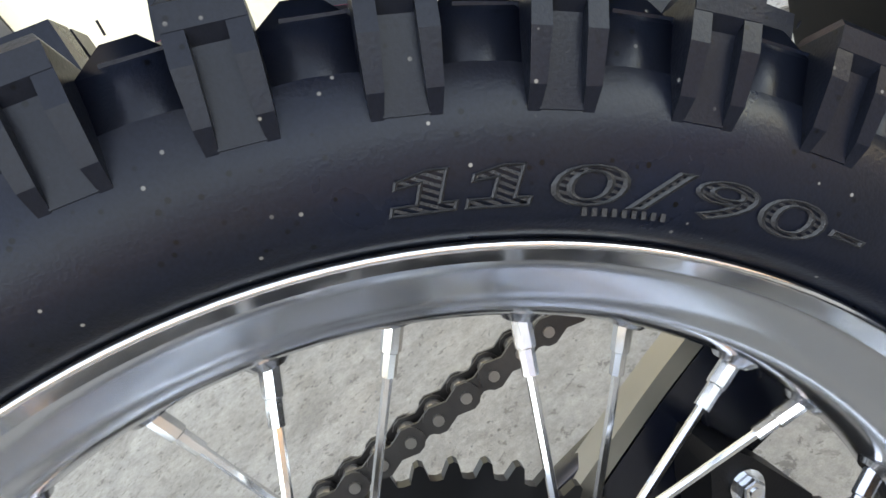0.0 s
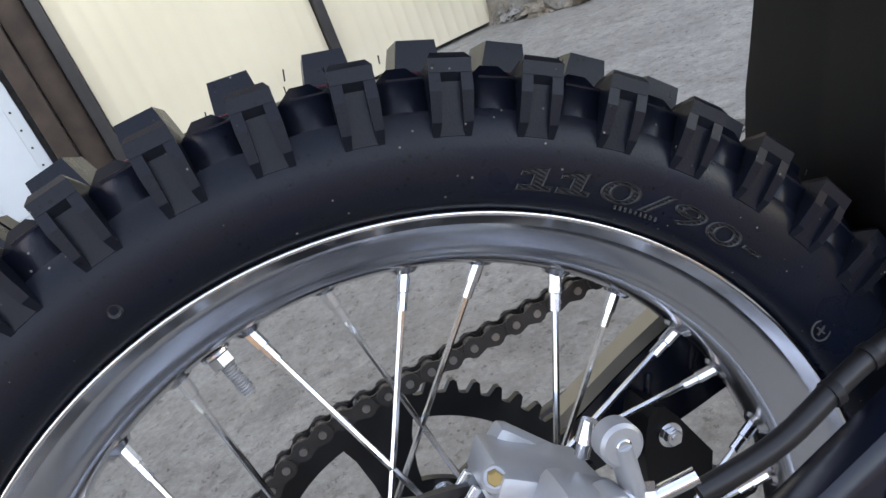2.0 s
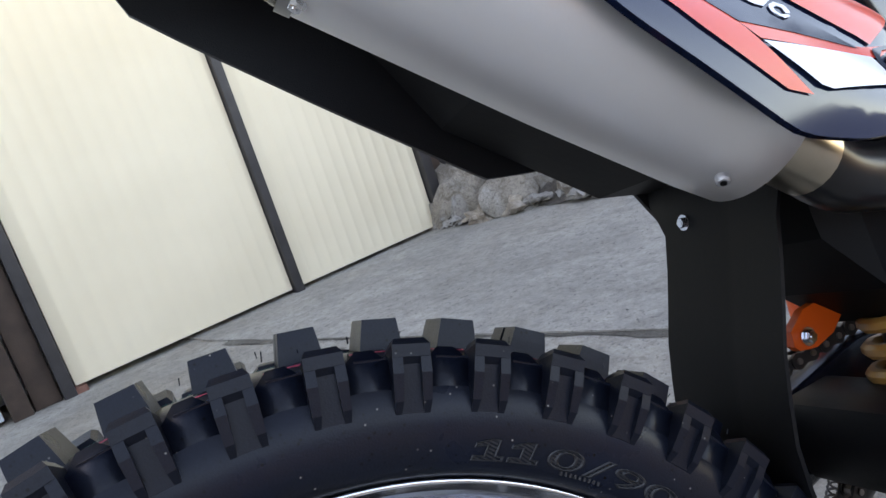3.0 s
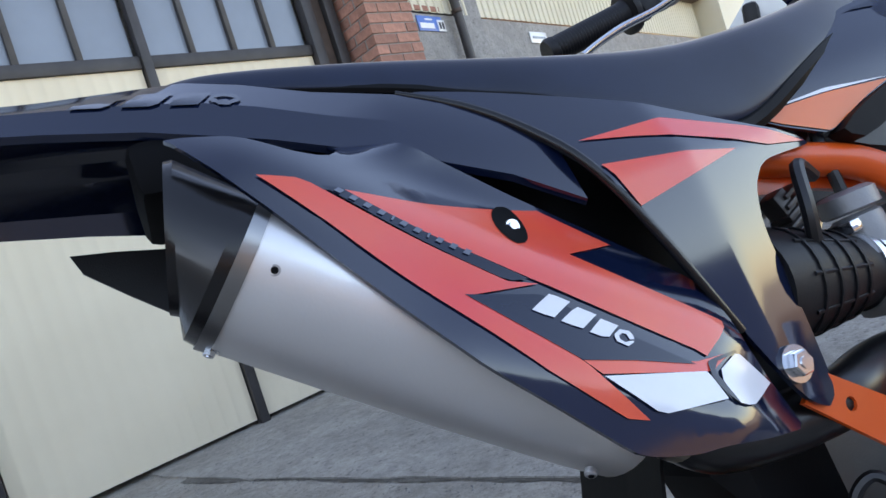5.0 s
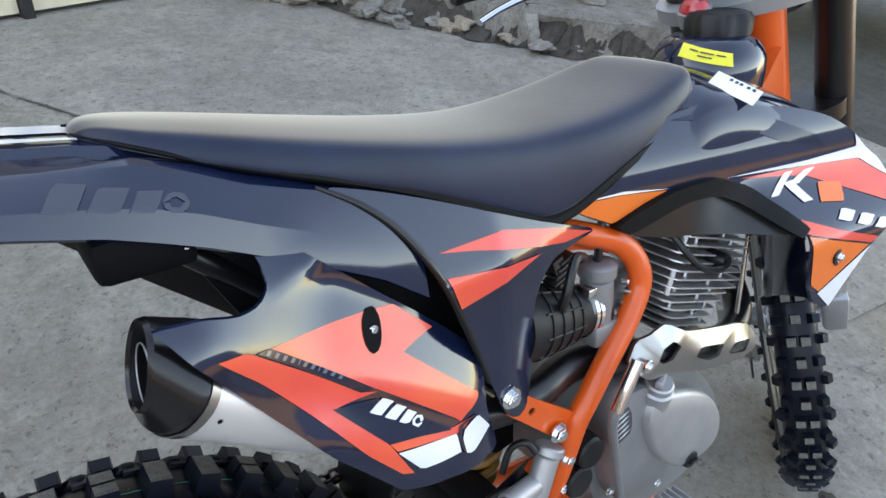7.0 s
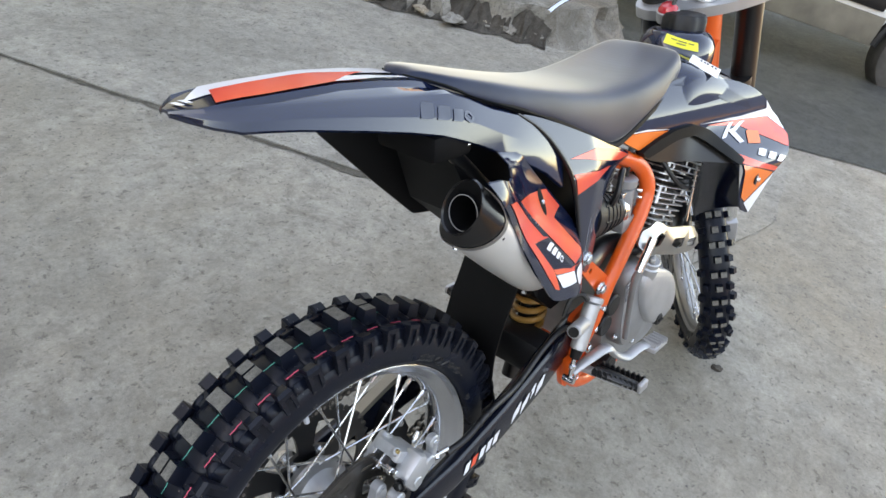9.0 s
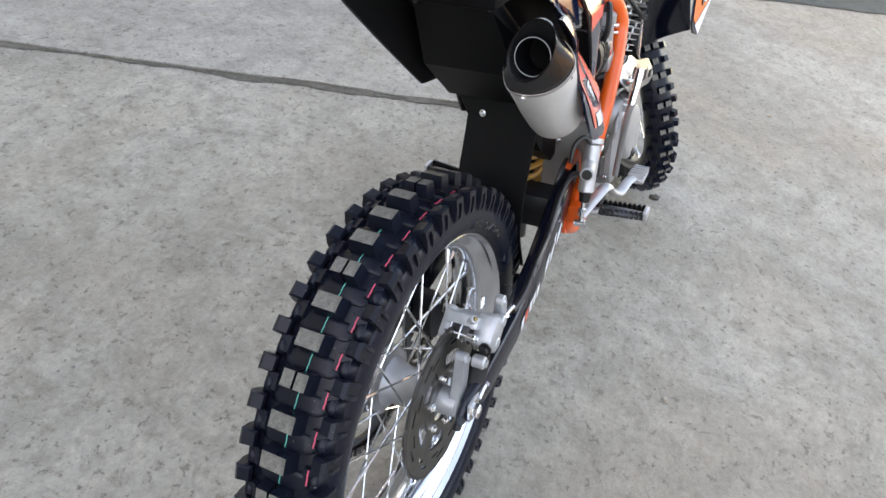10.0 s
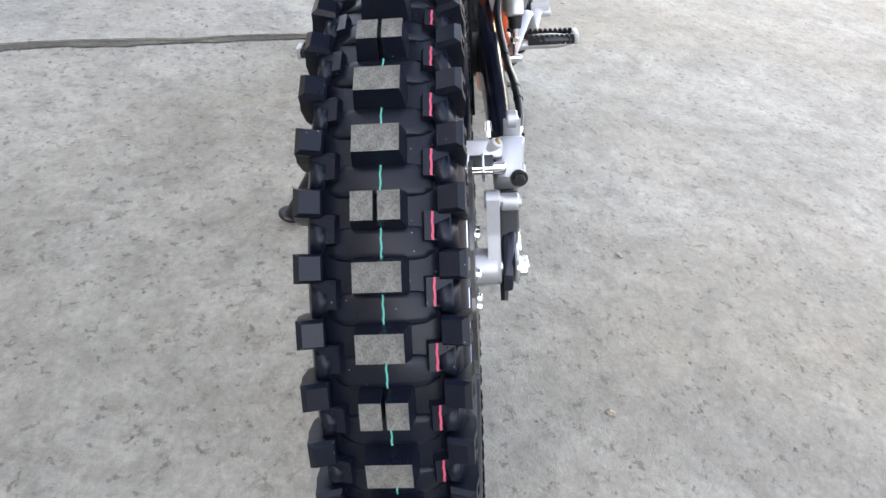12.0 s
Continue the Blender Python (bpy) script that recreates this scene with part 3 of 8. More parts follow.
for i, (x, y, s) in enumerate(((1.30, -0.22, .018), (0.555, 0.03, .011), (0.52, -0.42, .008), (0.10, -0.33, .009), (2.2, -0.5, .012))):
    lump("pebble", (x, y, 0.0), (s, s * .7, s * .45), M_DIRT if i < 2 else M_STONE, i + 60, "small loose pebble on the concrete yard", "pebble", "pebbles")

# dark board whose corner lies beside the rear wheel
bm = bmesh.new()
box(bm, (0, 0, 0.011), (0.9, 0.16, 0.022), bevel=0.003)
ob = finish("worn_board", bm, M_BOARD)
a = math.degrees(math.atan2(-0.092, 0.048))
ob.matrix_basis = pose(-0.145, -0.96, 0.0005, 0, 0, a) @ pose(0.05, 0.0, 0)
tagged(ob, "dark worn board lying flat on the concrete", "board")

# ---- gate and building ----
GATE = pose(-0.74, 3.44, 0, 0, 0, 15.85)


def at_gate(ob):
    ob.matrix_basis = GATE
    return ob


WALL = GATE @ Matrix.Translation((3.16, 0, 0)) @ Matrix.Rotation(radians(11), 4, "Z") @ Matrix.Translation((-3.16, 0, 0))


def at_wall(ob):
    ob.matrix_basis = WALL
    return ob


def ribbed(x0, x1, z0, z1, y, pitch=0.082, depth=0.0022, low=0.03):
    """Profiled sheet steel with upright ribs and a thickness."""
    bm = bmesh.new()
    prof = []
    x = x0
    while x < x1 - 1e-6:
        for f, d in ((0, 0), (0.62, 0), (0.72, -depth), (0.90, -depth)):
            if x + f * pitch < x1:
                prof.append((x + f * pitch, y + d))
        x += pitch
    prof.append((x1, y))
    a = [bm.verts.new((p, q, z0)) for p, q in prof]
    b = [bm.verts.new((p, q, z1)) for p, q in prof]
    a2 = [bm.verts.new((p, q + 0.004, z0)) for p, q in prof]
    b2 = [bm.verts.new((p, q + 0.004, z1)) for p, q in prof]
    bridge(bm, a, b, False)
    bridge(bm, b2, a2, False)
    bridge(bm, b, b2, False)
    bridge(bm, a2, a, False)
    return bm


def gate_leaf(x0, x1, label):
    g = at_gate(empty("gate_leaf", label=label, category="gate", group="gate leaves"))
    part("panel", ribbed(x0 + 0.005, x1 - 0.005, 0.035, 2.19, 0.0), M_CREAM, g, "cream ribbed sheet steel", smooth=20)
    bm = bmesh.new()
    box(bm, ((x0 + x1) / 2, 0.03, 0.07), (x1 - x0, 0.04, 0.05), bevel=0.004)
    part("bottom_rail", bm, M_GATE_FRAME, g)
    bm = bmesh.new()
    box(bm, ((x0 + x1) / 2, 0.01, 2.225), (x1 - x0, 0.06, 0.075), bevel=0.004)
    part("top_rail", bm, M_GATE_FRAME, g)
    n = round((x1 - x0) / 0.29)
    for k in range(n):
        a, b = x0 + (x1 - x0) * k / n, x0 + (x1 - x0) * (k + 1) / n
        bm = bmesh.new()
        box(bm, ((a + b) / 2, 0.035, 2.82), (b - a - 0.034, 0.008, 1.115))
        part("pane", bm, M_GLAZE, g)
        if k:
            bm = bmesh.new()
            box(bm, (a, 0.02, 2.82), (0.034, 0.05, 1.115), bevel=0.003)
            part("mullion", bm, M_GATE_FRAME, g)
    bm = bmesh.new()
    box(bm, ((x0 + x1) / 2, 0.01, 3.41), (x1 - x0, 0.06, 0.06), bevel=0.004)
    part("head_rail", bm, M_GATE_FRAME, g)
    return g


gate_leaf(0.0, 1.255, "cream sheet steel gate leaf with a glazed strip above")
gate_leaf(1.315, 2.42, "narrower cream sheet steel gate leaf beside the brick pillar")
bm = bmesh.new()
box(bm, (1.285, -0.005, 1.725), (0.056, 0.075, 3.44), bevel=0.005)
tagged(at_gate(finish("gate_post", bm, M_GATE_FRAME)), "dark painted steel post between the gate leaves", "post")
for x, w, y, mat, lb in ((-0.035, 0.06, -0.02, M_GATE_FRAME, "dark steel gate post"), (-0.13, 0.12, 0.03, M_RUST, "rusty brown timber gate post"),
                         (-0.245, 0.09, -0.01, M_RUST, "rusty brown timber door post"), (2.465, 0.08, -0.01, M_GATE_FRAME, "dark steel gate post"),
                         (2.56, 0.09, 0.04, M_RUST, "dark weathered timber gate post"), (2.655, 0.08, 0.0, M_GATE_FRAME, "dark steel post beside the brick pillar")):
    bm = bmesh.new()
    box(bm, (x, y, 1.725), (w, 0.09, 3.45), bevel=0.006)
    tagged(at_gate(finish("gate_post", bm, mat)), lb, "post")
d = at_gate(empty("side_door", label="white painted side door with a flush panel", category="door"))
bm = bmesh.new()
box(bm, (-0.76, 0.02, 1.04), (0.88, 0.04, 2.04), bevel=0.004)
part("door_panel", bm, M_WHITE_DOOR, d)
bm = bmesh.new()
box(bm, (-0.50, -0.004, 1.0), (0.24, 0.012, 1.7), bevel=0.004)
part("raised_panel", bm, M_WHITE_DOOR, d)
for k in range(5):
    bm = bmesh.new()
    rod(bm, (-0.36, -0.001, 0.25 + 0.09 * k), (-0.36, -0.006, 0.25 + 0.09 * k), 0.006, seg=8)
    part("screw", bm, M_STEEL_DARK, d)
bm = bmesh.new()
box(bm, (-2.0, 0.12, 1.75), (1.6, 0.2, 3.5))
tagged(at_gate(finish("wall_west", bm, M_PLASTER)), "plain grey plastered wall beside the gate", "wall", kind="structure")
bm = bmesh.new()
box(bm, (-0.74, 0.12, 2.79), (0.98, 0.2, 1.42))
tagged(at_gate(finish("wall_over_door", bm, M_PLASTER)), "plain grey plastered wall above the side door", "wall", kind="structure")
# unseen upper wall, added to keep the sun off the yard
bm = bmesh.new()
box(bm, (1.7, 0.14, 4.365), (9.0, 0.2, 2.17))
tagged(at_gate(finish("wall_over_gate", bm, M_PLASTER)), "unseen plain wall added above the gate to shade the yard", "wall", kind="structure")
bm = bmesh.new()
box(bm, (1.2, 2.0, 1.7), (6.6, 3.5, 3.3))
bmesh.ops.reverse_faces(bm, faces=bm.faces)
tagged(at_gate(finish("wall_inside", bm, M_PLASTER, fix=False)), "dark inside of the garage behind the gate", "wall", kind="structure")

# brick pillar on its stone foot
PX0, PX1, PY0, PY1, PZ0, PZ1 = 2.74, 3.16, -0.31, 0.11, 0.47, 3.0
pillar = at_gate(empty("brick_pillar", label="square red brick pillar standing on a stone foot", category="pillar"))
bm = bmesh.new()
box(bm, ((PX0 + PX1) / 2, (PY0 + PY1) / 2, (PZ0 + PZ1) / 2), (PX1 - PX0 - 0.014, PY1 - PY0 - 0.014, PZ1 - PZ0))
part("mortar_core", bm, M_MORTAR, pillar)
bm = bmesh.new()
box(bm, ((PX0 + PX1) / 2, (PY0 + PY1) / 2, PZ1 + 0.04), (0.50, 0.50, 0.08), bevel=0.01)
part("cap_stone", bm, M_PLASTER, pillar)
bm = bmesh.new()
box(bm, (2.98, -0.12, 0.22), (0.58, 0.52, 0.55), bevel=0.05)
for v in bm.verts:
    v.co += Vector((noise.noise(v.co * 5), noise.noise(v.co * 5 + Vector((3, 0, 0))), noise.noise(v.co * 4))) * 0.03
tagged(at_gate(finish("plinth_block", bm, M_STONE, smooth=30)), "rough plastered stone foot under the brick pillar", "plinth")
bm = bmesh.new()
box(bm, (5.2, -0.02, 0.26), (4.0, 0.26, 0.56), bevel=0.04)
bmesh.ops.subdivide_edges(bm, edges=list(bm.edges), cuts=6, use_grid_fill=True)
for v in bm.verts:
    v.co += Vector((0, noise.noise(v.co * 3), noise.noise(v.co * 4))) * 0.05
tagged(at_wall(finish("stone_plinth", bm, M_STONE, smooth=40)), "rough plastered stone plinth along the wall", "plinth")

# grey wall with cladding above, drain pipe and plates
w = at_wall(empty("side_building", label="low building with grey plaster wall and cream cladding above", category="building"))
bm = bmesh.new()
box(bm, (8.6, 0.14, 1.26), (10.9, 0.2, 2.52))
part("wall", bm, M_PLASTER, w)
bm = ribbed(3.16, 14.0, 2.53, 3.15, 0.03, 0.11, 0.014)
part("cladding", bm, M_CREAM_FAR, w, "cream ribbed cladding", smooth=20)
bm = bmesh.new()
box(bm, (8.6, -0.02, 3.18), (11.0, 0.36, 0.07), bevel=0.01)
part("roof_edge", bm, M_ROOF, w)
bm = bmesh.new()
box(bm, (8.6, 2.3, 3.12), (11.0, 4.2, 0.06))
part("roof", bm, M_ROOF, w)
g2 = at_gate(empty("gable_house", label="small gabled house with cream wall behind the building", category="house"))
bm = skin([[(11.5, y, 0), (11.5, y, 4.3), (13.2, y, 5.3), (14.9, y, 4.3), (14.9, y, 0)] for y in (1.2, 5.0)])
part("wall", bm, M_CREAM_FAR, g2, smooth=0)
bm = skin([[(11.2, y, 4.18), (13.2, y, 5.38), (15.2, y, 4.18), (15.2, y, 4.10), (13.2, y, 5.28), (11.2, y, 4.10)] for y in (0.9, 5.2)])
part("roof", bm, M_ROOF, g2, smooth=0)
dp = at_wall(empty("drain_pipe", label="dark steel drain pipe fixed to the plaster wall", category="pipe"))
bm = bmesh.new()
pipe(bm, ((4.10, -0.05, 3.1), (4.10, -0.05, 2.6), (4.08, -0.05, 0.62), (4.09, -0.12, 0.30)), 0.042, 12, 6)
part("pipe", bm, M_GATE_FRAME, dp)
for z in (2.52, 1.2):
    bm = bmesh.new()
    turned(bm, [(0.043, -0.015), (0.049, -0.015), (0.049, 0.015), (0.043, 0.015)], 16, (4.09, -0.05, z), True, (0, 0, 1))
    part("bracket", bm, M_RUST, dp)
pl = at_wall(empty("wall_plate", label="blue and white enamel plate on the plaster wall", category="plate"))
bm = bmesh.new()
box(bm, (3.767, 0.032, 2.43), (0.34, 0.008, 0.13), bevel=0.002)
part("plate", bm, M_BLUE_PLATE, pl)
bm = bmesh.new()
box(bm, (3.911, 0.025, 2.415), (0.10, 0.006, 0.10), bevel=0.002)
part("white_field", bm, M_DECAL_WHITE, pl)
for x, z, w_, h_, mt in ((3.715, 2.41, 0.19, 0.045, M_DECAL_WHITE), (3.750, 2.465, 0.10, 0.014, M_DECAL_WHITE), (3.891, 2.415, 0.028, 0.06, M_PRINT), (3.931, 2.415, 0.028, 0.06, M_PRINT)):
    bm = bmesh.new()
    box(bm, (x, 0.0215 if mt is M_PRINT else 0.0265, z), (w_, 0.003, h_))
    part("print_bar", bm, mt, pl)
bm = bmesh.new()
box(bm, (3.641, 0.03, 2.56), (0.60, 0.02, 0.045), bevel=0.004)
tagged(at_wall(finish("red_board", bm, M_BRICK)), "narrow faded red strip above the plate", "strip")
sg = at_wall(empty("wall_sign", label="small white sign with a line of faded print", category="sign"))
bm = bmesh.new()
box(bm, (5.61, 0.03, 2.36), (0.36, 0.01, 0.12), bevel=0.002)
part("plate", bm, M_DECAL_WHITE, sg)
bm = bmesh.new()
box(bm, (5.61, 0.022, 2.36), (0.27, 0.004, 0.025))
part("print_bar", bm, M_DECAL_PALE, sg)
# unseen walls added beside the gate, for shade, and behind the camera
bm = bmesh.new()
box(bm, (-6.7, 0.12, 2.725), (7.8, 0.2, 5.45))
tagged(at_gate(finish("wall_far_west", bm, M_PLASTER, smooth=0)), "unseen plain wall added beside the gate to shade the yard", "wall", kind="structure")
# never in view; its navy is there for the glossy panels to reflect
bm = bmesh.new()
box(bm, (0, -9.6, 1.25), (30, 0.3, 2.5))
tagged(finish("wall_south", bm, M_BLUE_WALL, smooth=0), "unseen dark blue wall added for navy reflections", "wall", kind="structure")
# added wall behind the camera, only met in reflections and bounced light
bm = bmesh.new()
box(bm, (-11, -2, 1.3), (0.3, 14, 2.6))
tagged(finish("wall_back", bm, M_BROWN_WALL, smooth=0), "unseen brown wall added behind the camera", "wall", kind="structure")


# ---- parked van ----
def van():
    """Local: s along the side from front to rear, d outwards to the yard, z up."""
    v = empty("white_van", Matrix.Translation((3.60, 2.87, 0.20)) @ pose(0, 0, 0, 0, 0, -55.2) @ pose(0, 0, 0, 0, 5.0, 0),
              label="dusty white delivery van parked on the raised ground", category="van")
    # x = s, y = left of travel to the rear; the yard side is -y
    side = [(-0.62, 0.38), (-0.64, 0.62), (-0.52, 0.95), (0.05, 1.10), (0.62, 1.78), (1.2, 1.92), (4.3, 1.92), (4.42, 1.2), (4.42, 0.4)]
    arch = lambda c: [(c + 0.42 * math.cos(math.radians(a)), 0.33 + 0.42 * math.sin(math.radians(a))) for a in range(10, 171, 16)]
    low = [(4.0, 0.36)] + arch(3.35)[0:] + [(2.9, 0.36), (0.5, 0.36)] + arch(0.0) + [(-0.45, 0.36)]
    out = side + low
    bm = bmesh.new()
    a = [bm.verts.new((x, 0.0 + 0.05 * clamp01((z - 1.0) / 0.9), z)) for x, z in out]
    b = [bm.verts.new((x, 1.70 - 0.05 * clamp01((z - 1.0) / 0.9), z)) for x, z in out]
    bridge(bm, a, b)
    bm.faces.new(a)
    bm.faces.new(b[::-1])
    part("body", bm, M_WHITE_PAINT, v, "dusty white paint", smooth=30)
    bm = bmesh.new()
    f = [(0.42, 1.10), (0.80, 1.70), (1.25, 1.78), (1.25, 1.10)]
    vs = [bm.verts.new((x, -0.004 + 0.05 * clamp01((z - 1.0) / 0.9), z)) for x, z in f]
    vs2 = [bm.verts.new((x, 0.02, z)) for x, z in f]
    bridge(bm, vs, vs2)
    bm.faces.new(vs)
    part("side_window", bm, M_GLASS_DARK, v, smooth=0)
    bm = skin([[(0.10, y, 1.14), (0.60, y, 1.74), (0.615, y, 1.73), (0.115, y, 1.13)] for y in (0.12, 1.58)])
    for q in bm.verts:
        q.co += Vector((-0.012, 0, 0.012))
    part("windscreen", bm, M_GLASS_DARK, v, smooth=0)
    bm = bmesh.new()
    box(bm, (1.7, -0.015, 0.60), (2.3, 0.03, 0.10), bevel=0.01)
    part("side_moulding", bm, M_MATT_PLASTIC, v)
    bm = bmesh.new()
    box(bm, (-0.60, 0.80, 0.42), (0.16, 1.66, 0.22), bevel=0.04)
    box(bm, (-0.55, 0.06, 0.42), (0.26, 0.16, 0.34), bevel=0.03)
    part("bumper", bm, M_GATE_FRAME, v, "dull grey plastic bumper wrapping round the corner")
    bm = bmesh.new()
    box(bm, (1.7, -0.012, 0.42), (2.4, 0.03, 0.20), bevel=0.01)
    part("sill", bm, M_DUST, v, "mud-splashed sill")
    bm = bmesh.new()
    box(bm, (0.33, -0.12, 1.22), (0.09, 0.16, 0.26), bevel=0.03)
    part("mirror", bm, M_MATT_PLASTIC, v)
    for c in (0.0, 3.35):
        bm = bmesh.new()
        pipe(bm, [(x, -0.006, z) for x, z in [(c + 0.43 * math.cos(math.radians(t)), 0.33 + 0.43 * math.sin(math.radians(t))) for t in range(0, 181, 15)]], 0.034, 8, 2)
        part("arch_trim", bm, M_MATT_PLASTIC, v)
        bm = bmesh.new()
        turned(bm, [(0.20, 0.0), (0.27, -0.015), (0.315, 0.0), (0.33, 0.03), (0.33, 0.17), (0.315, 0.2), (0.2, 0.2)], 48, (c, 0.03, 0.33))
        tyre = part("tyre", bm, M_DUSTY_TYRE, v)
        bm = bmesh.new()
        turned(bm, [(0.0, 0.035), (0.06, 0.03), (0.075, 0.045), (0.15, 0.05), (0.165, 0.03), (0.195, 0.02), (0.205, 0.005), (0.205, 0.15), (0.0, 0.15)], 48, (c, 0.03, 0.33))
        part("steel_wheel", bm, M_WHEEL_GREY, v)
        # black discs stand in for the dark of the wheel's holes
        for k in range(10):
            t = 2 * math.pi * k / 10
            bm = bmesh.new()
            rod(bm, (c + 0.172 * math.cos(t), 0.05, 0.33 + 0.172 * math.sin(t)), (c + 0.172 * math.cos(t), 0.066, 0.33 + 0.172 * math.sin(t)), 0.014, seg=10)
            part("wheel_hole_disc", bm, M_MATT_PLASTIC, v)
        for k in range(5):
            t = 2 * math.pi * k / 5
            bm = bmesh.new()
            hexbolt(bm, (c + 0.05 * math.cos(t), 0.068, 0.33 + 0.05 * math.sin(t)), (0, -1, 0), 0.012, 0.012, False)
            part("wheel_bolt", bm, M_WHEEL_GREY, v)
    return v


van()


# ---- motorcycle: root ----
AXLE_H, LEAN = 0.3258, -11.6
bike = empty("motorcycle", pose(0, 0, AXLE_H, LEAN, 0, 0), label="black and orange off-road motorcycle leaning on its side stand", category="motorcycle")
RIGHT = Vector((0, -1, 0))


def polar(r, y, deg):
    a = radians(deg)
    return Vector((r * math.sin(a), y, r * math.cos(a)))


# tyre body
CARCASS = [(0.2460, -0.034), (0.2508, -0.0385), (0.2530, -0.0450), (0.2565, -0.0505), (0.262, -0.0537), (0.270, -0.0552), (0.280, -0.0560), (0.290, -0.0546),
           (0.300, -0.0505), (0.3065, -0.0425), (0.3110, -0.0270), (0.3128, -0.0100)]
PROFILE = CARCASS + [(r, -y) for r, y in CARCASS[::-1]]
bm = bmesh.new()
turned(bm, PROFILE, 184)
rear_tyre = part("rear_tyre", bm, M_RUBBER, bike, "black knobbly off-road tyre with red and green marking lines")
PITCH = 360 / 46
PHASE = 1.15


def prism(bm, rows):
    """Rows of (z, x0, x1, y0, y1), from low to high: a tapered block."""
    prev = None
    for z, x0, x1, y0, y1 in rows:
        r = [bm.verts.new(p) for p in ((x0, y0, z), (x1, y0, z), (x1, y1, z), (x0, y1, z))]
        if prev:
            bridge(bm, prev, r)
        else:
            bm.faces.new(r[::-1])
        prev = r
    return bm.faces.new(prev)


def knob_mesh(name, blocks, mats, tops, bevel=0.0012):
    bm = bmesh.new()
    for rows, top in zip(blocks, tops):
        f = prism(bm, rows)
        f.material_index = top
    if bevel:
        sel = [e for e in bm.edges if len(e.link_faces) == 2 and e.calc_face_angle(0) > 0.6]
        bmesh.ops.bevel(bm, geom=sel, offset=bevel, segments=2, affect="EDGES")
    bmesh.ops.recalc_face_normals(bm, faces=bm.faces)
    me = bpy.data.meshes.new(name)
    bm.to_mesh(me)
    bm.free()
    for m in mats:
        me.materials.append(m)
    for q in me.polygons:
        q.use_smooth = name == "side_wedge" or q.area < 3e-5
    return me


CENTRE_SOLID = knob_mesh("centre_block", [
    [(0.311, -0.0125, 0.0125, -0.0185, 0.0185), (0.3265, -0.0106, 0.0106, -0.0166, 0.0166), (0.3335, -0.0096, 0.0096, -0.0156, 0.0156)]], [M_RUBBER, M_KNOB_TOP], [1])
CENTRE_SPLIT = knob_mesh("centre_block_split", [
    [(0.311, -0.0125, 0.0125, -0.0185, -0.0025), (0.3265, -0.0106, 0.0106, -0.0170, -0.0018), (0.3335, -0.0096, 0.0096, -0.0160, -0.0015)],
    [(0.311, -0.0125, 0.0125, 0.0025, 0.0185), (0.3265, -0.0106, 0.0106, 0.0018, 0.0170), (0.3335, -0.0096, 0.0096, 0.0015, 0.0160)]], [M_RUBBER, M_KNOB_TOP], [1, 1])
MIDDLE = knob_mesh("middle_block", [
    [(0.302, -0.0125, 0.0125, -0.0115, 0.0115), (0.318, -0.0105, 0.0105, -0.0098, 0.0098), (0.3275, -0.0095, 0.0095, -0.0088, 0.0088)]], [M_RUBBER, M_KNOB_TOP], [0])
SHOULDER = knob_mesh("shoulder_block", [
    [(-0.036, -0.0058, 0.0058, 0.0060, 0.012), (-0.013, -0.0082, 0.0082, 0.0005, 0.014), (-0.0100, -0.0096, 0.0096, -0.0030, 0.0145), (-0.004, -0.0098, 0.0098, -0.0042, 0.015), (0.0, -0.0078, 0.0078, -0.0005, 0.0132)]], [M_RUBBER], [0], 0.0016)
RIDGE = knob_mesh("ridge", [
    [(-0.040, -0.0012, 0.0012, 0.0095, 0.013), (-0.031, -0.0022, 0.0022, 0.0022, 0.010), (-0.018, -0.0027, 0.0027, -0.0022, 0.009), (-0.008, -0.0026, 0.0026, -0.0030, 0.009)]], [M_RUBBER], [0], 0.0012)
bm = skin([[(-hx, y, 0.300), (-hx * 0.97, y, zt - 0.0022), (-hx * 0.86, y, zt - 0.0004), (-hx * 0.5, y, zt), (hx * 0.5, y, zt), (hx * 0.86, y, zt - 0.0004), (hx * 0.97, y, zt - 0.0022), (hx, y, 0.300)]
           for y, hx, zt in ((-0.040, 0.0052, 0.3030), (-0.036, 0.0078, 0.3085), (-0.0285, 0.0108, 0.3128), (-0.021, 0.0116, 0.3152), (0.0, 0.0118, 0.3163), (0.021, 0.0116, 0.3152), (0.0285, 0.0108, 0.3128), (0.036, 0.0078, 0.3085), (0.040, 0.0052, 0.3030))])
bmesh.ops.recalc_face_normals(bm, faces=bm.faces)
VALLEY = bpy.data.meshes.new("valley_pad")
bm.to_mesh(VALLEY)
bm.free()
VALLEY.materials.append(M_RUBBER)
for q in VALLEY.polygons:
    q.use_smooth = True
WEDGE = knob_mesh("side_wedge", [
    [(-0.034, -0.0110, 0.0110, 0.0080, 0.011), (-0.012, -0.0122, 0.0122, 0.0016, 0.011), (0.003, -0.0118, 0.0118, 0.0012, 0.011), (0.011, -0.0045, 0.0045, 0.0034, 0.011)]], [M_RUBBER], [0], 0.0016)


def line_mesh(name, length, width):
    bm = bmesh.new()
    n = 6
    a = [bm.verts.new(((k / n - 0.5) * length, -width / 2 + 0.0003 * math.sin(k * 2), 0)) for k in range(n + 1)]
    b = [bm.verts.new(((k / n - 0.5) * length, width / 2 + 0.0003 * math.sin(k * 2), 0)) for k in range(n + 1)]
    bridge(bm, a, b, False)
    me = bpy.data.meshes.new(name)
    bm.to_mesh(me)
    bm.free()
    return me


RED_LINE = line_mesh("red_line", 0.019, 0.0016)
RED_LINE.materials.append(M_RED_LINE)
GREEN_LINE = line_mesh("green_line", 0.020, 0.0013)
GREEN_LINE.materials.append(M_GREEN_LINE)


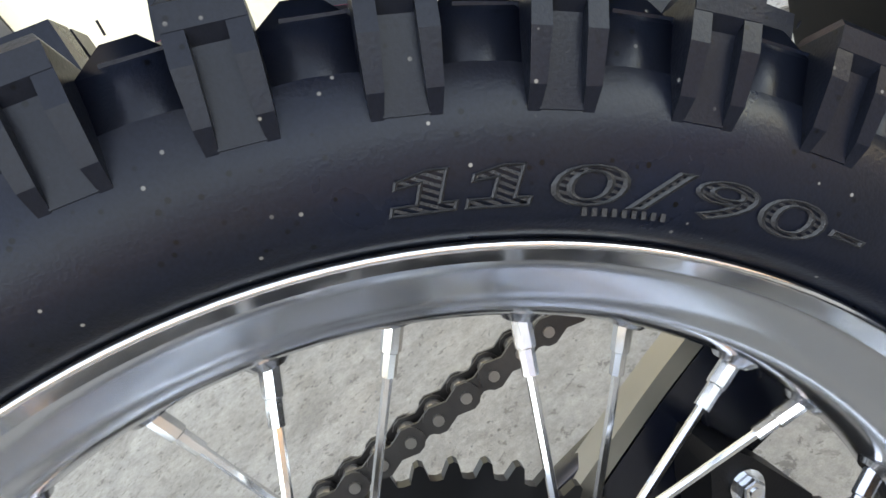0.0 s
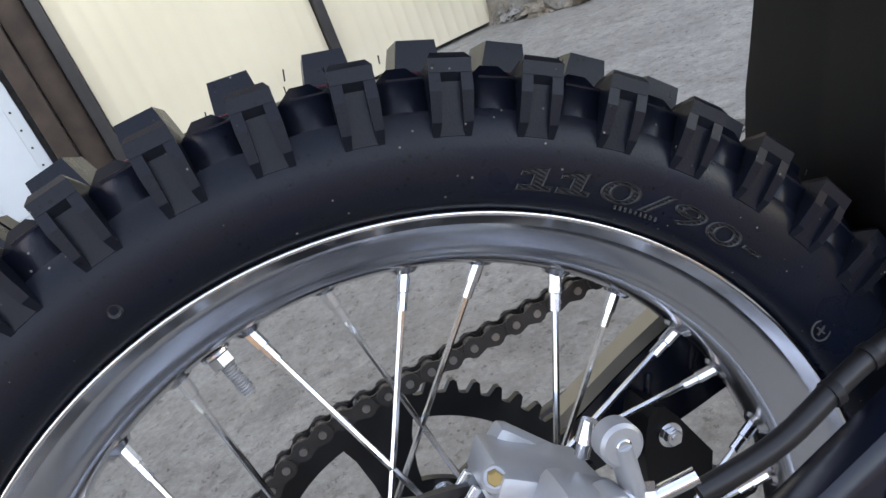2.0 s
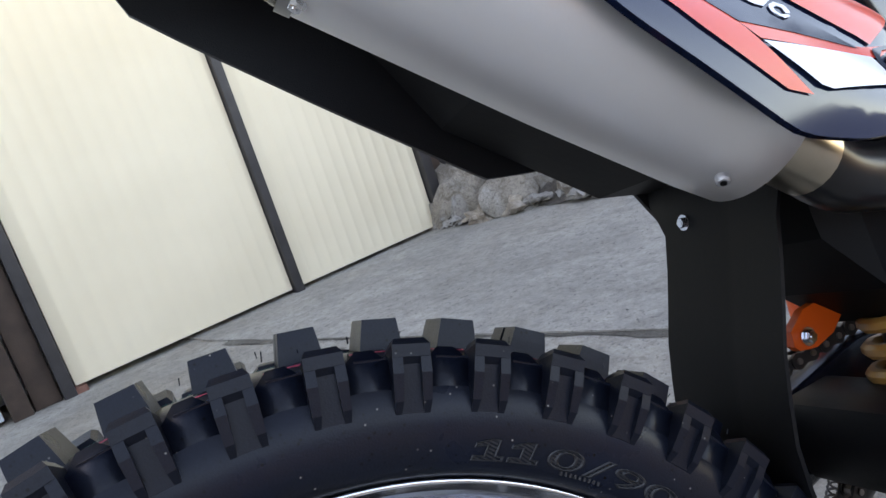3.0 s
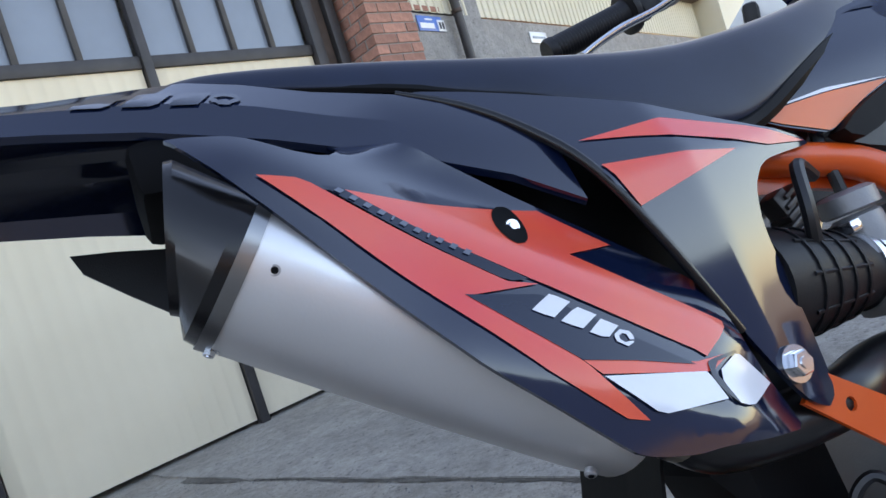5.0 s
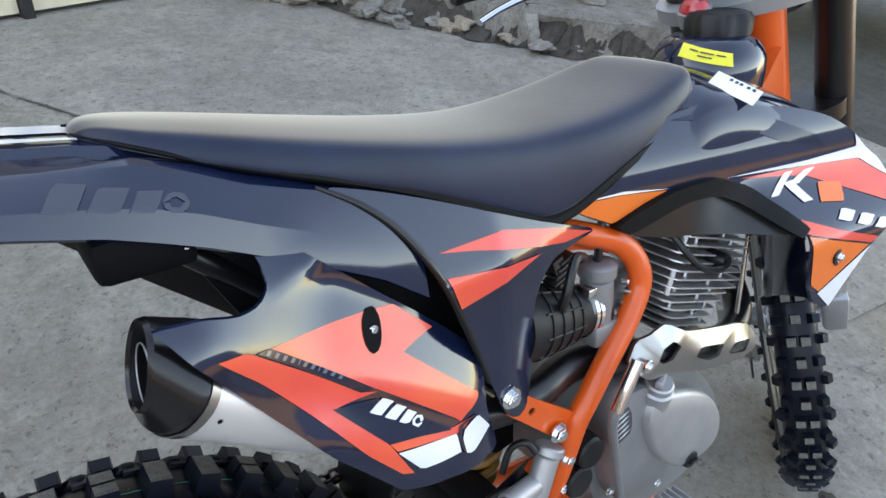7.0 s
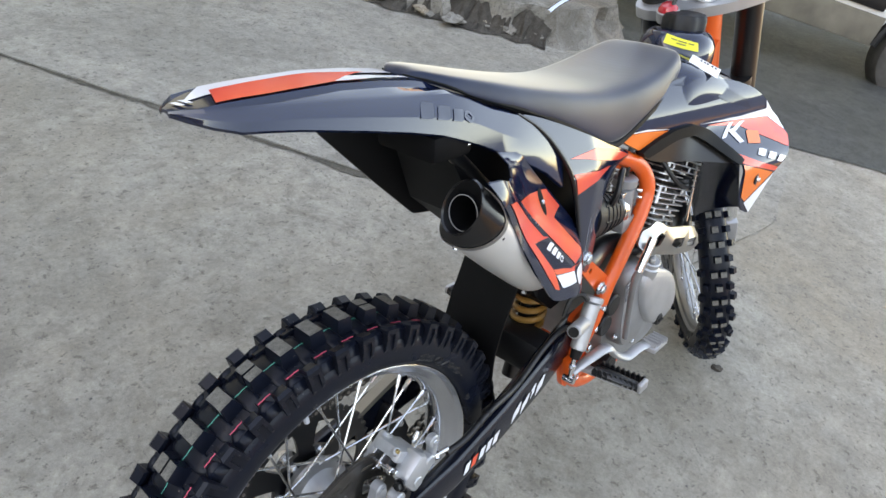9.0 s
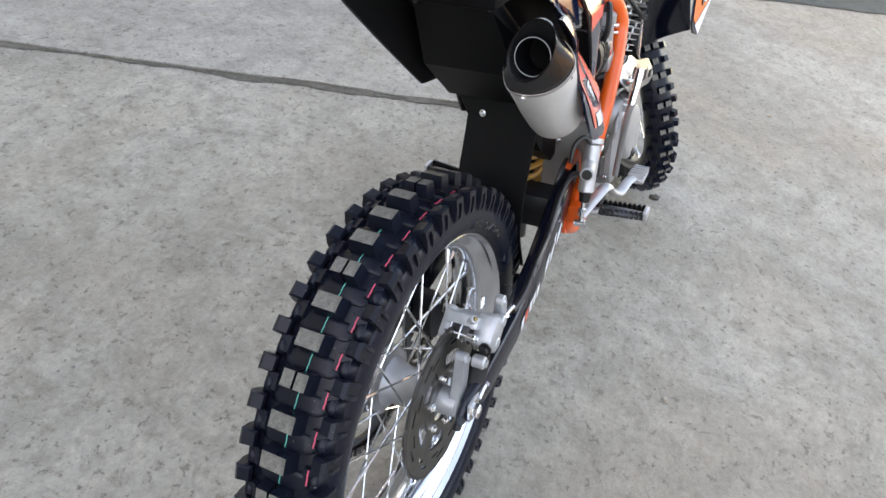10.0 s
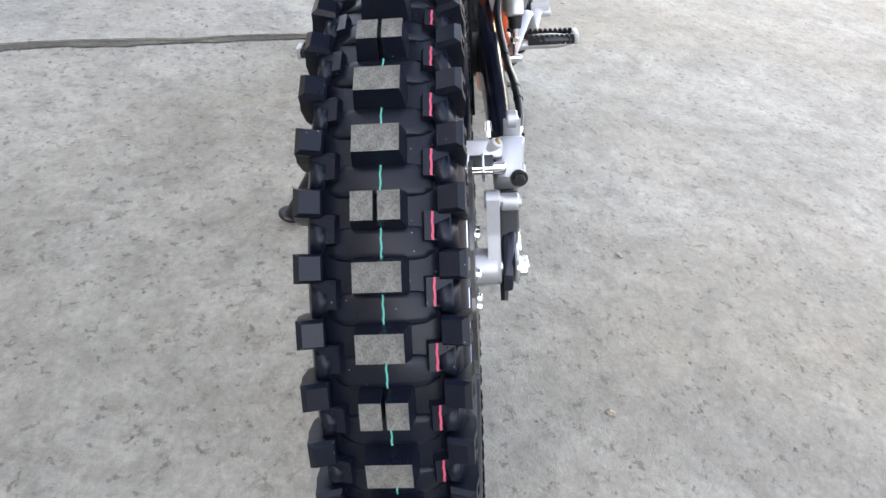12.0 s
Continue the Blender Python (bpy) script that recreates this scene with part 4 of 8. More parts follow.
def on_tyre(name, me, parent, m):
    ob = new(name, me)
    ob.parent = parent
    ob.matrix_basis = m
    return ob


rnd = random.Random(2)
C_OFF, SH_OFF = 2.0, 3.2
for k in range(46):
    th = PHASE + PITCH * k
    R0 = pose(0, 0, 0, 0, th + C_OFF, 0)
    on_tyre("centre_block", CENTRE_SPLIT if k % 3 == 1 else CENTRE_SOLID, rear_tyre, R0)
    on_tyre("valley_pad", VALLEY, rear_tyre, pose(0, 0, 0, 0, th + C_OFF + PITCH / 2, 0))
    on_tyre("green_line", GREEN_LINE, rear_tyre, pose(0, 0, 0, 0, th + C_OFF + PITCH / 2, 0) @ pose(0, -0.001, 0.3167))
    for s in (-1, 1):
        Rm = pose(0, 0, 0, 0, th, 0)
        on_tyre("middle_block", MIDDLE, rear_tyre, Rm @ pose(0, 0.0355 * s, -0.004, s * 13, 0, 0) @ Matrix.Identity(4))
        if s > 0:
            on_tyre("red_line", RED_LINE, rear_tyre, Rm @ pose(0, 0.0355 * s, -0.004, s * 13, 0, 0) @ pose(0, 0.0035, 0.3279))
        flip = Matrix.Identity(4) if s < 0 else Matrix.Diagonal((1, -1, 1, 1))
        Rs = pose(0, 0, 0, 0, th + SH_OFF, 0)
        on_tyre("shoulder_block", SHOULDER, rear_tyre, Rs @ flip @ pose(0, -0.0515, 0.3225, -16, 0, 0))
        for dx in (-0.0072, 0.0072):
            on_tyre("ridge", RIDGE, rear_tyre, Rs @ flip @ pose(dx, -0.0515, 0.3225, -16, 0, 0))
        Rw = pose(0, 0, 0, 0, th + SH_OFF + PITCH / 2, 0)
        on_tyre("side_wedge", WEDGE, rear_tyre, Rw @ flip @ pose(0, -0.0495, 0.3085, -18, 0, 0))

# rubber vent whiskers on the block edges
bm = bmesh.new()
for k in range(46):
    for s in (-1, 1):
        for dx in (-0.009, 0.009):
            if rnd.random() < 0.55:
                p = pose(0, 0, 0, 0, PHASE + PITCH * k, 0) @ Vector((dx, s * (0.036 + rnd.uniform(-.006, .006)), 0.322))
                d = pose(0, 0, 0, 0, PHASE + PITCH * k, 0).to_3x3() @ Vector((rnd.uniform(-.3, .3), rnd.uniform(-.3, .3), 1))
                rod(bm, p, p + d * rnd.uniform(0.002, 0.0055), 0.00035, seg=4)
part("rubber_whiskers", bm, M_RUBBER, rear_tyre, smooth=0)["kind"] = "stuff"


def wall_point(r):
    """The sidewall's y at radius r on the right-hand side."""
    rs = [a for a, _ in CARCASS]
    return float(np.interp(r, rs, [b for _, b in CARCASS]))


# size lettering round the sidewall, each character bent to the wall
ONE = [(-0.5, -0.5), (0.5, -0.5), (0.5, -0.30), (0.24, -0.30), (0.24, 0.5), (-0.08, 0.5), (-0.5, 0.30), (-0.5, 0.14), (-0.12, 0.22), (-0.12, -0.30), (-0.5, -0.30)]


def glyph_mesh(ch, line):
    """A character as a filled face, or as its outline in thin tubes."""
    if ch == "1":
        cu = bpy.data.curves.new("glyph", "CURVE")
        sp = cu.splines.new("POLY")
        sp.points.add(len(ONE) - 1)
        for q, (x, y) in zip(sp.points, ONE):
            q.co = (x * 0.7, y * 0.7, 0, 1)
        sp.use_cyclic_u = True
    else:
        cu = bpy.data.curves.new("glyph", "FONT")
        cu.body = ch
        cu.size = 1.0
        cu.resolution_u = 4
    cu.dimensions = "2D"
    cu.fill_mode = "NONE" if line else "BOTH"
    if line:
        cu.bevel_depth, cu.bevel_resolution = 0.025, 0
    tmp = bpy.data.objects.new("glyph", cu)
    scene.collection.objects.link(tmp)
    bpy.context.view_layer.update()
    me = bpy.data.meshes.new_from_object(tmp.evaluated_get(bpy.context.evaluated_depsgraph_get()))
    bpy.data.objects.remove(tmp)
    bm = bmesh.new()
    bm.from_mesh(me)
    bpy.data.meshes.remove(me)
    return bm


def glyph(ch, height, width):
    """An outlined, hatched character of the given size."""
    face, line = glyph_mesh(ch, False), glyph_mesh(ch, True)
    xs = [v.co.x for v in face.verts]
    ys = [v.co.y for v in face.verts]
    x0, x1, y0, y1 = min(xs), max(xs), min(ys), max(ys)
    hh = 0.35 if ch in "-" else (y1 - y0)
    d = Vector((0.5, 0.87, 0))
    for k in range(-40, 60):
        bmesh.ops.bisect_plane(face, geom=list(face.verts) + list(face.edges) + list(face.faces), plane_co=d * (k * 0.05), plane_no=d)
    bmesh.ops.delete(face, geom=[f for f in face.faces if math.floor(f.calc_center_median().dot(d) / 0.05) % 2], context="FACES")
    tmp = bpy.data.meshes.new("tmp")
    face.to_mesh(tmp)
    face.free()
    line.from_mesh(tmp)
    bpy.data.meshes.remove(tmp)
    for v in line.verts:
        v.co = Vector(((v.co.x - (x0 + x1) / 2) / max(x1 - x0, 1e-6) * width, (v.co.y - (y0 + y1) / 2) / hh * height * (0.5 if ch == "-" else 1), v.co.z))
    return line


for ch, deg, wdt in (("1", 28.4, 0.0165), ("1", 32.6, 0.0165), ("0", 37.6, 0.0195), ("/", 41.9, 0.0130), ("9", 45.9, 0.0180), ("0", 50.6, 0.0195), ("-", 54.6, 0.010)):
    bm = glyph(ch, 0.0105, wdt)
    for v in bm.verts:
        r = 0.2675 + v.co.y
        ang = deg + math.degrees((v.co.x + 0.25 * v.co.y) / 0.2675)
        v.co = polar(r, wall_point(r) - 0.0006 - max(0.0, v.co.z) * 0.02, ang)
    part("size_lettering", bm, M_LETTER, rear_tyre, "raised moulded size lettering")
for k in range(9):
    bm = bmesh.new()
    a = 37.5 + k * 0.62
    box(bm, polar(0.2605, wall_point(0.2605) - 0.0003, a), (0.0014, 0.001, 0.0022), pose(0, 0, 0, 0, a, 0))
    part("small_print_bar", bm, M_LETTER, rear_tyre)
bm = bmesh.new()
turned(bm, [(0.0052, 0), (0.0052, -0.0008), (0.0060, -0.0008), (0.0060, 0)], 24, polar(0.2617, wall_point(0.2617), 68.5), True)
box(bm, polar(0.2617, wall_point(0.2617) - 0.0004, 68.5), (0.006, 0.001, 0.0009), pose(0, 0, 0, 0, 60, 0))
box(bm, polar(0.2617, wall_point(0.2617) - 0.0004, 68.5), (0.006, 0.001, 0.0009), pose(0, 0, 0, 0, -30, 0))
part("ring_mark", bm, material("worn pale mark", (0.07, 0.07, 0.068), 0.7, vary=0.5, scale=90), rear_tyre)
bm = bmesh.new()
turned(bm, [(0.0, 0.0004), (0.0016, 0.0002), (0.0028, -0.0009), (0.0036, 0.0002)], 16, polar(0.2667, wall_point(0.2667), -13.6))
part("vent_dimple", bm, M_LETTER, rear_tyre)

# rim with its bright lips
RIM = [(0.2490, -0.0445), (0.2510, -0.0430), (0.2512, -0.0405), (0.2495, -0.0392), (0.2468, -0.0385), (0.2405, -0.0335), (0.2330, -0.0268), (0.2295, -0.0238),
       (0.2270, -0.0225), (0.2245, -0.0195), (0.2222, -0.0150), (0.2203, -0.0080), (0.2198, 0.0)]
prof = RIM + [(r, -y) for r, y in RIM[-2::-1]]
prof = prof + [(0.2440, 0.036), (0.226, 0.012), (0.226, -0.012), (0.2440, -0.036)]
bm = bmesh.new()
turned(bm, prof, 160, closed=True)
rear_rim = part("rear_rim", bm, M_RIM, bike, "satin silver aluminium rim", smooth=28)
for s in (-1, 1):
    bm = bmesh.new()
    turned(bm, [(0.2502 + 0.0017 * math.cos(t), s * 0.0432 + 0.0017 * math.sin(t)) for t in np.linspace(0, 2 * math.pi, 8, endpoint=False)], 160, closed=True)
    part("rim_lip", bm, M_CHROME, rear_rim, smooth=80)
SPOKES = 32
SP0 = 4.0
for k in range(SPOKES):
    a = SP0 + k * 360 / SPOKES
    side = 1 if k % 2 == 0 else -1
    lead = 1 if k % 4 in (0, 3) else -1
    top = polar(0.2185, side * 0.0035, a)
    hub = polar(0.050, side * 0.036, a + lead * 72)
    d = (hub - top).normalized()
    bm = bmesh.new()
    rod(bm, top + d * 0.016, hub, 0.0019, seg=7)
    part("spoke", bm, M_CHROME, rear_rim)
    bm = bmesh.new()
    rod(bm, top - d * 0.004, top + d * 0.0115, 0.0038, seg=8, bevel=0.0005)
    rod(bm, top + d * 0.0115, top + d * 0.021, 0.0030, seg=8)
    part("spoke_nipple", bm, M_CHROME, rear_rim)
    bm = bmesh.new()
    q = polar(0.2200, side * 0.003, a)
    u = -q.normalized()
    rod(bm, q - u * 0.004, q + u * 0.0022, 0.0125, 0.0065, seg=14)
    part("spoke_boss", bm, M_RIM, rear_rim)
va = -12.2
vd = -polar(1, 0, va)
p = polar(0.2205, -0.004, va)
bm = bmesh.new()
rod(bm, p, p + vd * 0.003, 0.0085, seg=18, bevel=0.0008)
rod(bm, p + vd * 0.003, p + vd * 0.0095, 0.0066, seg=6, bevel=0.0006)
part("valve_nut", bm, M_CHROME, rear_rim)
bm = bmesh.new()
for i in range(12):
    rod(bm, p + vd * (0.0095 + i * 0.0016), p + vd * (0.0095 + i * 0.0016 + 0.0010), 0.0040, 0.0034, seg=12)
    rod(bm, p + vd * (0.0095 + i * 0.0016 + 0.0010), p + vd * (0.0095 + (i + 1) * 0.0016), 0.0034, 0.0040, seg=12)
part("valve_stem", bm, M_ALU_MATT, rear_rim)

# hub, sprocket, chain, disc
bm = bmesh.new()
turned(bm, [(0.010, -0.082), (0.020, -0.082), (0.022, -0.050), (0.030, -0.044), (0.052, -0.041), (0.053, -0.035), (0.040, -0.031), (0.033, -0.020), (0.031, 0.0),
            (0.033, 0.020), (0.040, 0.031), (0.055, 0.035), (0.056, 0.041), (0.050, 0.047), (0.047, 0.056), (0.010, 0.056)], 48)
rear_hub = part("rear_hub", bm, M_ALU_MATT, bike, "grey cast aluminium wheel hub")
bm = bmesh.new()
rod(bm, (0, -0.1155, 0), (0, 0.13, 0), 0.0078, seg=16)
hexbolt(bm, (0, -0.1035, 0), RIGHT, 0.0115, 0.009)
hexbolt(bm, (0, 0.117, 0), -RIGHT, 0.0135, 0.011)
part("axle", bm, M_CHROME, bike, "zinc plated axle with hexagon nuts")

SPY, NT, RP = 0.066, 50, 0.1255


def gear_outline(n, rp, root, tip):
    out = []
    for k in range(n):
        for f, r in ((-0.5, root), (-0.30, root + 0.0006), (-0.14, tip - 0.0012), (0.0, tip), (0.14, tip - 0.0012), (0.30, root + 0.0006)):
            a = 2 * math.pi * (k + f) / n
            out.append((r * math.sin(a), r * math.cos(a)))
    return out


def plate_with_windows(outer, windows, y, thick):
    """A flat plate with openings: outer and window outlines in (x, z)."""
    bm = bmesh.new()
    loops = []
    for o in [outer] + windows:
        vs = [bm.verts.new((a, y, b)) for a, b in o]
        loops += [bm.edges.new((vs[i], vs[(i + 1) % len(vs)])) for i in range(len(vs))]
    bmesh.ops.triangle_fill(bm, use_beauty=True, use_dissolve=False, edges=loops)
    res = bmesh.ops.extrude_face_region(bm, geom=list(bm.faces), use_keep_orig=True)
    for g in res["geom"]:
        if isinstance(g, bmesh.types.BMVert):
            g.co.y += thick
    return bm


def window(r0, r1, a0, a1, n=7):
    w = [(r1 * math.sin(radians(a0 + (a1 - a0) * k / n)), r1 * math.cos(radians(a0 + (a1 - a0) * k / n))) for k in range(n + 1)]
    w += [(r0 * math.sin(radians(a1 - (a1 - a0) * k / n)), r0 * math.cos(radians(a1 - (a1 - a0) * k / n))) for k in range(n + 1)]
    return rounded(w, 0.25, 1)


wins = [window(0.062, 0.106, 14 + 60 * k, 50 + 60 * k) for k in range(6)]
bm = plate_with_windows(gear_outline(NT, RP, 0.1215, 0.1305), wins, SPY - 0.003, 0.006)
sprocket = part("rear_sprocket", bm, M_BLACK_PAINT, bike, "black painted rear sprocket with cut-out windows", smooth=25)
for k in range(6):
    bm = bmesh.new()
    hexbolt(bm, polar(0.052, SPY - 0.003, 30 + 60 * k), RIGHT, 0.006, 0.006)
    part("sprocket_bolt", bm, M_CHROME, sprocket)

# chain: round the rear sprocket, then forward along both runs
LINK = 2 * math.pi * RP / NT
front_c, front_r = Vector((0.52, SPY, 0.115)), 0.033
start_deg = -95.0
tang_deg = 2.0
pts = []
deg = start_deg
up_end = Vector((0.52, SPY, 0.152))
n_arc = int((tang_deg + 190) / (360 / NT))
for k in range(n_arc + 1):
    pts.append(polar(RP, SPY, tang_deg - 360 / NT * (n_arc - k)))
d = (up_end - pts[-1]).normalized()
for k in range(1, int((up_end - pts[-1]).length / LINK) + 1):
    pts.append(polar(RP, SPY, tang_deg) + d * LINK * k)
low0 = pts[0]
low = []
lend = Vector((0.52, SPY, 0.075))
dl = (lend - low0).normalized()
nl = int((lend - low0).length / LINK)
for k in range(1, nl + 1):
    q = low0 + dl * LINK * k
    q.z -= 0.028 * math.sin(math.pi * k / nl)
    low.append(q)
pts = low[::-1] + pts
chain = None


def link_plate(bm, a, b, y, t, r=0.0068):
    d = (b - a).normalized()
    n = Vector((-d.z, 0, d.x))
    out = []
    for c, s in ((a, -1), (b, 1)):
        for k in range(7):
            ang = math.pi * (k / 6 - 0.5)
            out.append(c + d * (s * r * math.cos(ang)) + n * (s * r * math.sin(ang)))
    mid = (a + b) / 2
    out.insert(7, mid - n * r * 0.62)
    out.append(mid + n * r * 0.62)
    lo = [bm.verts.new((q.x, y, q.z)) for q in out]
    hi = [bm.verts.new((q.x, y + t, q.z)) for q in out]
    bridge(bm, lo, hi)
    bm.faces.new(lo[::-1])
    bm.faces.new(hi)


for i in range(len(pts) - 1):
    a, b = pts[i], pts[i + 1]
    wide = i % 2
    bm = bmesh.new()
    for y in ((-0.0078, 0.0062) if wide else (-0.0060, 0.0044)):
        link_plate(bm, a, b, SPY + y, 0.0016, 0.0070 if wide else 0.0066)
    n0 = len(bm.faces)
    for q in (a, b):
        rod(bm, (q.x, SPY - 0.0093 if wide else SPY - 0.006, q.z), (q.x, SPY + 0.0093 if wide else SPY + 0.006, q.z), 0.0027 if wide else 0.0048, seg=10)
    for f in list(bm.faces)[n0:]:
        f.material_index = 1
    if chain is None:
        chain = part("chain", bm, [M_STEEL_DARK, M_PIN], bike, "dark oiled steel roller chain", smooth=30)
    else:
        part("link", bm, [M_STEEL_DARK, M_PIN], chain, smooth=30)

DY = -0.0585
wave = []
for k in range(180):
    a = 2 * math.pi * k / 180
    r = 0.120 + 0.0042 * math.cos(10 * a)
    wave.append((r * math.sin(a), r * math.cos(a)))
wins = []
for k in range(10):
    wins.append(window(0.101, 0.106, 36 * k + 4, 36 * k + 19, 4))
    wins.append(window(0.092, 0.097, 36 * k + 16, 36 * k + 31, 4))
for k in range(6):
    wins.append(window(0.056, 0.080, 60 * k + 8, 60 * k + 46, 6))
wins.append([(0.034 * math.sin(t * 0.3142), 0.034 * math.cos(t * 0.3142)) for t in range(20)])
bm = plate_with_windows(wave, wins, DY, 0.004)
disc = part("brake_disc", bm, M_DISC, bike, "dark wavy slotted brake disc", smooth=25)
bm = bmesh.new()
turned(bm, [(0.1165, -0.0022), (0.1212, -0.0022), (0.1212, 0.0022), (0.1165, 0.0022)], 96, (0, DY + 0.002, 0), True)
part("disc_edge", bm, M_STEEL_DARK, disc, "dark oxidised edge of the disc")
for k in range(6):
    bm = bmesh.new()
    hexbolt(bm, polar(0.045, DY, 60 * k), RIGHT, 0.005, 0.004)
    part("disc_bolt", bm, M_CHROME, disc)


# ---- swingarm and brake ----
def arm_section(c, h, w, n=16):
    out = []
    for k in range(n):
        a = 2 * math.pi * k / n
        ca, sa = math.cos(a), math.sin(a)
        out.append(Vector(c) + Vector((0, w / 2 * math.copysign(abs(ca) ** 0.5, ca), h / 2 * math.copysign(abs(sa) ** 0.5, sa))))
    return out


def swing_side(s):
    rows = [((-0.022, 0.0935 * s, -0.006), 0.022, 0.010), ((-0.006, 0.0945 * s, -0.002), 0.040, 0.014), ((0.05, 0.098 * s, 0.006), 0.056, 0.024), ((0.16, 0.098 * s, 0.022), 0.060, 0.030),
            ((0.28, 0.094 * s, 0.050), 0.068, 0.032), ((0.40, 0.086 * s, 0.080), 0.078, 0.034), ((0.50, 0.076 * s, 0.105), 0.072, 0.034), ((0.545, 0.072 * s, 0.112), 0.050, 0.034)]
    return skin([arm_section(*r) for r in rows])


swingarm = part("swingarm", swing_side(-1), M_ARM, bike, "black painted swingarm with white lettering shapes")
part("left_arm", swing_side(1), M_ARM, swingarm)
bm = bmesh.new()
box(bm, (0.435, 0, 0.088), (0.06, 0.15, 0.07), bevel=0.01)
part("cross_brace", bm, M_MATT_PLASTIC, swingarm)
bm = sheet(rounded([(0.085, 0.030), (0.20, 0.075), (0.32, 0.105), (0.32, 0.094), (0.20, 0.064), (0.088, 0.020)], 0.2, 1), lambda x, z: 0.080, 0.020)
part("upper_rail", bm, M_GUARD, swingarm, "olive grey metal rail")
bm = sheet(rounded([(0.092, 0.020), (0.20, 0.0625), (0.32, 0.0925), (0.41, 0.105), (0.42, 0.040), (0.30, 0.010), (0.19, -0.006), (0.11, -0.008)], 0.15, 1), lambda x, z: 0.0800, 0.008)
plate_ = part("inner_plate", bm, M_ARM, swingarm, "black inner plate of the arm")
for x, z in ((0.190, 0.030), (0.235, 0.044), (0.285, 0.056)):
    bm = bmesh.new()
    box(bm, (x, 0.0790, z), (0.030, 0.004, 0.005), pose(0, 0, 0, 0, -62, 0), bevel=0.0015)
    part("plate_rib", bm, M_ARM, plate_)
# lettering shapes on the arm's outer face: slanted bars
for i, (x, w_, mt) in enumerate(((0.170, 0.014, M_DECAL_WHITE), (0.187, 0.014, M_DECAL_RED), (0.206, 0.014, M_DECAL_WHITE), (0.223, 0.014, M_DECAL_WHITE), (0.240, 0.014, M_DECAL_WHITE),
                                 (0.296, 0.020, M_DECAL_WHITE), (0.320, 0.019, M_DECAL_WHITE), (0.343, 0.020, M_DECAL_WHITE), (0.367, 0.021, M_DECAL_WHITE))):
    zc = 0.022 + (x - 0.16) * 0.235
    h_ = 0.020 if i < 5 else 0.033
    yo = -0.1135 if x < 0.25 else -0.1085 if x < 0.33 else -0.1045
    bm = sheet([(x, zc - h_ / 2), (x + w_ * 0.8, zc - h_ / 2 + 0.003), (x + w_ * 1.25, zc + h_ / 2 + 0.003), (x + w_ * 0.35, zc + h_ / 2)], lambda a, b: yo, 0.0, lift=-0.001)
    part("lettering_shape", bm, mt, swingarm)
for s in (-1, 1):
    bm = bmesh.new()
    box(bm, (0.004, 0.1035 * s, 0.001), (0.034, 0.005, 0.034), bevel=0.002)
    part("axle_plate", bm, M_ALU_MATT, swingarm)
    bm = bmesh.new()
    rod(bm, (0.018, 0.1065 * s, 0.006), (0.046, 0.1065 * s, 0.014), 0.0042, seg=10)
    hexbolt(bm, (0.040, 0.1065 * s, 0.0123), (1, 0, 0.28), 0.0062, 0.006, False)
    part("adjuster_bolt", bm, M_CHROME, swingarm)
# black scoop at the arm's end behind the caliper
rows = []
for x, z, y0, y1 in ((0.052, 0.066, -0.080, -0.106), (0.042, 0.046, -0.078, -0.107), (0.032, 0.030, -0.080, -0.106), (0.016, 0.013, -0.0825, -0.101), (0.002, -0.001, -0.084, -0.097), (-0.012, -0.013, -0.0845, -0.094), (-0.027, -0.026, -0.0848, -0.0925)):
    rows.append([(x, y0, z), (x - 0.002, (y0 + y1) / 2, z + 0.002), (x, y1, z), (x + 0.009, y1, z - 0.009), (x + 0.009, y0, z - 0.009)])
part("torque_arm", skin(rows), M_MATT_PLASTIC, swingarm, smooth=50)
# chain guide
GUIDE = [(0.150, -0.040), (0.160, 0.012), (0.176, 0.040), (0.188, 0.034), (0.203, -0.002), (0.209, -0.016), (0.198, -0.034), (0.230, -0.060), (0.170, -0.068)]
guide = part("chain_guide", sheet(rounded(GUIDE, 0.2, 1), lambda x, z: 0.045, 0.036), M_MATT_PLASTIC, bike, "black chain guide block", smooth=30)
bm = bmesh.new()
hexbolt(bm, (0.182, 0.045, 0.015), RIGHT, 0.0062, 0.006)
part("guide_bolt", bm, M_CHROME, guide)

# caliper
def turned_box(name, c, s, deg, bevel, mat, parent, label="", taper=(1, 1)):
    bm = bmesh.new()
    box(bm, c, s, pose(0, 0, 0, 0, deg, 0), bevel=bevel, taper=taper)
    return part(name, bm, mat, parent, label)


caliper = turned_box("brake_caliper", (0.068, -0.0985, 0.094), (0.058, 0.036, 0.040), -42, 0.008, M_CALIPER, bike, "silver cast brake caliper", (0.85, 0.88))
turned_box("caliper_bridge", (0.0700, -0.0665, 0.1060), (0.056, 0.050, 0.020), 37, 0.004, M_CALIPER, caliper)
turned_box("inner_jaw", (0.060, -0.0425, 0.098), (0.050, 0.016, 0.042), -38, 0.005, M_CALIPER, caliper)
# solid black block paints in the dark of the pad opening
turned_box("pad_window", (0.047, -0.066, 0.106), (0.018, 0.030, 0.022), -36, 0.001, M_BLACK_PAINT, caliper, "black block standing in for the shaded opening over the brake pads")
for y in (-0.058, -0.074):
    turned_box("brake_pad", (0.040, y + 0.004, 0.104), (0.022, 0.003, 0.026), -36, 0.0008, M_CHROME, caliper)
for x, z in ((0.064, 0.082), (0.088, 0.104)):
    bm = bmesh.new()
    rod(bm, (x, -0.117, z), (x, -0.098, z), 0.0095, seg=20, bevel=0.002)
    part("piston_housing", bm, M_CALIPER, caliper)
bm = bmesh.new()
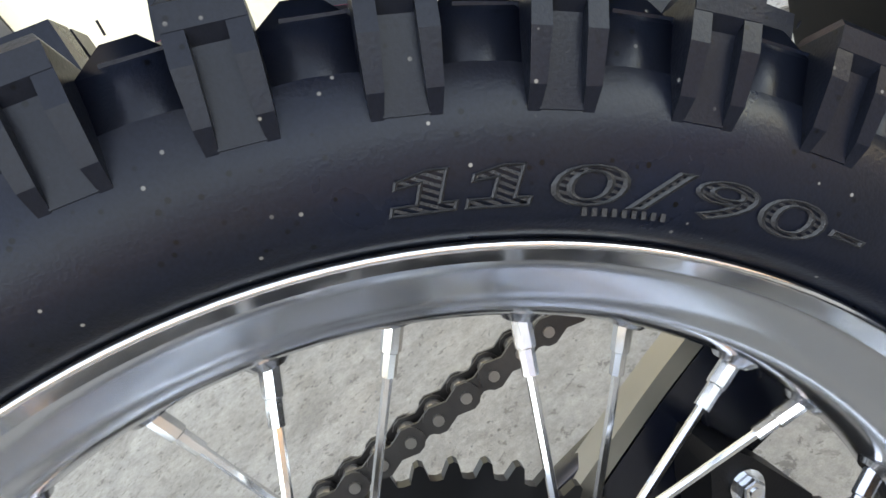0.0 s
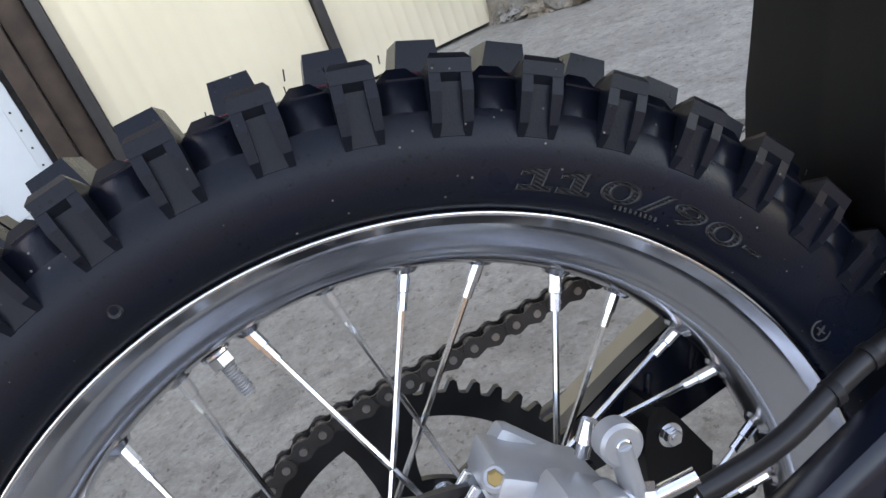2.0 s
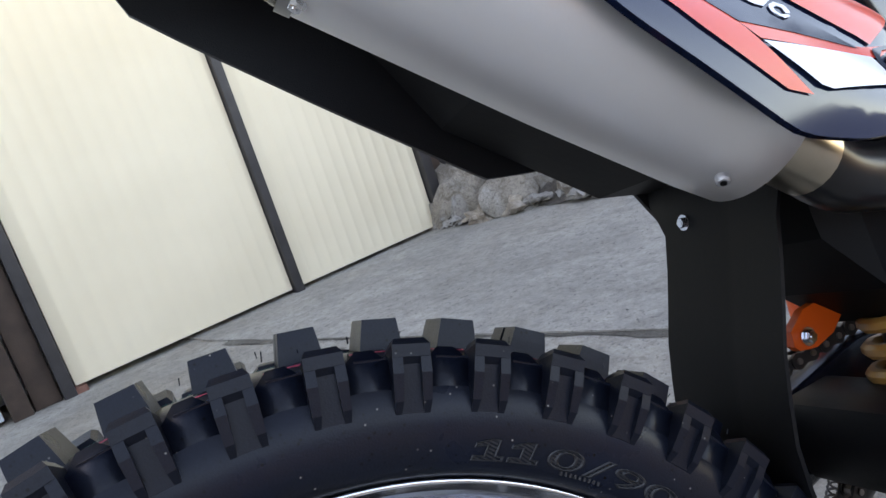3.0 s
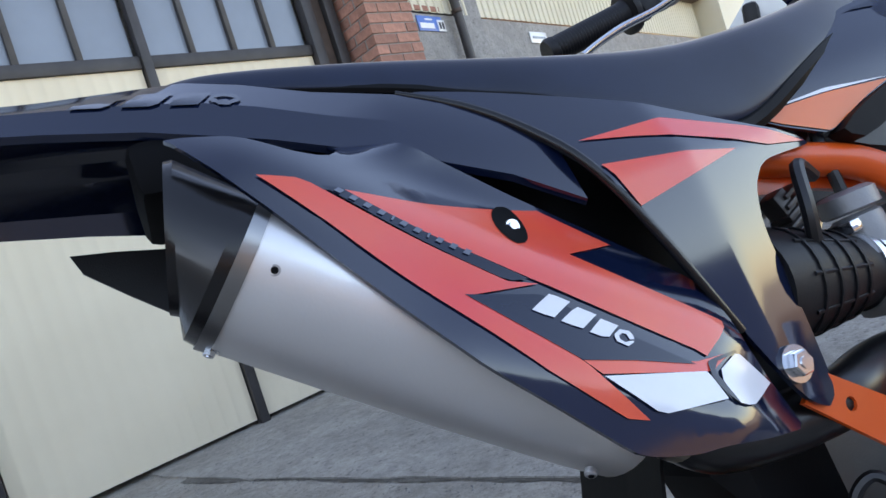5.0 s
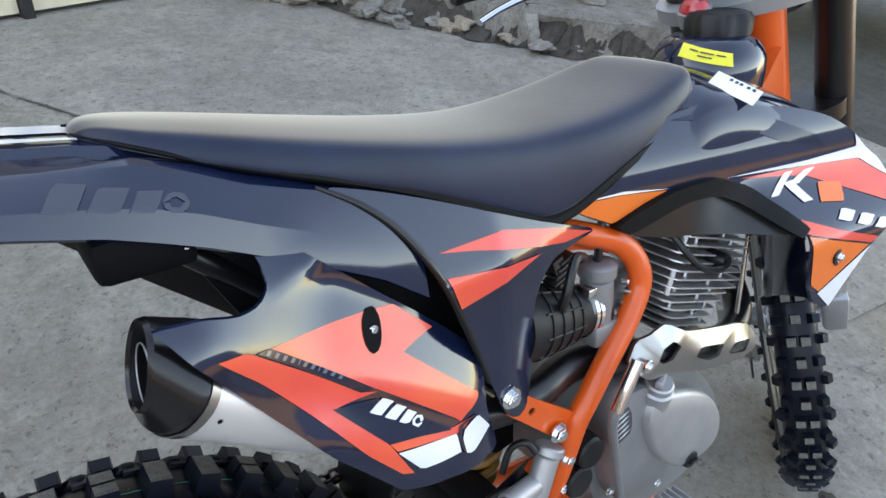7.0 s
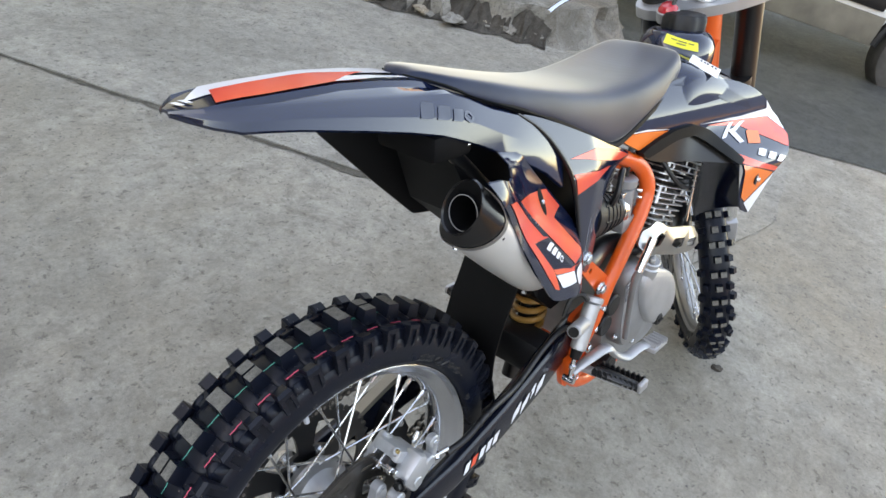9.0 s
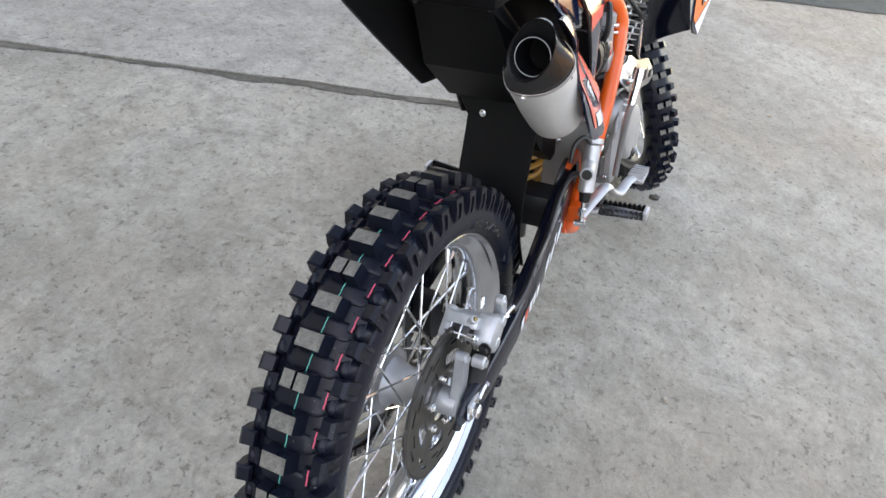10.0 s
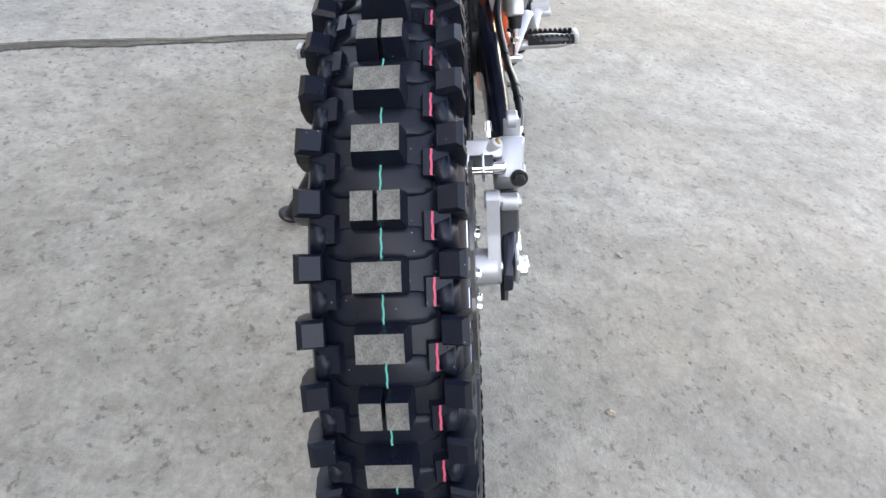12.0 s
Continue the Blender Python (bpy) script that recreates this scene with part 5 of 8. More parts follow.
hexbolt(bm, (0.0365, -0.1080, 0.092), (-1, 0, 0.2), 0.0066, 0.007)
part("pin_bolt", bm, M_BLACK_PAINT, caliper)
bm = bmesh.new()
rod(bm, (0.088, -0.104, 0.106), (0.106, -0.110, 0.101), 0.0052, seg=12, bevel=0.001)
rod(bm, (0.104, -0.109, 0.101), (0.108, -0.111, 0.1005), 0.0068, seg=6)
rod(bm, (0.106, -0.110, 0.101), (0.126, -0.115, 0.104), 0.0040, seg=10)
part("hose_union", bm, M_CHROME, caliper)
bm = bmesh.new()
rod(bm, (0.092, -0.077, 0.112), (0.098, -0.077, 0.121), 0.0036, seg=10)
rod(bm, (0.096, -0.077, 0.118), (0.102, -0.077, 0.127), 0.0052, 0.0040, seg=12)
part("bleed_nipple", bm, M_CHROME, caliper)
for x, z, r_ in ((0.033, 0.108, 0.0026), (0.043, 0.098, 0.0022)):
    bm = bmesh.new()
    rod(bm, (x, -0.046, z), (x, -0.084, z), r_, seg=8)
    rod(bm, (x, -0.080, z), (x, -0.094, z), r_ * 2.2, seg=14, bevel=0.001)
    part("pad_pin", bm, M_CHROME, caliper)
for c_, y0, y1, r_ in (((0.021, 0.076), -0.070, -0.087, 0.0098), ((0.038, 0.061), -0.088, -0.108, 0.0100)):
    bm = bmesh.new()
    rod(bm, (c_[0], y0, c_[1]), (c_[0], y1, c_[1]), r_, seg=20, bevel=0.0018)
    rod(bm, (c_[0], y1, c_[1]), (c_[0], y1 - 0.003, c_[1]), r_ * 0.6, seg=6)
    part("slide_pin_boss", bm, M_CALIPER, caliper)
bm = sheet(rounded([(0.008, 0.082), (0.032, 0.078), (0.030, 0.050), (0.018, 0.012), (0.020, -0.010), (0.0, -0.022), (-0.020, -0.010), (-0.012, 0.014), (0.004, 0.046)], 0.2, 2), lambda x, z: -0.086, 0.014)
bmesh.ops.recalc_face_normals(bm, faces=bm.faces)
part("caliper_bracket", bm, M_CALIPER, caliper)
bm = bmesh.new()
pipe(bm, ((0.1025, -0.104, 0.1285), (0.1020, -0.104, 0.116), (0.1005, -0.103, 0.090)), [0.0098, 0.0096, 0.0092], 20, 4, 0.5)
rod(bm, (0.1025, -0.098, 0.1285), (0.1025, -0.1100, 0.1285), 0.0098, seg=28, bevel=0.0016)
ear = part("pin_ear", bm, M_CALIPER, caliper)
bm = bmesh.new()
rod(bm, (0.1025, -0.109, 0.1285), (0.1025, -0.1112, 0.1285), 0.0036, seg=16, bevel=0.0005)
part("pin_head", bm, M_CHROME, ear)
bm = bmesh.new()
rod(bm, (0.0520, -0.076, 0.1180), (0.0505, -0.0860, 0.1290), 0.0064, seg=24, bevel=0.0015)
boss = part("slide_pin_boss", bm, M_CALIPER, caliper)
bm = bmesh.new()
rod(bm, (0.0506, -0.084, 0.1286), (0.0504, -0.0885, 0.1296), 0.0036, seg=6, bevel=0.0005)
part("brass_pin", bm, M_BRASS, boss)
bm = bmesh.new()
pipe(bm, ((0.124, -0.115, 0.096), (0.165, -0.118, 0.101), (0.22, -0.115, 0.115), (0.30, -0.108, 0.118), (0.38, -0.100, 0.145), (0.43, -0.104, 0.165), (0.45, -0.118, 0.160)), 0.0052, 14, 6)
hose = part("brake_hose", bm, M_CABLE, bike, "black brake hose along the swingarm")
for x, y, z in ((0.195, -0.117, 0.109), (0.218, -0.115, 0.1145), (0.31, -0.107, 0.120)):
    bm = bmesh.new()
    turned(bm, [(0.0050, -0.0022), (0.0062, -0.0022), (0.0062, 0.0022), (0.0050, 0.0022)], 20, (x, y, z), True, (1, 0, 0.1))
    part("hose_clip", bm, M_MATT_PLASTIC, hose)

# shock absorber
bm = bmesh.new()
pts = []
for k in range(0, 5 * 14 + 1):
    t = k / (5 * 14)
    a = 2 * math.pi * 5 * t
    pts.append(Vector((0.466 + 0.024 * t + 0.029 * math.cos(a), 0.029 * math.sin(a), 0.080 + 0.095 * t)))
pipe(bm, pts, 0.0062, 8, 0)
shock = part("shock_spring", bm, M_SPRING, bike, "ochre coil spring of the rear shock")
bm = bmesh.new()
rod(bm, (0.445, 0, 0.0), (0.500, 0, 0.21), 0.019, seg=16)
part("shock_body", bm, M_BLACK_PAINT, shock)

# mudguard flap between wheel and shock
def flap_x(z):
    return float(np.interp(z, (0.02, 0.10, 0.15, 0.20, 0.25, 0.30, 0.36, 0.45), (0.330, 0.303, 0.304, 0.319, 0.343, 0.363, 0.380, 0.400)))


rows = []
for z in np.linspace(0.03, 0.46, 18):
    w0, w1 = (-0.062, 0.066) if z < 0.3 else (-0.07, 0.085)
    x = flap_x(z)
    rows.append([(x + 0.13 * y - 0.05 * abs(y + 0.01), y, z) for y in (w0, w0 * 0.7, w0 * 0.4, -0.014, -0.010, -0.006, w1 * 0.3, w1 * 0.65, w1)])
bm = skin(rows, False, False)
res = bmesh.ops.extrude_face_region(bm, geom=list(bm.faces), use_keep_orig=True)
for g in res["geom"]:
    if isinstance(g, bmesh.types.BMVert):
        g.co.x += 0.003
flap = part("inner_mudflap", bm, M_SHEET_BLACK, bike, "thin black sheet mudflap before the wheel", smooth=60)
for y, z in ((0.038, 0.290), (-0.047, 0.306)):
    bm = bmesh.new()
    hexbolt(bm, (flap_x(z) + 0.13 * y - 0.05 * abs(y + 0.01) - 0.001, y, z), (-1, 0, 0.2), 0.0042, 0.003)
    part("flap_bolt", bm, M_CHROME, flap)


# ---- side panels ----
def ease(v):
    v = clamp01(v)
    return v * v * (3 - 2 * v)


def yA(x, z):
    s = (x - .115) * .814 - (z - .525) * .581
    h = (x - .115) * .581 + (z - .525) * .814
    return -.173 + .046 * ease(h / .075 + .05) - .018 * ease(-h / .05) + .018 * ease((s - .01) / .12) + .03 * ease((s - .29) / .12) + .012 * ease((.025 - s) / .06) + .034 * ease((z - .525) / .028) * ease((x - .178) / .02)


def yB(x, z):
    return -.127 + .45 * max(0, z - .47) + .2 * max(0, x - .42)


def yS(x, z):
    v = z - .51
    return -(.092 + .19 * (x - .535)) + .27 * (v + math.sqrt(v * v + .0003)) - .06 * ease((.475 - z) / .095) * ease((x - .69) / .14)


def decal(name, outline, depth, mat, parent, lift=0.0008, label="", cut=0):
    o = rounded(outline, 0.12, cut) if cut else outline
    return part(name, sheet(o, depth, 0.0, 0.006, -lift * 0.6 - 0.0006), mat, parent, label)


A_OUT = [(0.1108, 0.5399), (0.1139, 0.5401), (0.1402, 0.5360), (0.1637, 0.5257), (0.1772, 0.5228), (0.1900, 0.5238), (0.1964, 0.5297), (0.1993, 0.5383), (0.1987, 0.5500), (0.2082, 0.5533), (0.2264, 0.5421), (0.2492, 0.5226), (0.2774, 0.4964), (0.2915, 0.4830), (0.3234, 0.4545), (0.3564, 0.4239), (0.3859, 0.3939), (0.3936, 0.3805), (0.3753, 0.3480), (0.3810, 0.3281), (0.3868, 0.3098), (0.3895, 0.2901), (0.3438, 0.3023), (0.3133, 0.3111), (0.2955, 0.3142), (0.2728, 0.3225), (0.2629, 0.3287), (0.2326, 0.3655), (0.2092, 0.3926), (0.1918, 0.4175), (0.1624, 0.4606), (0.1439, 0.4888), (0.1290, 0.5096), (0.1199, 0.5239), (0.1120, 0.5370), (0.1091, 0.5399)]
side_panel = part("side_panel", sheet(rounded(A_OUT, 0.15, 1), yA, 0.004, 0.007), M_GLOSS, bike, "glossy black side panel with coral red graphics")
decal("red_stripe", [(0.1403, 0.5103), (0.1609, 0.5059), (0.2441, 0.4284), (0.2605, 0.4217), (0.2183, 0.4283), (0.2577, 0.3786), (0.2633, 0.3664), (0.2769, 0.3395), (0.2654, 0.3452), (0.2369, 0.3803), (0.2172, 0.4090), (0.1983, 0.4355), (0.1654, 0.4807)], yA, M_DECAL_RED, side_panel)
decal("red_field", [(0.1792, 0.4978), (0.2254, 0.4853), (0.3059, 0.4658), (0.3427, 0.4302), (0.2985, 0.4322), (0.3702, 0.3621), (0.3387, 0.3517), (0.3337, 0.3577), (0.2646, 0.4197), (0.2574, 0.4258)], yA, M_DECAL_RED, side_panel)
decal("red_field", [(0.2577, 0.3786), (0.2882, 0.3673), (0.3277, 0.3522), (0.3586, 0.3473), (0.3339, 0.3441), (0.2943, 0.3580), (0.2634, 0.3689)], yA, M_DECAL_RED, side_panel)
decal("dark_field", [(0.2165, 0.4293), (0.2578, 0.4164), (0.2908, 0.3848), (0.3265, 0.3513), (0.2882, 0.3673), (0.2577, 0.3786)], yA, M_DECAL_BLACK, side_panel, 0.0014)
decal("name_band", [(0.1687, 0.5006), (0.1790, 0.4986), (0.2563, 0.4259), (0.2441, 0.4284)], yA, M_DECAL_BLACK, side_panel, 0.0014)
decal("white_field", [(0.2637, 0.3677), (0.3304, 0.3456), (0.3296, 0.3300), (0.2845, 0.3394)], yA, M_DECAL_WHITE, side_panel, 0.0016)
decal("white_field", [(0.3363, 0.3422), (0.3617, 0.3460), (0.3791, 0.3211), (0.3442, 0.3200), (0.3352, 0.3255)], yA, M_DECAL_WHITE, side_panel, 0.0016)
decal("black_trim_line", [(0.3332, 0.3480), (0.3372, 0.3499), (0.3627, 0.3473), (0.3609, 0.3459), (0.3395, 0.3475), (0.3352, 0.3433), (0.3357, 0.3247), (0.3327, 0.3255), (0.3306, 0.3425)], yA, M_DECAL_BLACK, side_panel, 0.002)


def emblem(parent, depth, mat, p0, along, up, lift):
    """The maker's mark as plain shapes: three slanted bars and a ring."""
    p0, along, up = Vector(p0), Vector(along), Vector(up)
    ring_ = [(0.89 + 0.10 * math.cos(t), 0.36 + 0.40 * math.sin(t)) for t in np.linspace(0, 2 * math.pi, 20, endpoint=False)]
    hole = [(0.89 + 0.055 * math.cos(t), 0.36 + 0.21 * math.sin(t)) for t in np.linspace(0, 2 * math.pi, 16, endpoint=False)]
    for o in ([(0.0, 0.0), (0.21, 0.0), (0.29, 1.0), (0.08, 1.0)], [(0.28, 0.0), (0.49, 0.0), (0.57, 0.9), (0.36, 0.9)],
              [(0.56, 0.0), (0.74, 0.0), (0.80, 0.8), (0.62, 0.8)], ring_[:10] + [ring_[10]] + hole[8::-1], ring_[10:] + [ring_[0], hole[0]] + hole[:7:-1]):
        q = [p0 + along * a + up * b for a, b in o]
        part("emblem_shape", sheet([(v.x, v.y) for v in q], depth, 0.0, 0.005, -lift), mat, parent)


def letter_shapes(parent, depth, mat, p0, along, up, widths, height, gap, lift):
    """Lettering drawn as plain slanted bars, side by side from p0."""
    p0, along, up = Vector(p0), Vector(along), Vector(up)
    x = 0.0
    for w_ in widths:
        o = [p0 + along * x, p0 + along * (x + w_ * 0.72), p0 + along * (x + w_) + up * height, p0 + along * (x + w_ * 0.28) + up * height]
        part("lettering_shape", sheet([(q.x, q.y) for q in o], depth, 0.0, 0.007, -lift * 0.7 - 0.0006), mat, parent)
        x += w_ + gap


emblem(side_panel, yA, M_DECAL_WHITE, (0.2475, 0.4105), (0.0446, -0.0380), (0.0120, 0.0075), 0.0022)
letter_shapes(side_panel, yA, M_DECAL_PALE, (0.1740, 0.4970), (0.748, -0.664), (0.707, 0.707), (0.0046, 0.0046, 0.0046, 0.0046, 0.0016, 0.0046, 0.0046, 0.0016, 0.0046, 0.0046, 0.0046), 0.0034, 0.0031, 0.0022)
# flat dark oval; the recess's shade is painted on the panel
hole_ = [(0.2750 + 0.0118 * math.cos(t) + 0.004 * math.sin(t), 0.4605 + 0.0145 * math.sin(t)) for t in np.linspace(0, 2 * math.pi, 24, endpoint=False)]
part("bolt_recess", sheet(hole_, yA, 0.0, 0.005, -0.0016), M_DEEP_SHADE, side_panel)
bm = bmesh.new()
hexbolt(bm, (0.2765, yA(0.2765, 0.4590) - 0.001, 0.4590), RIGHT, 0.0030, 0.002)
part("panel_bolt", bm, M_CHROME, side_panel)

LEFT_OUT = [(0.043, 0.5820), (0.087, 0.5691), (0.122, 0.5619), (0.140, 0.5500), (0.150, 0.5465), (0.153, 0.5531), (0.151, 0.5610), (0.190, 0.5468), (0.300, 0.530), (0.400, 0.490), (0.445, 0.330), (0.430, 0.262), (0.393, 0.268),
            (0.380, 0.290), (0.358, 0.340), (0.335, 0.362), (0.250, 0.374), (0.236, 0.386), (0.200, 0.4190), (0.150, 0.4645), (0.100, 0.5120), (0.080, 0.5310), (0.044, 0.5660)]
part("left_side_panel", sheet(rounded(LEFT_OUT, 0.2, 1), lambda x, z: 0.092, -0.004, 0.03), M_MATT_PLASTIC, bike, "black left side panel seen from inside")

B_OUT = [(0.265, 0.5745), (0.311, 0.561), (0.367, 0.540), (0.420, 0.518), (0.477, 0.493), (0.530, 0.472), (0.566, 0.458), (0.573, 0.451), (0.540, 0.4505), (0.500, 0.449), (0.478, 0.434),
         (0.463, 0.405), (0.462, 0.345), (0.456, 0.290), (0.440, 0.282), (0.420, 0.298), (0.400, 0.346), (0.369, 0.430), (0.347, 0.485), (0.324, 0.525), (0.296, 0.553)]
rear_panel = part("frame_panel", sheet(rounded(B_OUT, 0.2, 2), yB, 0.004, 0.008, -0.002), M_GLOSS, bike, "glossy black frame panel with two red flashes")
yBd = lambda x, z: yB(x, z) - 0.002
decal("red_flash", [(0.353, 0.5000), (0.426, 0.5005), (0.505, 0.4780), (0.566, 0.4545), (0.516, 0.4590), (0.392, 0.4920)], yBd, M_DECAL_RED, rear_panel)
decal("red_flash", [(0.354, 0.4785), (0.474, 0.4625), (0.366, 0.4450)], yBd, M_DECAL_RED, rear_panel)
bm = bmesh.new()
hexbolt(bm, (0.425, yB(0.425, 0.318) - 0.003, 0.318), RIGHT, 0.0085, 0.006)
part("panel_bolt", bm, M_CHROME, rear_panel)
bm = bmesh.new()
pipe(bm, [(x, yB(x, z) - 0.001, z) for x, z in ((0.262, 0.5740), (0.297, 0.5515), (0.325, 0.5230), (0.347, 0.4840), (0.369, 0.4290), (0.398, 0.3500))], [0.002, 0.0035, 0.0038, 0.0036, 0.0034, 0.003], 12, 5)
part("panel_seam", bm, M_SATIN_BLACK, rear_panel, "black rolled seam along the panel's rear edge")
part("left_frame_panel", sheet(rounded(B_OUT, 0.2, 2), lambda x, z: -yB(x, z), -0.004, 0.03), M_GLOSS, bike, "glossy black frame panel on the far side")

# airbox behind the panels
bm = skin([[(x, y, z) for y, z in ((-w, zb), (w, zb), (w * 0.9, zt), (-w * 0.9, zt))] for x, w, zb, zt in
           ((0.17, 0.055, 0.52, 0.60), (0.22, 0.07, 0.42, 0.57), (0.33, 0.085, 0.33, 0.545), (0.41, 0.085, 0.31, 0.505), (0.455, 0.080, 0.33, 0.48))])
airbox = part("airbox", bm, M_SHEET_BLACK, bike, "black plastic airbox", smooth=20)
bm = skin([[(x, y, z) for y, z in ((-w, zb), (w, zb), (w, zt), (-w, zt))] for x, w, zb, zt in ((0.405, 0.030, 0.250, 0.34), (0.425, 0.048, 0.205, 0.36), (0.470, 0.052, 0.165, 0.38), (0.500, 0.050, 0.165, 0.40))])
part("airbox_sump", bm, M_SHEET_BLACK, airbox, smooth=20)

# ---- rear mudguard ----
FX = (-0.172, -0.164, -0.150, -0.130, -0.110, -0.075, 0.0, 0.060, 0.108, 0.140, 0.171, 0.210, 0.250, 0.300, 0.340)
LOWZ = np.interp(FX, (-0.172, -0.160, -0.133, -0.095, -0.06, 0.037, 0.112, 0.168, 0.22, 0.29, 0.340), (0.635, 0.630, 0.623, 0.621, 0.615, 0.597, 0.578, 0.557, 0.533, 0.499, 0.462))
CREZ = np.interp(FX, (-0.172, -0.156, -0.086, -0.019, 0.06, 0.14, 0.18, 0.209, 0.304, 0.34), (0.637, 0.641, 0.640, 0.635, 0.626, 0.620, 0.606, 0.592, 0.562, 0.545))
TOPZ = np.interp(FX, (-0.172, -0.124, -0.064, 0.0, 0.064, 0.121, 0.18, 0.34), (0.637, 0.643, 0.644, 0.643, 0.637, 0.629, 0.612, 0.565))
LOWY = np.interp(FX, (-0.172, -0.165, -0.15, -0.13, -0.10, 0.0, 0.1, 0.15, 0.25, 0.34), (0.010, 0.022, 0.045, 0.060, 0.070, 0.082, 0.090, 0.095, 0.108, 0.118))
CREY = np.interp(FX, (-0.172, -0.165, -0.15, -0.12, -0.08, 0.0, 0.14, 0.22, 0.34), (0.007, 0.016, 0.032, 0.044, 0.050, 0.056, 0.062, 0.075, 0.085))
secs = []
for x, lz, cz, tz, ly, cy in zip(FX, LOWZ, CREZ, TOPZ, LOWY, CREY):
    half = [(ly, lz), (ly * 0.945, lz + (cz - lz) * 0.45), (cy * 1.06, cz - 0.003), (cy * 0.94, cz), (min(0.042, cy * 0.8), tz - 0.006 * min(1, cy / 0.045)), (min(0.036, cy * 0.7), tz), (0.0, tz + 0.001)]
    top = [(-y, z) for y, z in half] + [(y, z) for y, z in half[-2::-1]]
    under = [(y * 0.96, z - 0.003) for y, z in top[::-1]]
    secs.append([(x, y, z) for y, z in top + under])
mudguard = part("rear_mudguard", skin(secs), M_GLOSS, bike, "glossy black rear mudguard with red and white graphics", smooth=22)


def top_z(x, y):
    h = [(float(np.interp(x, FX, LOWY)), float(np.interp(x, FX, LOWZ))), (float(np.interp(x, FX, CREY)), float(np.interp(x, FX, CREZ))),
         (0.0421, float(np.interp(x, FX, TOPZ)) - 0.006), (0.036, float(np.interp(x, FX, TOPZ))), (0.0, float(np.interp(x, FX, TOPZ)) + 0.001)]
    return float(np.interp(abs(y), [a for a, _ in h[::-1]], [b for _, b in h[::-1]]))


def top_decal(name, outline, mat, lift, parent=None):
    """A graphic on an upward face: outline in plan (x, y)."""
    bm = bmesh.new()
    f = bm.faces.new([bm.verts.new((a, b, 0)) for a, b in outline])
    bm.normal_update()
    bmesh.ops.triangulate(bm, faces=[f])
    for lo, hi, no in ((min(a for a, _ in outline), max(a for a, _ in outline), (1, 0, 0)), (min(b for _, b in outline), max(b for _, b in outline), (0, 1, 0))):
        k = 1
        while lo + k * 0.012 < hi:
            q = lo + k * 0.012
            bmesh.ops.bisect_plane(bm, geom=list(bm.verts) + list(bm.edges) + list(bm.faces), plane_co=(q * no[0], q * no[1], 0), plane_no=no)
            k += 1
    for v in bm.verts:
        v.co.z = top_z(v.co.x, v.co.y) + lift
    return part(name, bm, mat, parent or mudguard)


top_decal("white_graphic", [(-0.155, 0.0), (-0.12, 0.033), (0.06, 0.034), (0.115, 0.033), (0.118, 0.0)], M_DECAL_WHITE, 0.0010)
top_decal("red_graphic", [(-0.135, -0.026), (-0.120, 0.012), (-0.02, 0.016), (0.07, 0.004), (0.035, -0.010), (0.045, -0.030), (-0.08, -0.033)], M_DECAL_RED, 0.0016)
top_decal("white_flash", [(0.03, -0.012), (0.115, -0.020), (0.115, -0.026), (0.0, -0.031)], M_DECAL_WHITE, 0.0018)
for x in (-0.163, -0.155):
    top_decal("lettering_shape", [(x, 0.008), (x + 0.005, 0.004), (x + 0.007, -0.010), (x + 0.002, -0.006)], M_DECAL_WHITE, 0.0016)
FLANK = lambda a, b: -float(np.interp(b, (float(np.interp(a, FX, LOWZ)), float(np.interp(a, FX, LOWZ)) * 0.55 + float(np.interp(a, FX, CREZ)) * 0.45, float(np.interp(a, FX, CREZ)) - 0.003),
                                       (float(np.interp(a, FX, LOWY)), float(np.interp(a, FX, LOWY)) * 0.945, float(np.interp(a, FX, CREY)) * 1.06)))
emblem(mudguard, FLANK, M_EMBLEM, (0.076, 0.6035), (0.088, -0.0200), (0.006, 0.0150), 0.0016)
bm = bmesh.new()
rod(bm, (0.1570, -0.0850, 0.572), (0.1570, -0.0850, 0.5625), 0.0085, seg=18, bevel=0.001)
hexbolt(bm, (0.1570, -0.0850, 0.5625), (0, -0.2, -1), 0.0055, 0.005)
part("mudguard_bolt", bm, M_CHROME, mudguard)
# near-black colour stands for the shade under the mudguard
bm = bmesh.new()
box(bm, (0.13, -0.04, 0.560), (0.07, 0.10, 0.035), bevel=0.008)
part("inner_bracket", bm, M_DEEP_SHADE, mudguard)

# ---- seat ----
SX = (0.112, 0.122, 0.150, 0.200, 0.262, 0.320, 0.380, 0.450, 0.500, 0.540, 0.590, 0.640, 0.690, 0.735, 0.770)
STOP = np.interp(SX, (0.112, 0.122, 0.18, 0.28, 0.40, 0.48, 0.57, 0.67, 0.76), (0.632, 0.640, 0.629, 0.606, 0.582, 0.571, 0.570, 0.580, 0.602))
SLOW = np.interp(SX, (0.112, 0.164, 0.216, 0.262, 0.312, 0.376, 0.451, 0.498, 0.538, 0.63, 0.733, 0.77), (0.630, 0.6135, 0.591, 0.5775, 0.560, 0.534, 0.499, 0.476, 0.479, 0.515, 0.549, 0.569))
SW = np.interp(SX, (0.112, 0.15, 0.25, 0.40, 0.50, 0.60, 0.70, 0.77), (0.018, 0.052, 0.078, 0.094, 0.100, 0.104, 0.099, 0.080))
secs = []
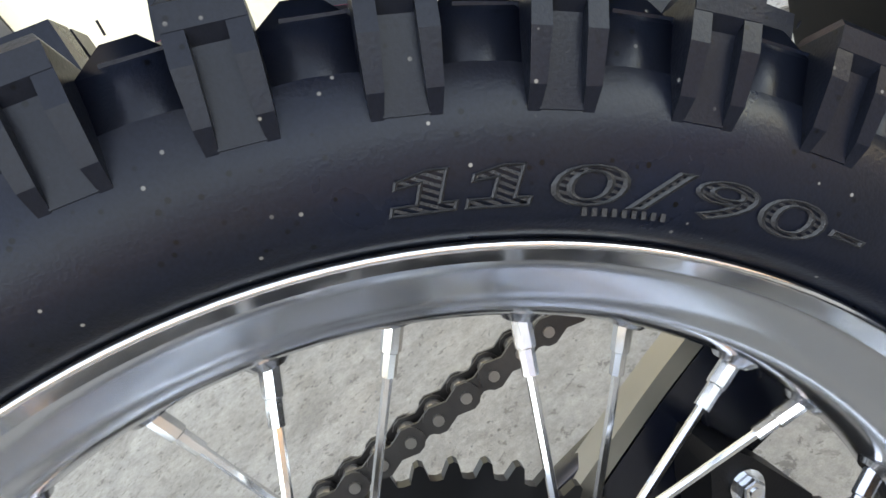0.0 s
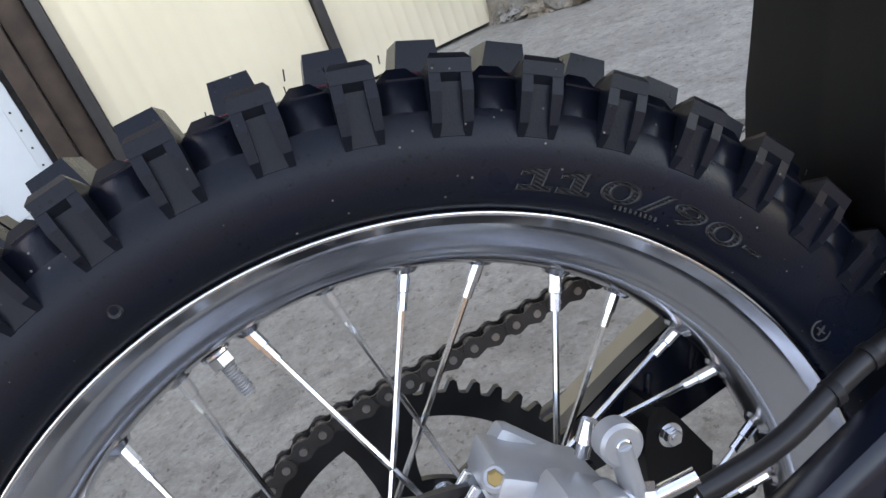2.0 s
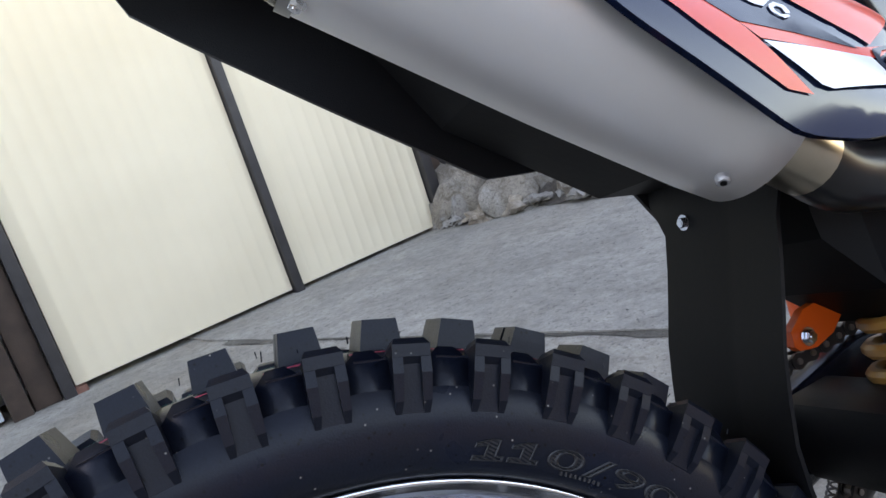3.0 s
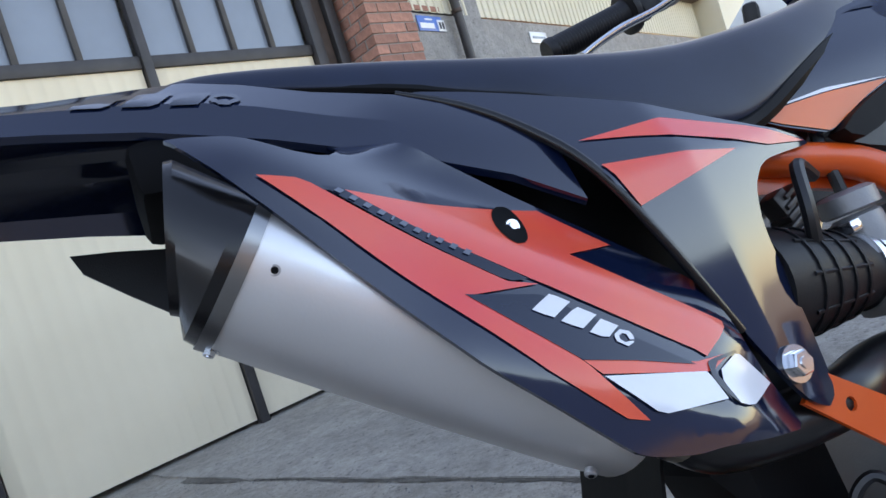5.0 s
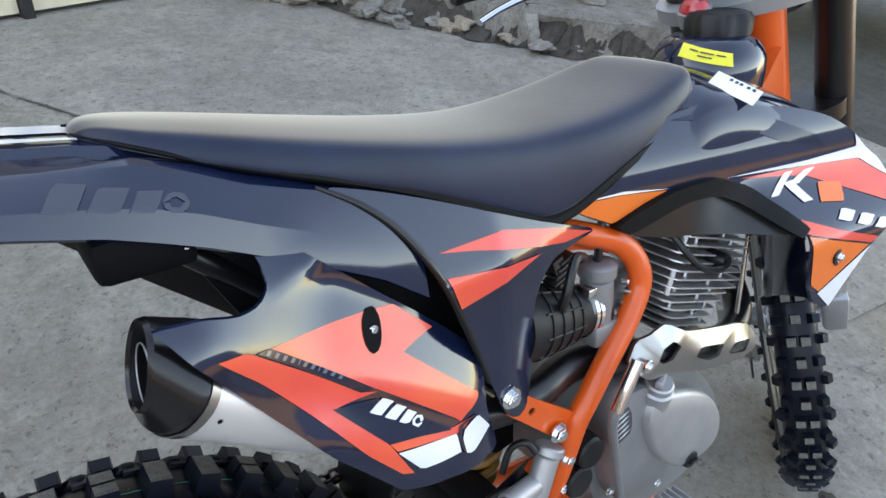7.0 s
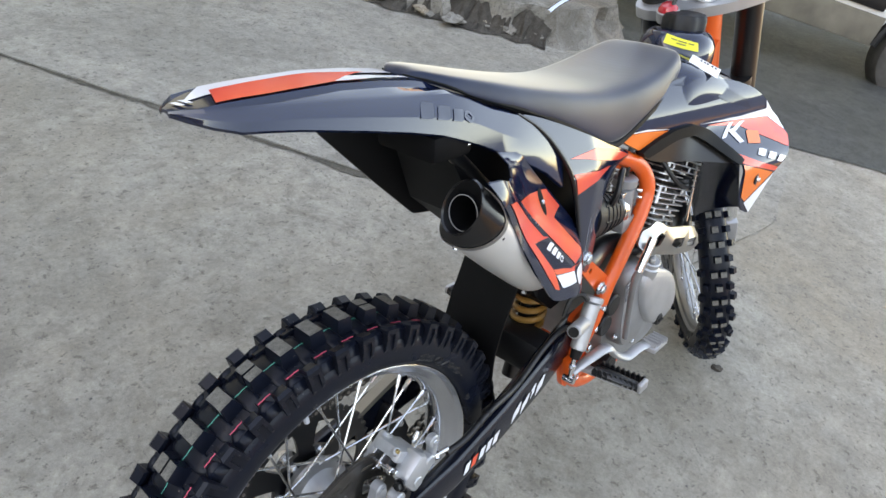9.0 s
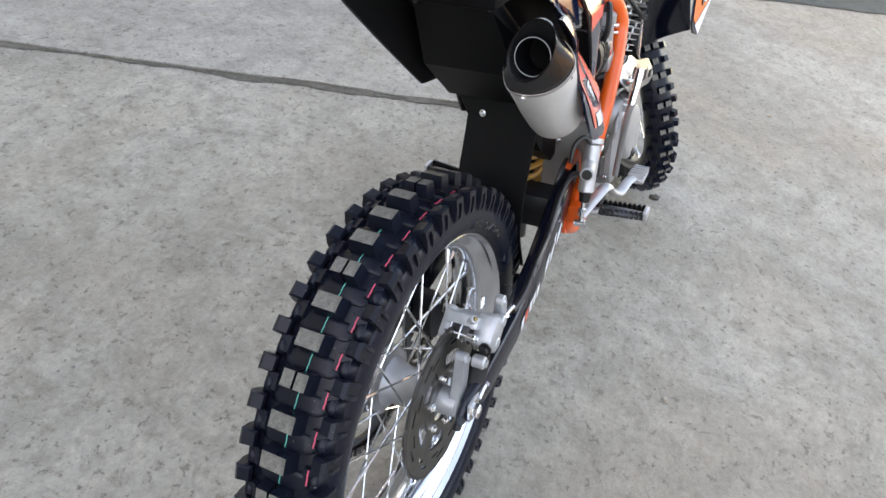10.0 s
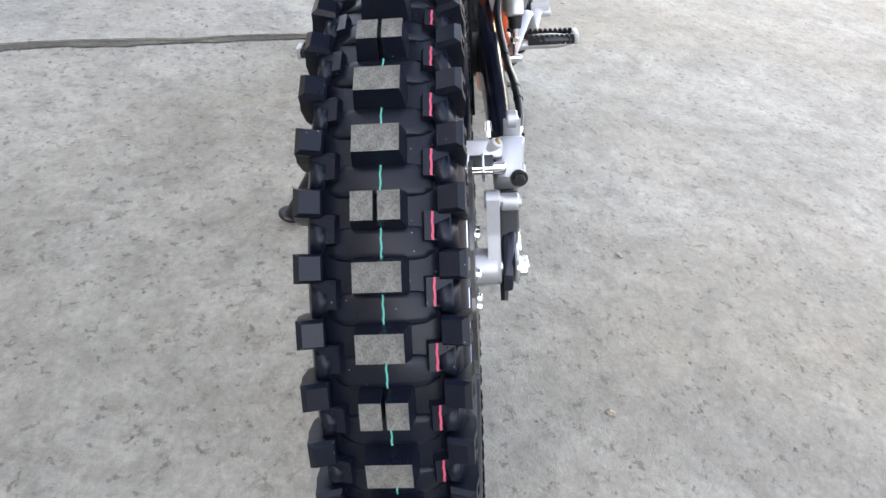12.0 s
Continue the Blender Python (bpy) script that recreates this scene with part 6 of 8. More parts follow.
for x, t, l, w_ in zip(SX, STOP, SLOW, SW):
    h = t - l
    half = [(w_ * 0.95, l), (w_, l + h * 0.10), (w_ * 0.975, l + h * 0.45), (w_ * 0.92, l + h * 0.78), (w_ * 0.84, l + h * 0.95), (w_ * 0.58, t), (0.0, t + 0.002)]
    ring_ = [(-y, z) for y, z in half] + [(y, z) for y, z in half[-2::-1]]
    secs.append([(x, y, z) for y, z in ring_])
seat = part("seat", skin(secs), M_SEAT, bike, "long black ribbed vinyl seat", smooth=60)
mod = seat.modifiers.new("round", "SUBSURF")
mod.levels = mod.render_levels = 2
bm = bmesh.new()
for s in (-1, 1):
    pipe(bm, [(x, s * (w_ * 0.93), l + 0.004) for x, l, w_ in zip(SX, SLOW, SW)], [float(np.interp(x, (0.112, 0.20, 0.35, 0.50), (0.001, 0.003, 0.006, 0.0085))) for x in SX], 8, 3)
part("seat_base", bm, M_SHEET_BLACK, seat)

# ---- tank and shrouds ----
TX = (0.690, 0.735, 0.780, 0.840, 0.900, 0.950, 0.990)
secs = []
for x in TX:
    zc = float(np.interp(x, TX, (0.560, 0.590, 0.595, 0.582, 0.566, 0.545, 0.522)))
    zs = float(np.interp(x, TX, (0.535, 0.560, 0.562, 0.550, 0.530, 0.505, 0.490)))
    ys_ = -yS(x, 0.50) * 0.985
    half = [(ys_ * 0.80, 0.44), (ys_, 0.485), (ys_, zs - 0.040), (ys_ * 0.93, zs + 0.002), (ys_ * 0.66, zc - 0.018), (ys_ * 0.34, zc - 0.002), (0.0, zc)]
    secs.append([(x, -y, z) for y, z in half] + [(x, y, z) for y, z in half[-2::-1]])
tank = part("fuel_tank", skin(secs), M_GLOSS, bike, "glossy black fuel tank cover", smooth=50)
mod = tank.modifiers.new("round", "SUBSURF")
mod.levels = mod.render_levels = 2
bm = bmesh.new()
turned(bm, [(0.0, 0.560), (0.072, 0.540), (0.0735, 0.566), (0.0725, 0.585), (0.067, 0.597), (0.058, 0.608), (0.049, 0.613), (0.0, 0.613)], 48, (0.904, 0, 0), False, (0, 0, 1))
for v in bm.verts:
    if v.co.x < 0.904:
        v.co.x = 0.904 + (v.co.x - 0.904) * 1.2
part("filler_collar", bm, M_GLOSS, tank)
bm = bmesh.new()
n = 48
rows = []
for z, r, amp in ((0.610, 0.038, 0), (0.613, 0.043, 0.0022), (0.632, 0.043, 0.0028), (0.640, 0.038, 0.002), (0.643, 0.028, 0.0)):
    rows.append([bm.verts.new((0.916 + (r + amp * math.cos(8 * 2 * math.pi * k / n)) * math.cos(2 * math.pi * k / n), (r + amp * math.cos(8 * 2 * math.pi * k / n)) * math.sin(2 * math.pi * k / n), z)) for k in range(n)])
for a, b in zip(rows, rows[1:]):
    bridge(bm, a, b)
bm.faces.new(rows[-1])
bm.faces.new(rows[0][::-1])
part("filler_cap", bm, M_MATT_PLASTIC, tank, "black fluted filler cap")
# stickers
def collar_sticker(a0, a1, z0, z1, mat, off, name):
    bm = bmesh.new()
    lo, hi = [], []
    for k in range(13):
        a = radians(a0 + (a1 - a0) * k / 12)
        for z, L in ((z0, lo), (z1, hi)):
            zt = z - 0.012 * (a0 + (a1 - a0) * k / 12 - 190) / 50
            r = float(np.interp(zt, (0.566, 0.585, 0.597, 0.608), (0.0735, 0.0725, 0.067, 0.058))) + off
            x = r * math.cos(a)
            L.append(bm.verts.new((0.904 + x * (1.2 if x < 0 else 1.0), r * math.sin(a), zt)))
    bridge(bm, lo, hi, False)
    return part(name, bm, mat, tank)


collar_sticker(186, 240, 0.5945, 0.6100, M_YELLOW, 0.0014, "yellow_sticker")
for a0, a1, z_ in ((196, 206, 0.6045), (208, 222, 0.6045), (224, 233, 0.6045), (206, 220, 0.6000)):
    collar_sticker(a0, a1, z_, z_ + 0.0016, M_PRINT, 0.0020, "print_bar")
def tank_patch(u0, u1, v0, v1, mat, off, name):
    """A flat slip of paper laid on the tank's shoulder, given in shares of its length and width."""
    a, b = Vector((0.7807, -0.0788, 0.5705)), Vector((0.8154, -0.0704, 0.5790))
    w = Vector((0.0120, -0.0540, -0.0200))
    n = (b - a).cross(w).normalized()
    n = n if n.z > 0 else -n
    bm = bmesh.new()
    q = [a + (b - a) * v + w * u + n * off for u, v in ((u0, v0), (u1, v0), (u1, v1), (u0, v1))]
    lo = [bm.verts.new(p - n * 0.0006) for p in q]
    hi = [bm.verts.new(p) for p in q]
    bridge(bm, lo, hi)
    bm.faces.new(hi)
    bm.faces.new(lo[::-1])
    return part(name, bm, mat, tank)


tank_patch(0, 1, 0, 1, M_PAPER, 0.0065, "paper_label")
for u_ in (0.30, 0.42, 0.52, 0.68, 0.80):
    tank_patch(u_, u_ + 0.07, 0.74, 0.90, M_PRINT, 0.0070, "print_bar")


S_OUT = [(0.531, 0.4885), (0.560, 0.470), (0.597, 0.4520), (0.640, 0.468), (0.680, 0.4790), (0.738, 0.4810), (0.789, 0.4620), (0.842, 0.4120), (0.850, 0.3290), (0.868, 0.300), (0.896, 0.2870), (0.925, 0.320),
         (0.957, 0.3640), (1.010, 0.4000), (1.032, 0.4300), (1.022, 0.4600), (0.974, 0.5000), (0.930, 0.5250), (0.880, 0.540), (0.820, 0.550), (0.745, 0.562), (0.690, 0.557), (0.640, 0.535), (0.585, 0.511)]


def shroud(s):
    f = (lambda x, z: yS(x, z)) if s < 0 else (lambda x, z: -yS(x, z))
    return part("tank_shroud", sheet(rounded(S_OUT, 0.15, 1), f, -0.004 * s, 0.008, 0.0), M_GLOSS, bike, "black tank shroud with orange, red and white graphics")


sh = shroud(-1)
shroud(1)
decal("orange_field", [(0.535, 0.4865), (0.560, 0.4720), (0.597, 0.4540), (0.640, 0.4700), (0.671, 0.4785), (0.610, 0.4850)], yS, M_DECAL_ORANGE, sh)
decal("white_line", [(0.535, 0.4875), (0.605, 0.4860), (0.674, 0.4800), (0.610, 0.4890)], yS, M_DECAL_WHITE, sh, 0.0012)
decal("white_line", [(0.761, 0.4760), (0.895, 0.4740), (0.985, 0.4770), (0.978, 0.4950), (1.024, 0.4560), (1.027, 0.4340), (0.988, 0.4620), (0.894, 0.4680)], yS, M_DECAL_WHITE, sh, 0.0012)
decal("red_field", [(0.783, 0.4710), (0.894, 0.4675), (0.986, 0.4615), (1.026, 0.4340), (1.028, 0.4240), (1.010, 0.4060), (0.970, 0.4230), (0.886, 0.4570)], yS, M_DECAL_RED, sh, 0.0010)
decal("red_field", [(0.842, 0.4170), (0.900, 0.3945), (0.966, 0.3730), (0.957, 0.3660), (0.840, 0.4010)], yS, M_DECAL_RED, sh, 0.0010)
decal("orange_field", [(0.842, 0.3985), (0.951, 0.3650), (0.870, 0.3180), (0.853, 0.3310)], yS, M_DECAL_ORANGE, sh, 0.0010)
decal("white_field", [(0.955, 0.3640), (0.896, 0.2890), (0.869, 0.3150)], yS, M_DECAL_WHITE, sh, 0.0012)
decal("white_lettering_shape", [(0.818, 0.4440), (0.832, 0.4440), (0.868, 0.4660), (0.854, 0.4660)], yS, M_DECAL_WHITE, sh, 0.0020)
decal("white_lettering_shape", [(0.846, 0.4550), (0.862, 0.4320), (0.878, 0.4320), (0.862, 0.4560)], yS, M_DECAL_WHITE, sh, 0.0024)
decal("white_lettering_shape", [(0.858, 0.4540), (0.888, 0.4640), (0.906, 0.4640), (0.868, 0.4500)], yS, M_DECAL_WHITE, sh, 0.0024)
decal("orange_lettering_shape", [(0.888, 0.4280), (0.926, 0.4230), (0.938, 0.4420), (0.902, 0.4480)], yS, M_DECAL_ORANGE, sh, 0.0020)
letter_shapes(sh, yS, M_DECAL_WHITE, (0.898, 0.4080), (0.945, -0.325), (0.55, 0.83), (0.028, 0.028, 0.028), 0.0150, 0.002, 0.0020)
# black disc drawn for the shaded recess round the bolt
bm = bmesh.new()
rod(bm, (0.896, yS(0.896, 0.360) - 0.0015, 0.360), (0.896, yS(0.896, 0.360) + 0.008, 0.360), 0.0115, seg=24)
part("bolt_recess", bm, M_MATT_PLASTIC, sh)
bm = bmesh.new()
hexbolt(bm, (0.896, yS(0.896, 0.360) - 0.001, 0.360), RIGHT, 0.0050, 0.004)
part("shroud_bolt", bm, M_CHROME, sh)
# knee vent: black trim with a grey pad
TRIM = [(0.597, 0.454), (0.640, 0.469), (0.679, 0.479), (0.738, 0.481), (0.789, 0.463), (0.843, 0.412), (0.826, 0.398), (0.772, 0.445), (0.738, 0.4615), (0.690, 0.4605), (0.609, 0.4365)]
part("black_trim", sheet(rounded(TRIM, 0.15, 1), yS, 0.016, 0.015, -0.009), M_SHEET_BLACK, sh)
PAD = [(0.611, 0.442), (0.690, 0.466), (0.740, 0.467), (0.776, 0.450), (0.832, 0.402), (0.772, 0.409), (0.689, 0.414), (0.640, 0.427)]
part("knee_pad", sheet(rounded(PAD, 0.15, 1), lambda x, z: yS(x, z) + 0.004, 0.012, 0.015), M_PAD, sh, "smooth dark knee pad, warm reflection put into its colour")
# inner side of the shroud
bm = bmesh.new()
N_ = 8
lo, hi = [], []
for k in range(N_ + 1):
    t = k / N_
    low = Vector((0.868, yS(0.868, 0.305) + 0.006, 0.305)).lerp(Vector((1.040, -0.068, 0.180)), t)
    top = Vector((0.846, yS(0.846, 0.400) + 0.008, 0.400)).lerp(Vector((1.060, -0.030, 0.300)), t)
    bow = Vector((-0.015, 0.0, 0.012)) * math.sin(math.pi * t)
    lo.append(bm.verts.new(low + bow))
    hi.append(bm.verts.new(top + bow))
for k in range(N_):
    bm.faces.new((lo[k], lo[k + 1], hi[k + 1], hi[k]))
thick = bmesh.ops.solidify(bm, geom=list(bm.faces), thickness=0.003)
part("shroud_inner", bm, M_GLOSS, sh, smooth=40)
# flat dark decal: the recess beside the tank is only painted on the shroud
decal("recess_decal", [(0.690, 0.5520), (0.760, 0.5420), (0.840, 0.5080), (0.926, 0.4850), (0.905, 0.5050), (0.840, 0.5330), (0.760, 0.5560)], yS, M_DECAL_BLACK, sh, 0.0012)


# ---- exhaust ----
MA, MB = Vector((0.129, -0.119, 0.490)), Vector((0.318, -0.098, 0.334))
md = (MB - MA).normalized()


CU = Vector((0.6390, -0.1567, 0.7531)).normalized()
CU = (CU - md * CU.dot(md)).normalized()
CV = md.cross(CU) * (1 if md.cross(CU).y > 0 else -1)


def can_ring(t, ru, rv, n=36):
    """A ring of the can: an oval, flatter on the side towards the wheel."""
    k0 = clamp01(t)
    c = MA + (MB - MA) * t
    out = []
    for k in range(n):
        ca, sa = math.cos(2 * math.pi * k / n), math.sin(2 * math.pi * k / n)
        out.append(c + CU * (ru * ca * (0.58 + 0.1 * k0 if ca > 0 else 0.90 + 0.1 * k0)) + CV * (rv * sa * (0.45 + 0.4 * k0 if sa > 0 else 1)))
    return out


muffler = part("muffler", skin([can_ring(0, .0530, .0545), can_ring(0.02, .0538, .0553), can_ring(0.5, .0500, .0520), can_ring(0.86, .0455, .0475), can_ring(0.97, .0430, .0440), can_ring(1.0, .034, .034), can_ring(1.008, .020, .020)], False), M_CAN, bike, "satin silver oval muffler can", smooth=50)
part("can_band", skin([can_ring(-0.012, .0545, .0560), can_ring(-0.012, .0552, .0567), can_ring(0.016, .0550, .0565), can_ring(0.016, .0535, .0550)], False), M_ALU, muffler, smooth=30)
CAPC, CAPL = Vector((0.0990, -0.1310, 0.5050)), Vector((0.24, -0.375, 0.895)).normalized()
CAPN = Vector((-0.96, 0.0, 0.26))
CAPN = (CAPN - CAPL * CAPN.dot(CAPL)).normalized()
OUTN, OUTC = Vector((-0.96, 0.02, 0.20)).normalized(), Vector((0.1050, -0.1320, 0.4965))


def cap_ring(c, normal, long, short, n=36):
    """An oval ring of the cap's mouth, matched to the can's points."""
    u = (CAPL - normal * CAPL.dot(normal)).normalized()
    v = normal.cross(u)
    out = []
    for k in range(n):
        o = CU * math.cos(2 * math.pi * k / n) + CV * math.sin(2 * math.pi * k / n)
        a, b = o.dot(u), o.dot(v)
        r = math.hypot(a, b)
        out.append(c + u * (a / r * long) + v * (b / r * short))
    return out


MOUTH = (cap_ring(CAPC, CAPN, 0.0362, 0.0255), cap_ring(CAPC - CAPN * 0.0025, CAPN, 0.0345, 0.0238))
end_cap = part("end_cap", skin([can_ring(-0.008, .0536, .0551), can_ring(-0.035, .0524, .0540), cap_ring(CAPC - CAPN * 0.004, CAPN, 0.0372, 0.0266), *MOUTH], False), M_SATIN_BLACK, muffler, "black tapered end cap with a slanted mouth", smooth=28)
part("mouth_funnel", skin([MOUTH[1], cap_ring(OUTC - OUTN * 0.004, OUTN, 0.0226, 0.0215)], False), M_SHEET_BLACK, end_cap, smooth=28)
# pipe and baffle are near-black: shade inside the outlet is in the colour
bm = bmesh.new()
turned(bm, [(0.0205, -0.046), (0.0207, 0.002), (0.0215, 0.0026), (0.0222, 0.002), (0.0226, -0.014)], 40, OUTC, False, OUTN)
pipe_out = part("outlet_pipe", bm, M_DEEP_SHADE, muffler)
bm = bmesh.new()
turned(bm, [(0.0209, 0.0026), (0.0211, 0.0034), (0.0217, 0.0034), (0.0219, 0.0024)], 40, OUTC, False, OUTN)
part("outlet_lip", bm, M_ALU_MATT, pipe_out, "bare metal lip of the outlet")
bm = bmesh.new()
turned(bm, [(0.0, -0.044), (0.0209, -0.044)], 36, OUTC, False, OUTN)
part("outlet_baffle", bm, M_DEEP_SHADE, muffler)
for q in ((0.1334, -0.1609, 0.4934), (0.1016, -0.1238, 0.4493)):
    q = Vector(q)
    ax = MA + md * (q - MA).dot(md)
    o = (q - ax).normalized()
    bm = bmesh.new()
    hexbolt(bm, q - o * 0.001, o, 0.0030, 0.003)
    part("cap_bolt", bm, M_CHROME, muffler)
    bm = bmesh.new()
    rod(bm, q - o * 0.006, q - o * 0.0015, 0.0072, seg=20, bevel=0.001)
    part("bolt_pocket", bm, M_SHEET_BLACK, muffler)
for x, y, z in ((0.1338, -0.170, 0.467), (0.258, -0.128, 0.313)):
    q = Vector((x, y, z))
    ax = MA + md * (q - MA).dot(md)
    o = (q - ax).normalized()
    bm = bmesh.new()
    rod(bm, ax + o * 0.050, ax + o * 0.0548, 0.0036, seg=18, bevel=0.0010)
    rivet = part("can_rivet", bm, M_ALU_MATT, muffler)
    # dark dot painted for the shade in the rivet's hole
    bm = bmesh.new()
    rod(bm, ax + o * 0.0546, ax + o * 0.0552, 0.0017, seg=12)
    part("rivet_hole", bm, M_DEEP_SHADE, rivet)
bm = bmesh.new()
rod(bm, MB - md * 0.012, MB + md * 0.040, 0.0215, seg=24)
exhaust = part("exhaust_collar", bm, M_PIPE_TAN, bike, "heat tinted steel exhaust joint")
bm = bmesh.new()
q = MB + md * 0.036
pipe(bm, (q, q + md * 0.03, (0.415, -0.092, 0.280), (0.48, -0.100, 0.276), (0.56, -0.088, 0.276), (0.65, -0.110, 0.262), (0.75, -0.118, 0.236), (0.85, -0.112, 0.206), (0.93, -0.085, 0.205), (0.955, -0.050, 0.24), (0.90, -0.040, 0.30)), 0.0205, 16, 6)
part("exhaust_pipe", bm, M_BLACK_PAINT, bike, "black exhaust pipe under the frame")
HS = [(0.6095, 0.2769), (0.6295, 0.2975), (0.6517, 0.3040), (0.6822, 0.3043), (0.7157, 0.2824), (0.8589, 0.2392), (0.8820, 0.2177), (0.8737, 0.1954), (0.8330, 0.1940), (0.7586, 0.2134), (0.6703, 0.2407), (0.6361, 0.2490), (0.6197, 0.2617)]


def yH(x, z):
    """Depth of the shield: bent in at the rear lug, rolled in along the top edge."""
    top = float(np.interp(x, (0.61, 0.65, 0.685, 0.716, 0.86, 0.88), (0.277, 0.304, 0.304, 0.283, 0.239, 0.22)))
    return float(np.interp(x, (0.60, 0.645, 0.680, 0.712, 0.88), (-0.143, -0.145, -0.141, -0.150, -0.148))) + 0.9 * max(0, z - (top - 0.014))


grow = lambda o: [(sum(p[0] for p in o) / len(o) + (x - sum(p[0] for p in o) / len(o)) * 1.30, sum(p[1] for p in o) / len(o) + (z - sum(p[1] for p in o) / len(o)) * 1.16) for x, z in o]
slots = [rounded(grow(o), 0.12, 1) for o in ([(0.657, 0.2693), (0.6639, 0.2811), (0.6815, 0.2818), (0.6897, 0.2733), (0.6811, 0.2569), (0.6671, 0.2607)], [(0.7299, 0.2457), (0.7375, 0.2563), (0.7807, 0.2406), (0.7735, 0.2266), (0.7553, 0.2293)],
                                     [(0.8099, 0.2163), (0.8177, 0.2286), (0.8501, 0.2196), (0.8431, 0.2038)])]
bm = plate_with_windows(rounded(HS, 0.15, 1), slots, 0.0, 0.004)
for v in bm.verts:
    v.co.y += yH(v.co.x, v.co.z)
shield = part("heat_shield", bm, M_ALU, bike, "silver exhaust heat shield with slots", smooth=35)
for x, z in ((0.629, 0.2735),):
    bm = bmesh.new()
    rod(bm, (x, yH(x, z) - 0.004, z), (x, yH(x, z) + 0.002, z), 0.0085, seg=20, bevel=0.001)
    hexbolt(bm, (x, yH(x, z) - 0.004, z), RIGHT, 0.0045, 0.003, False)
    part("shield_bolt", bm, M_CHROME, shield)

# ---- frame ----
def frame_rail(s):
    pts = [(0.520, 0.070 * s, 0.462), (0.575, 0.085 * s, 0.442), (0.612, 0.094 * s, 0.427), (0.634, 0.102 * s, 0.408), (0.643, 0.110 * s, 0.384), (0.641, 0.113 * s, 0.361), (0.622, 0.117 * s, 0.333),
           (0.601, 0.120 * s, 0.311), (0.576, 0.122 * s, 0.284), (0.553, 0.123 * s, 0.255), (0.532, 0.122 * s, 0.223), (0.513, 0.118 * s, 0.163), (0.502, 0.108 * s, 0.11), (0.498, 0.094 * s, 0.05),
           (0.520, 0.085 * s, 0.0), (0.60, 0.08 * s, -0.045), (0.78, 0.075 * s, -0.055), (0.86, 0.055 * s, -0.035)]
    bm = bmesh.new()
    pipe(bm, pts, 0.0142, 16, 5)
    return bm


frame_ = part("main_frame", frame_rail(-1), M_ORANGE, bike, "orange powder coated tubular frame")
part("left_rail", frame_rail(1), M_ORANGE, frame_)
bm = bmesh.new()
pipe(bm, ((0.50, 0, 0.47), (0.70, 0, 0.53), (0.88, 0, 0.515), (1.03, 0, 0.52)), 0.022, 14, 6)
part("backbone", bm, M_ORANGE, frame_)
ST0, ST1 = Vector((1.010, 0, 0.655)), Vector((1.104, 0, 0.426))
bm = bmesh.new()
rod(bm, ST0, ST1, 0.032, seg=24, bevel=0.003)
part("head_tube", bm, M_ORANGE, frame_)
bm = skin([[(0.945, s * 0.045, 0.50), (1.020, s * 0.038, 0.585), (1.075, s * 0.03, 0.48), (1.01, s * 0.035, 0.40)] for s in (-1, 1)])
part("head_gusset", bm, M_ORANGE, frame_, smooth=20)
bm = sheet(rounded([(0.500, 0.470), (0.570, 0.455), (0.625, 0.425), (0.636, 0.396), (0.585, 0.418), (0.545, 0.425), (0.515, 0.432), (0.497, 0.448)], 0.2, 1), lambda x, z: -0.074 - 0.12 * (x - 0.56), 0.006)
part("upper_bracket", bm, M_ORANGE, frame_)
for q, r_ in (((0.522, -0.072, 0.447), 0.0070), ((0.562, -0.077, 0.447), 0.005)):
    bm = bmesh.new()
    hexbolt(bm, q, RIGHT, r_, r_ * 0.95)
    part("bracket_bolt", bm, M_CHROME, frame_)
bm = plate_with_windows([(0.425, 0.292), (0.450, 0.305), (0.528, 0.243), (0.508, 0.212)], [[(0.462 + 0.005 * math.cos(t), 0.277 + 0.005 * math.sin(t)) for t in np.linspace(0, 5.6, 10)]], -0.122, 0.004)
part("stay_plate", bm, M_ORANGE, frame_, smooth=20)
bm = bmesh.new()
hexbolt(bm, (0.499, -0.126, 0.231), RIGHT, 0.0085, 0.007)
part("stay_bolt", bm, M_CHROME, frame_)
bm = bmesh.new()
pipe(bm, ((0.43, -0.09, 0.29), (0.36, -0.08, 0.36), (0.26, -0.065, 0.45), (0.15, -0.05, 0.55)), 0.010, 10, 5)
pipe(bm, ((0.43, 0.09, 0.29), (0.36, 0.08, 0.36), (0.26, 0.065, 0.45), (0.15, 0.05, 0.55)), 0.010, 10, 5)
part("subframe", bm, M_BLACK_PAINT, frame_)
bm = sheet(rounded([(0.490, 0.15), (0.560, 0.16), (0.580, 0.06), (0.560, -0.01), (0.500, -0.02), (0.480, 0.05)], 0.2, 1), lambda x, z: -0.085, 0.010)
part("pivot_plate", bm, M_ORANGE, frame_)
for z in (0.185, 0.140, 0.098):
    bm = bmesh.new()
    hexbolt(bm, (0.515 - (0.185 - z) * 0.1, -0.128 + (0.185 - z) * 0.12, z), RIGHT, 0.0065, 0.006)
    part("plate_bolt", bm, M_CHROME, frame_)

part("shock_bracket", sheet(rounded([(0.4706, 0.2853), (0.5228, 0.2724), (0.4966, 0.2369), (0.4609, 0.2017), (0.4400, 0.2043), (0.4318, 0.2180), (0.4533, 0.2528)], 0.2, 1), lambda x, z: 0.030, 0.008), M_ORANGE, frame_)
part("shock_lug", sheet(rounded([(0.4060, 0.1827), (0.4173, 0.1930), (0.4700, 0.1940), (0.4620, 0.1700), (0.4231, 0.1605), (0.4050, 0.1670)], 0.2, 1), lambda x, z: 0.030, 0.008), M_ORANGE, frame_)
bm = bmesh.new()
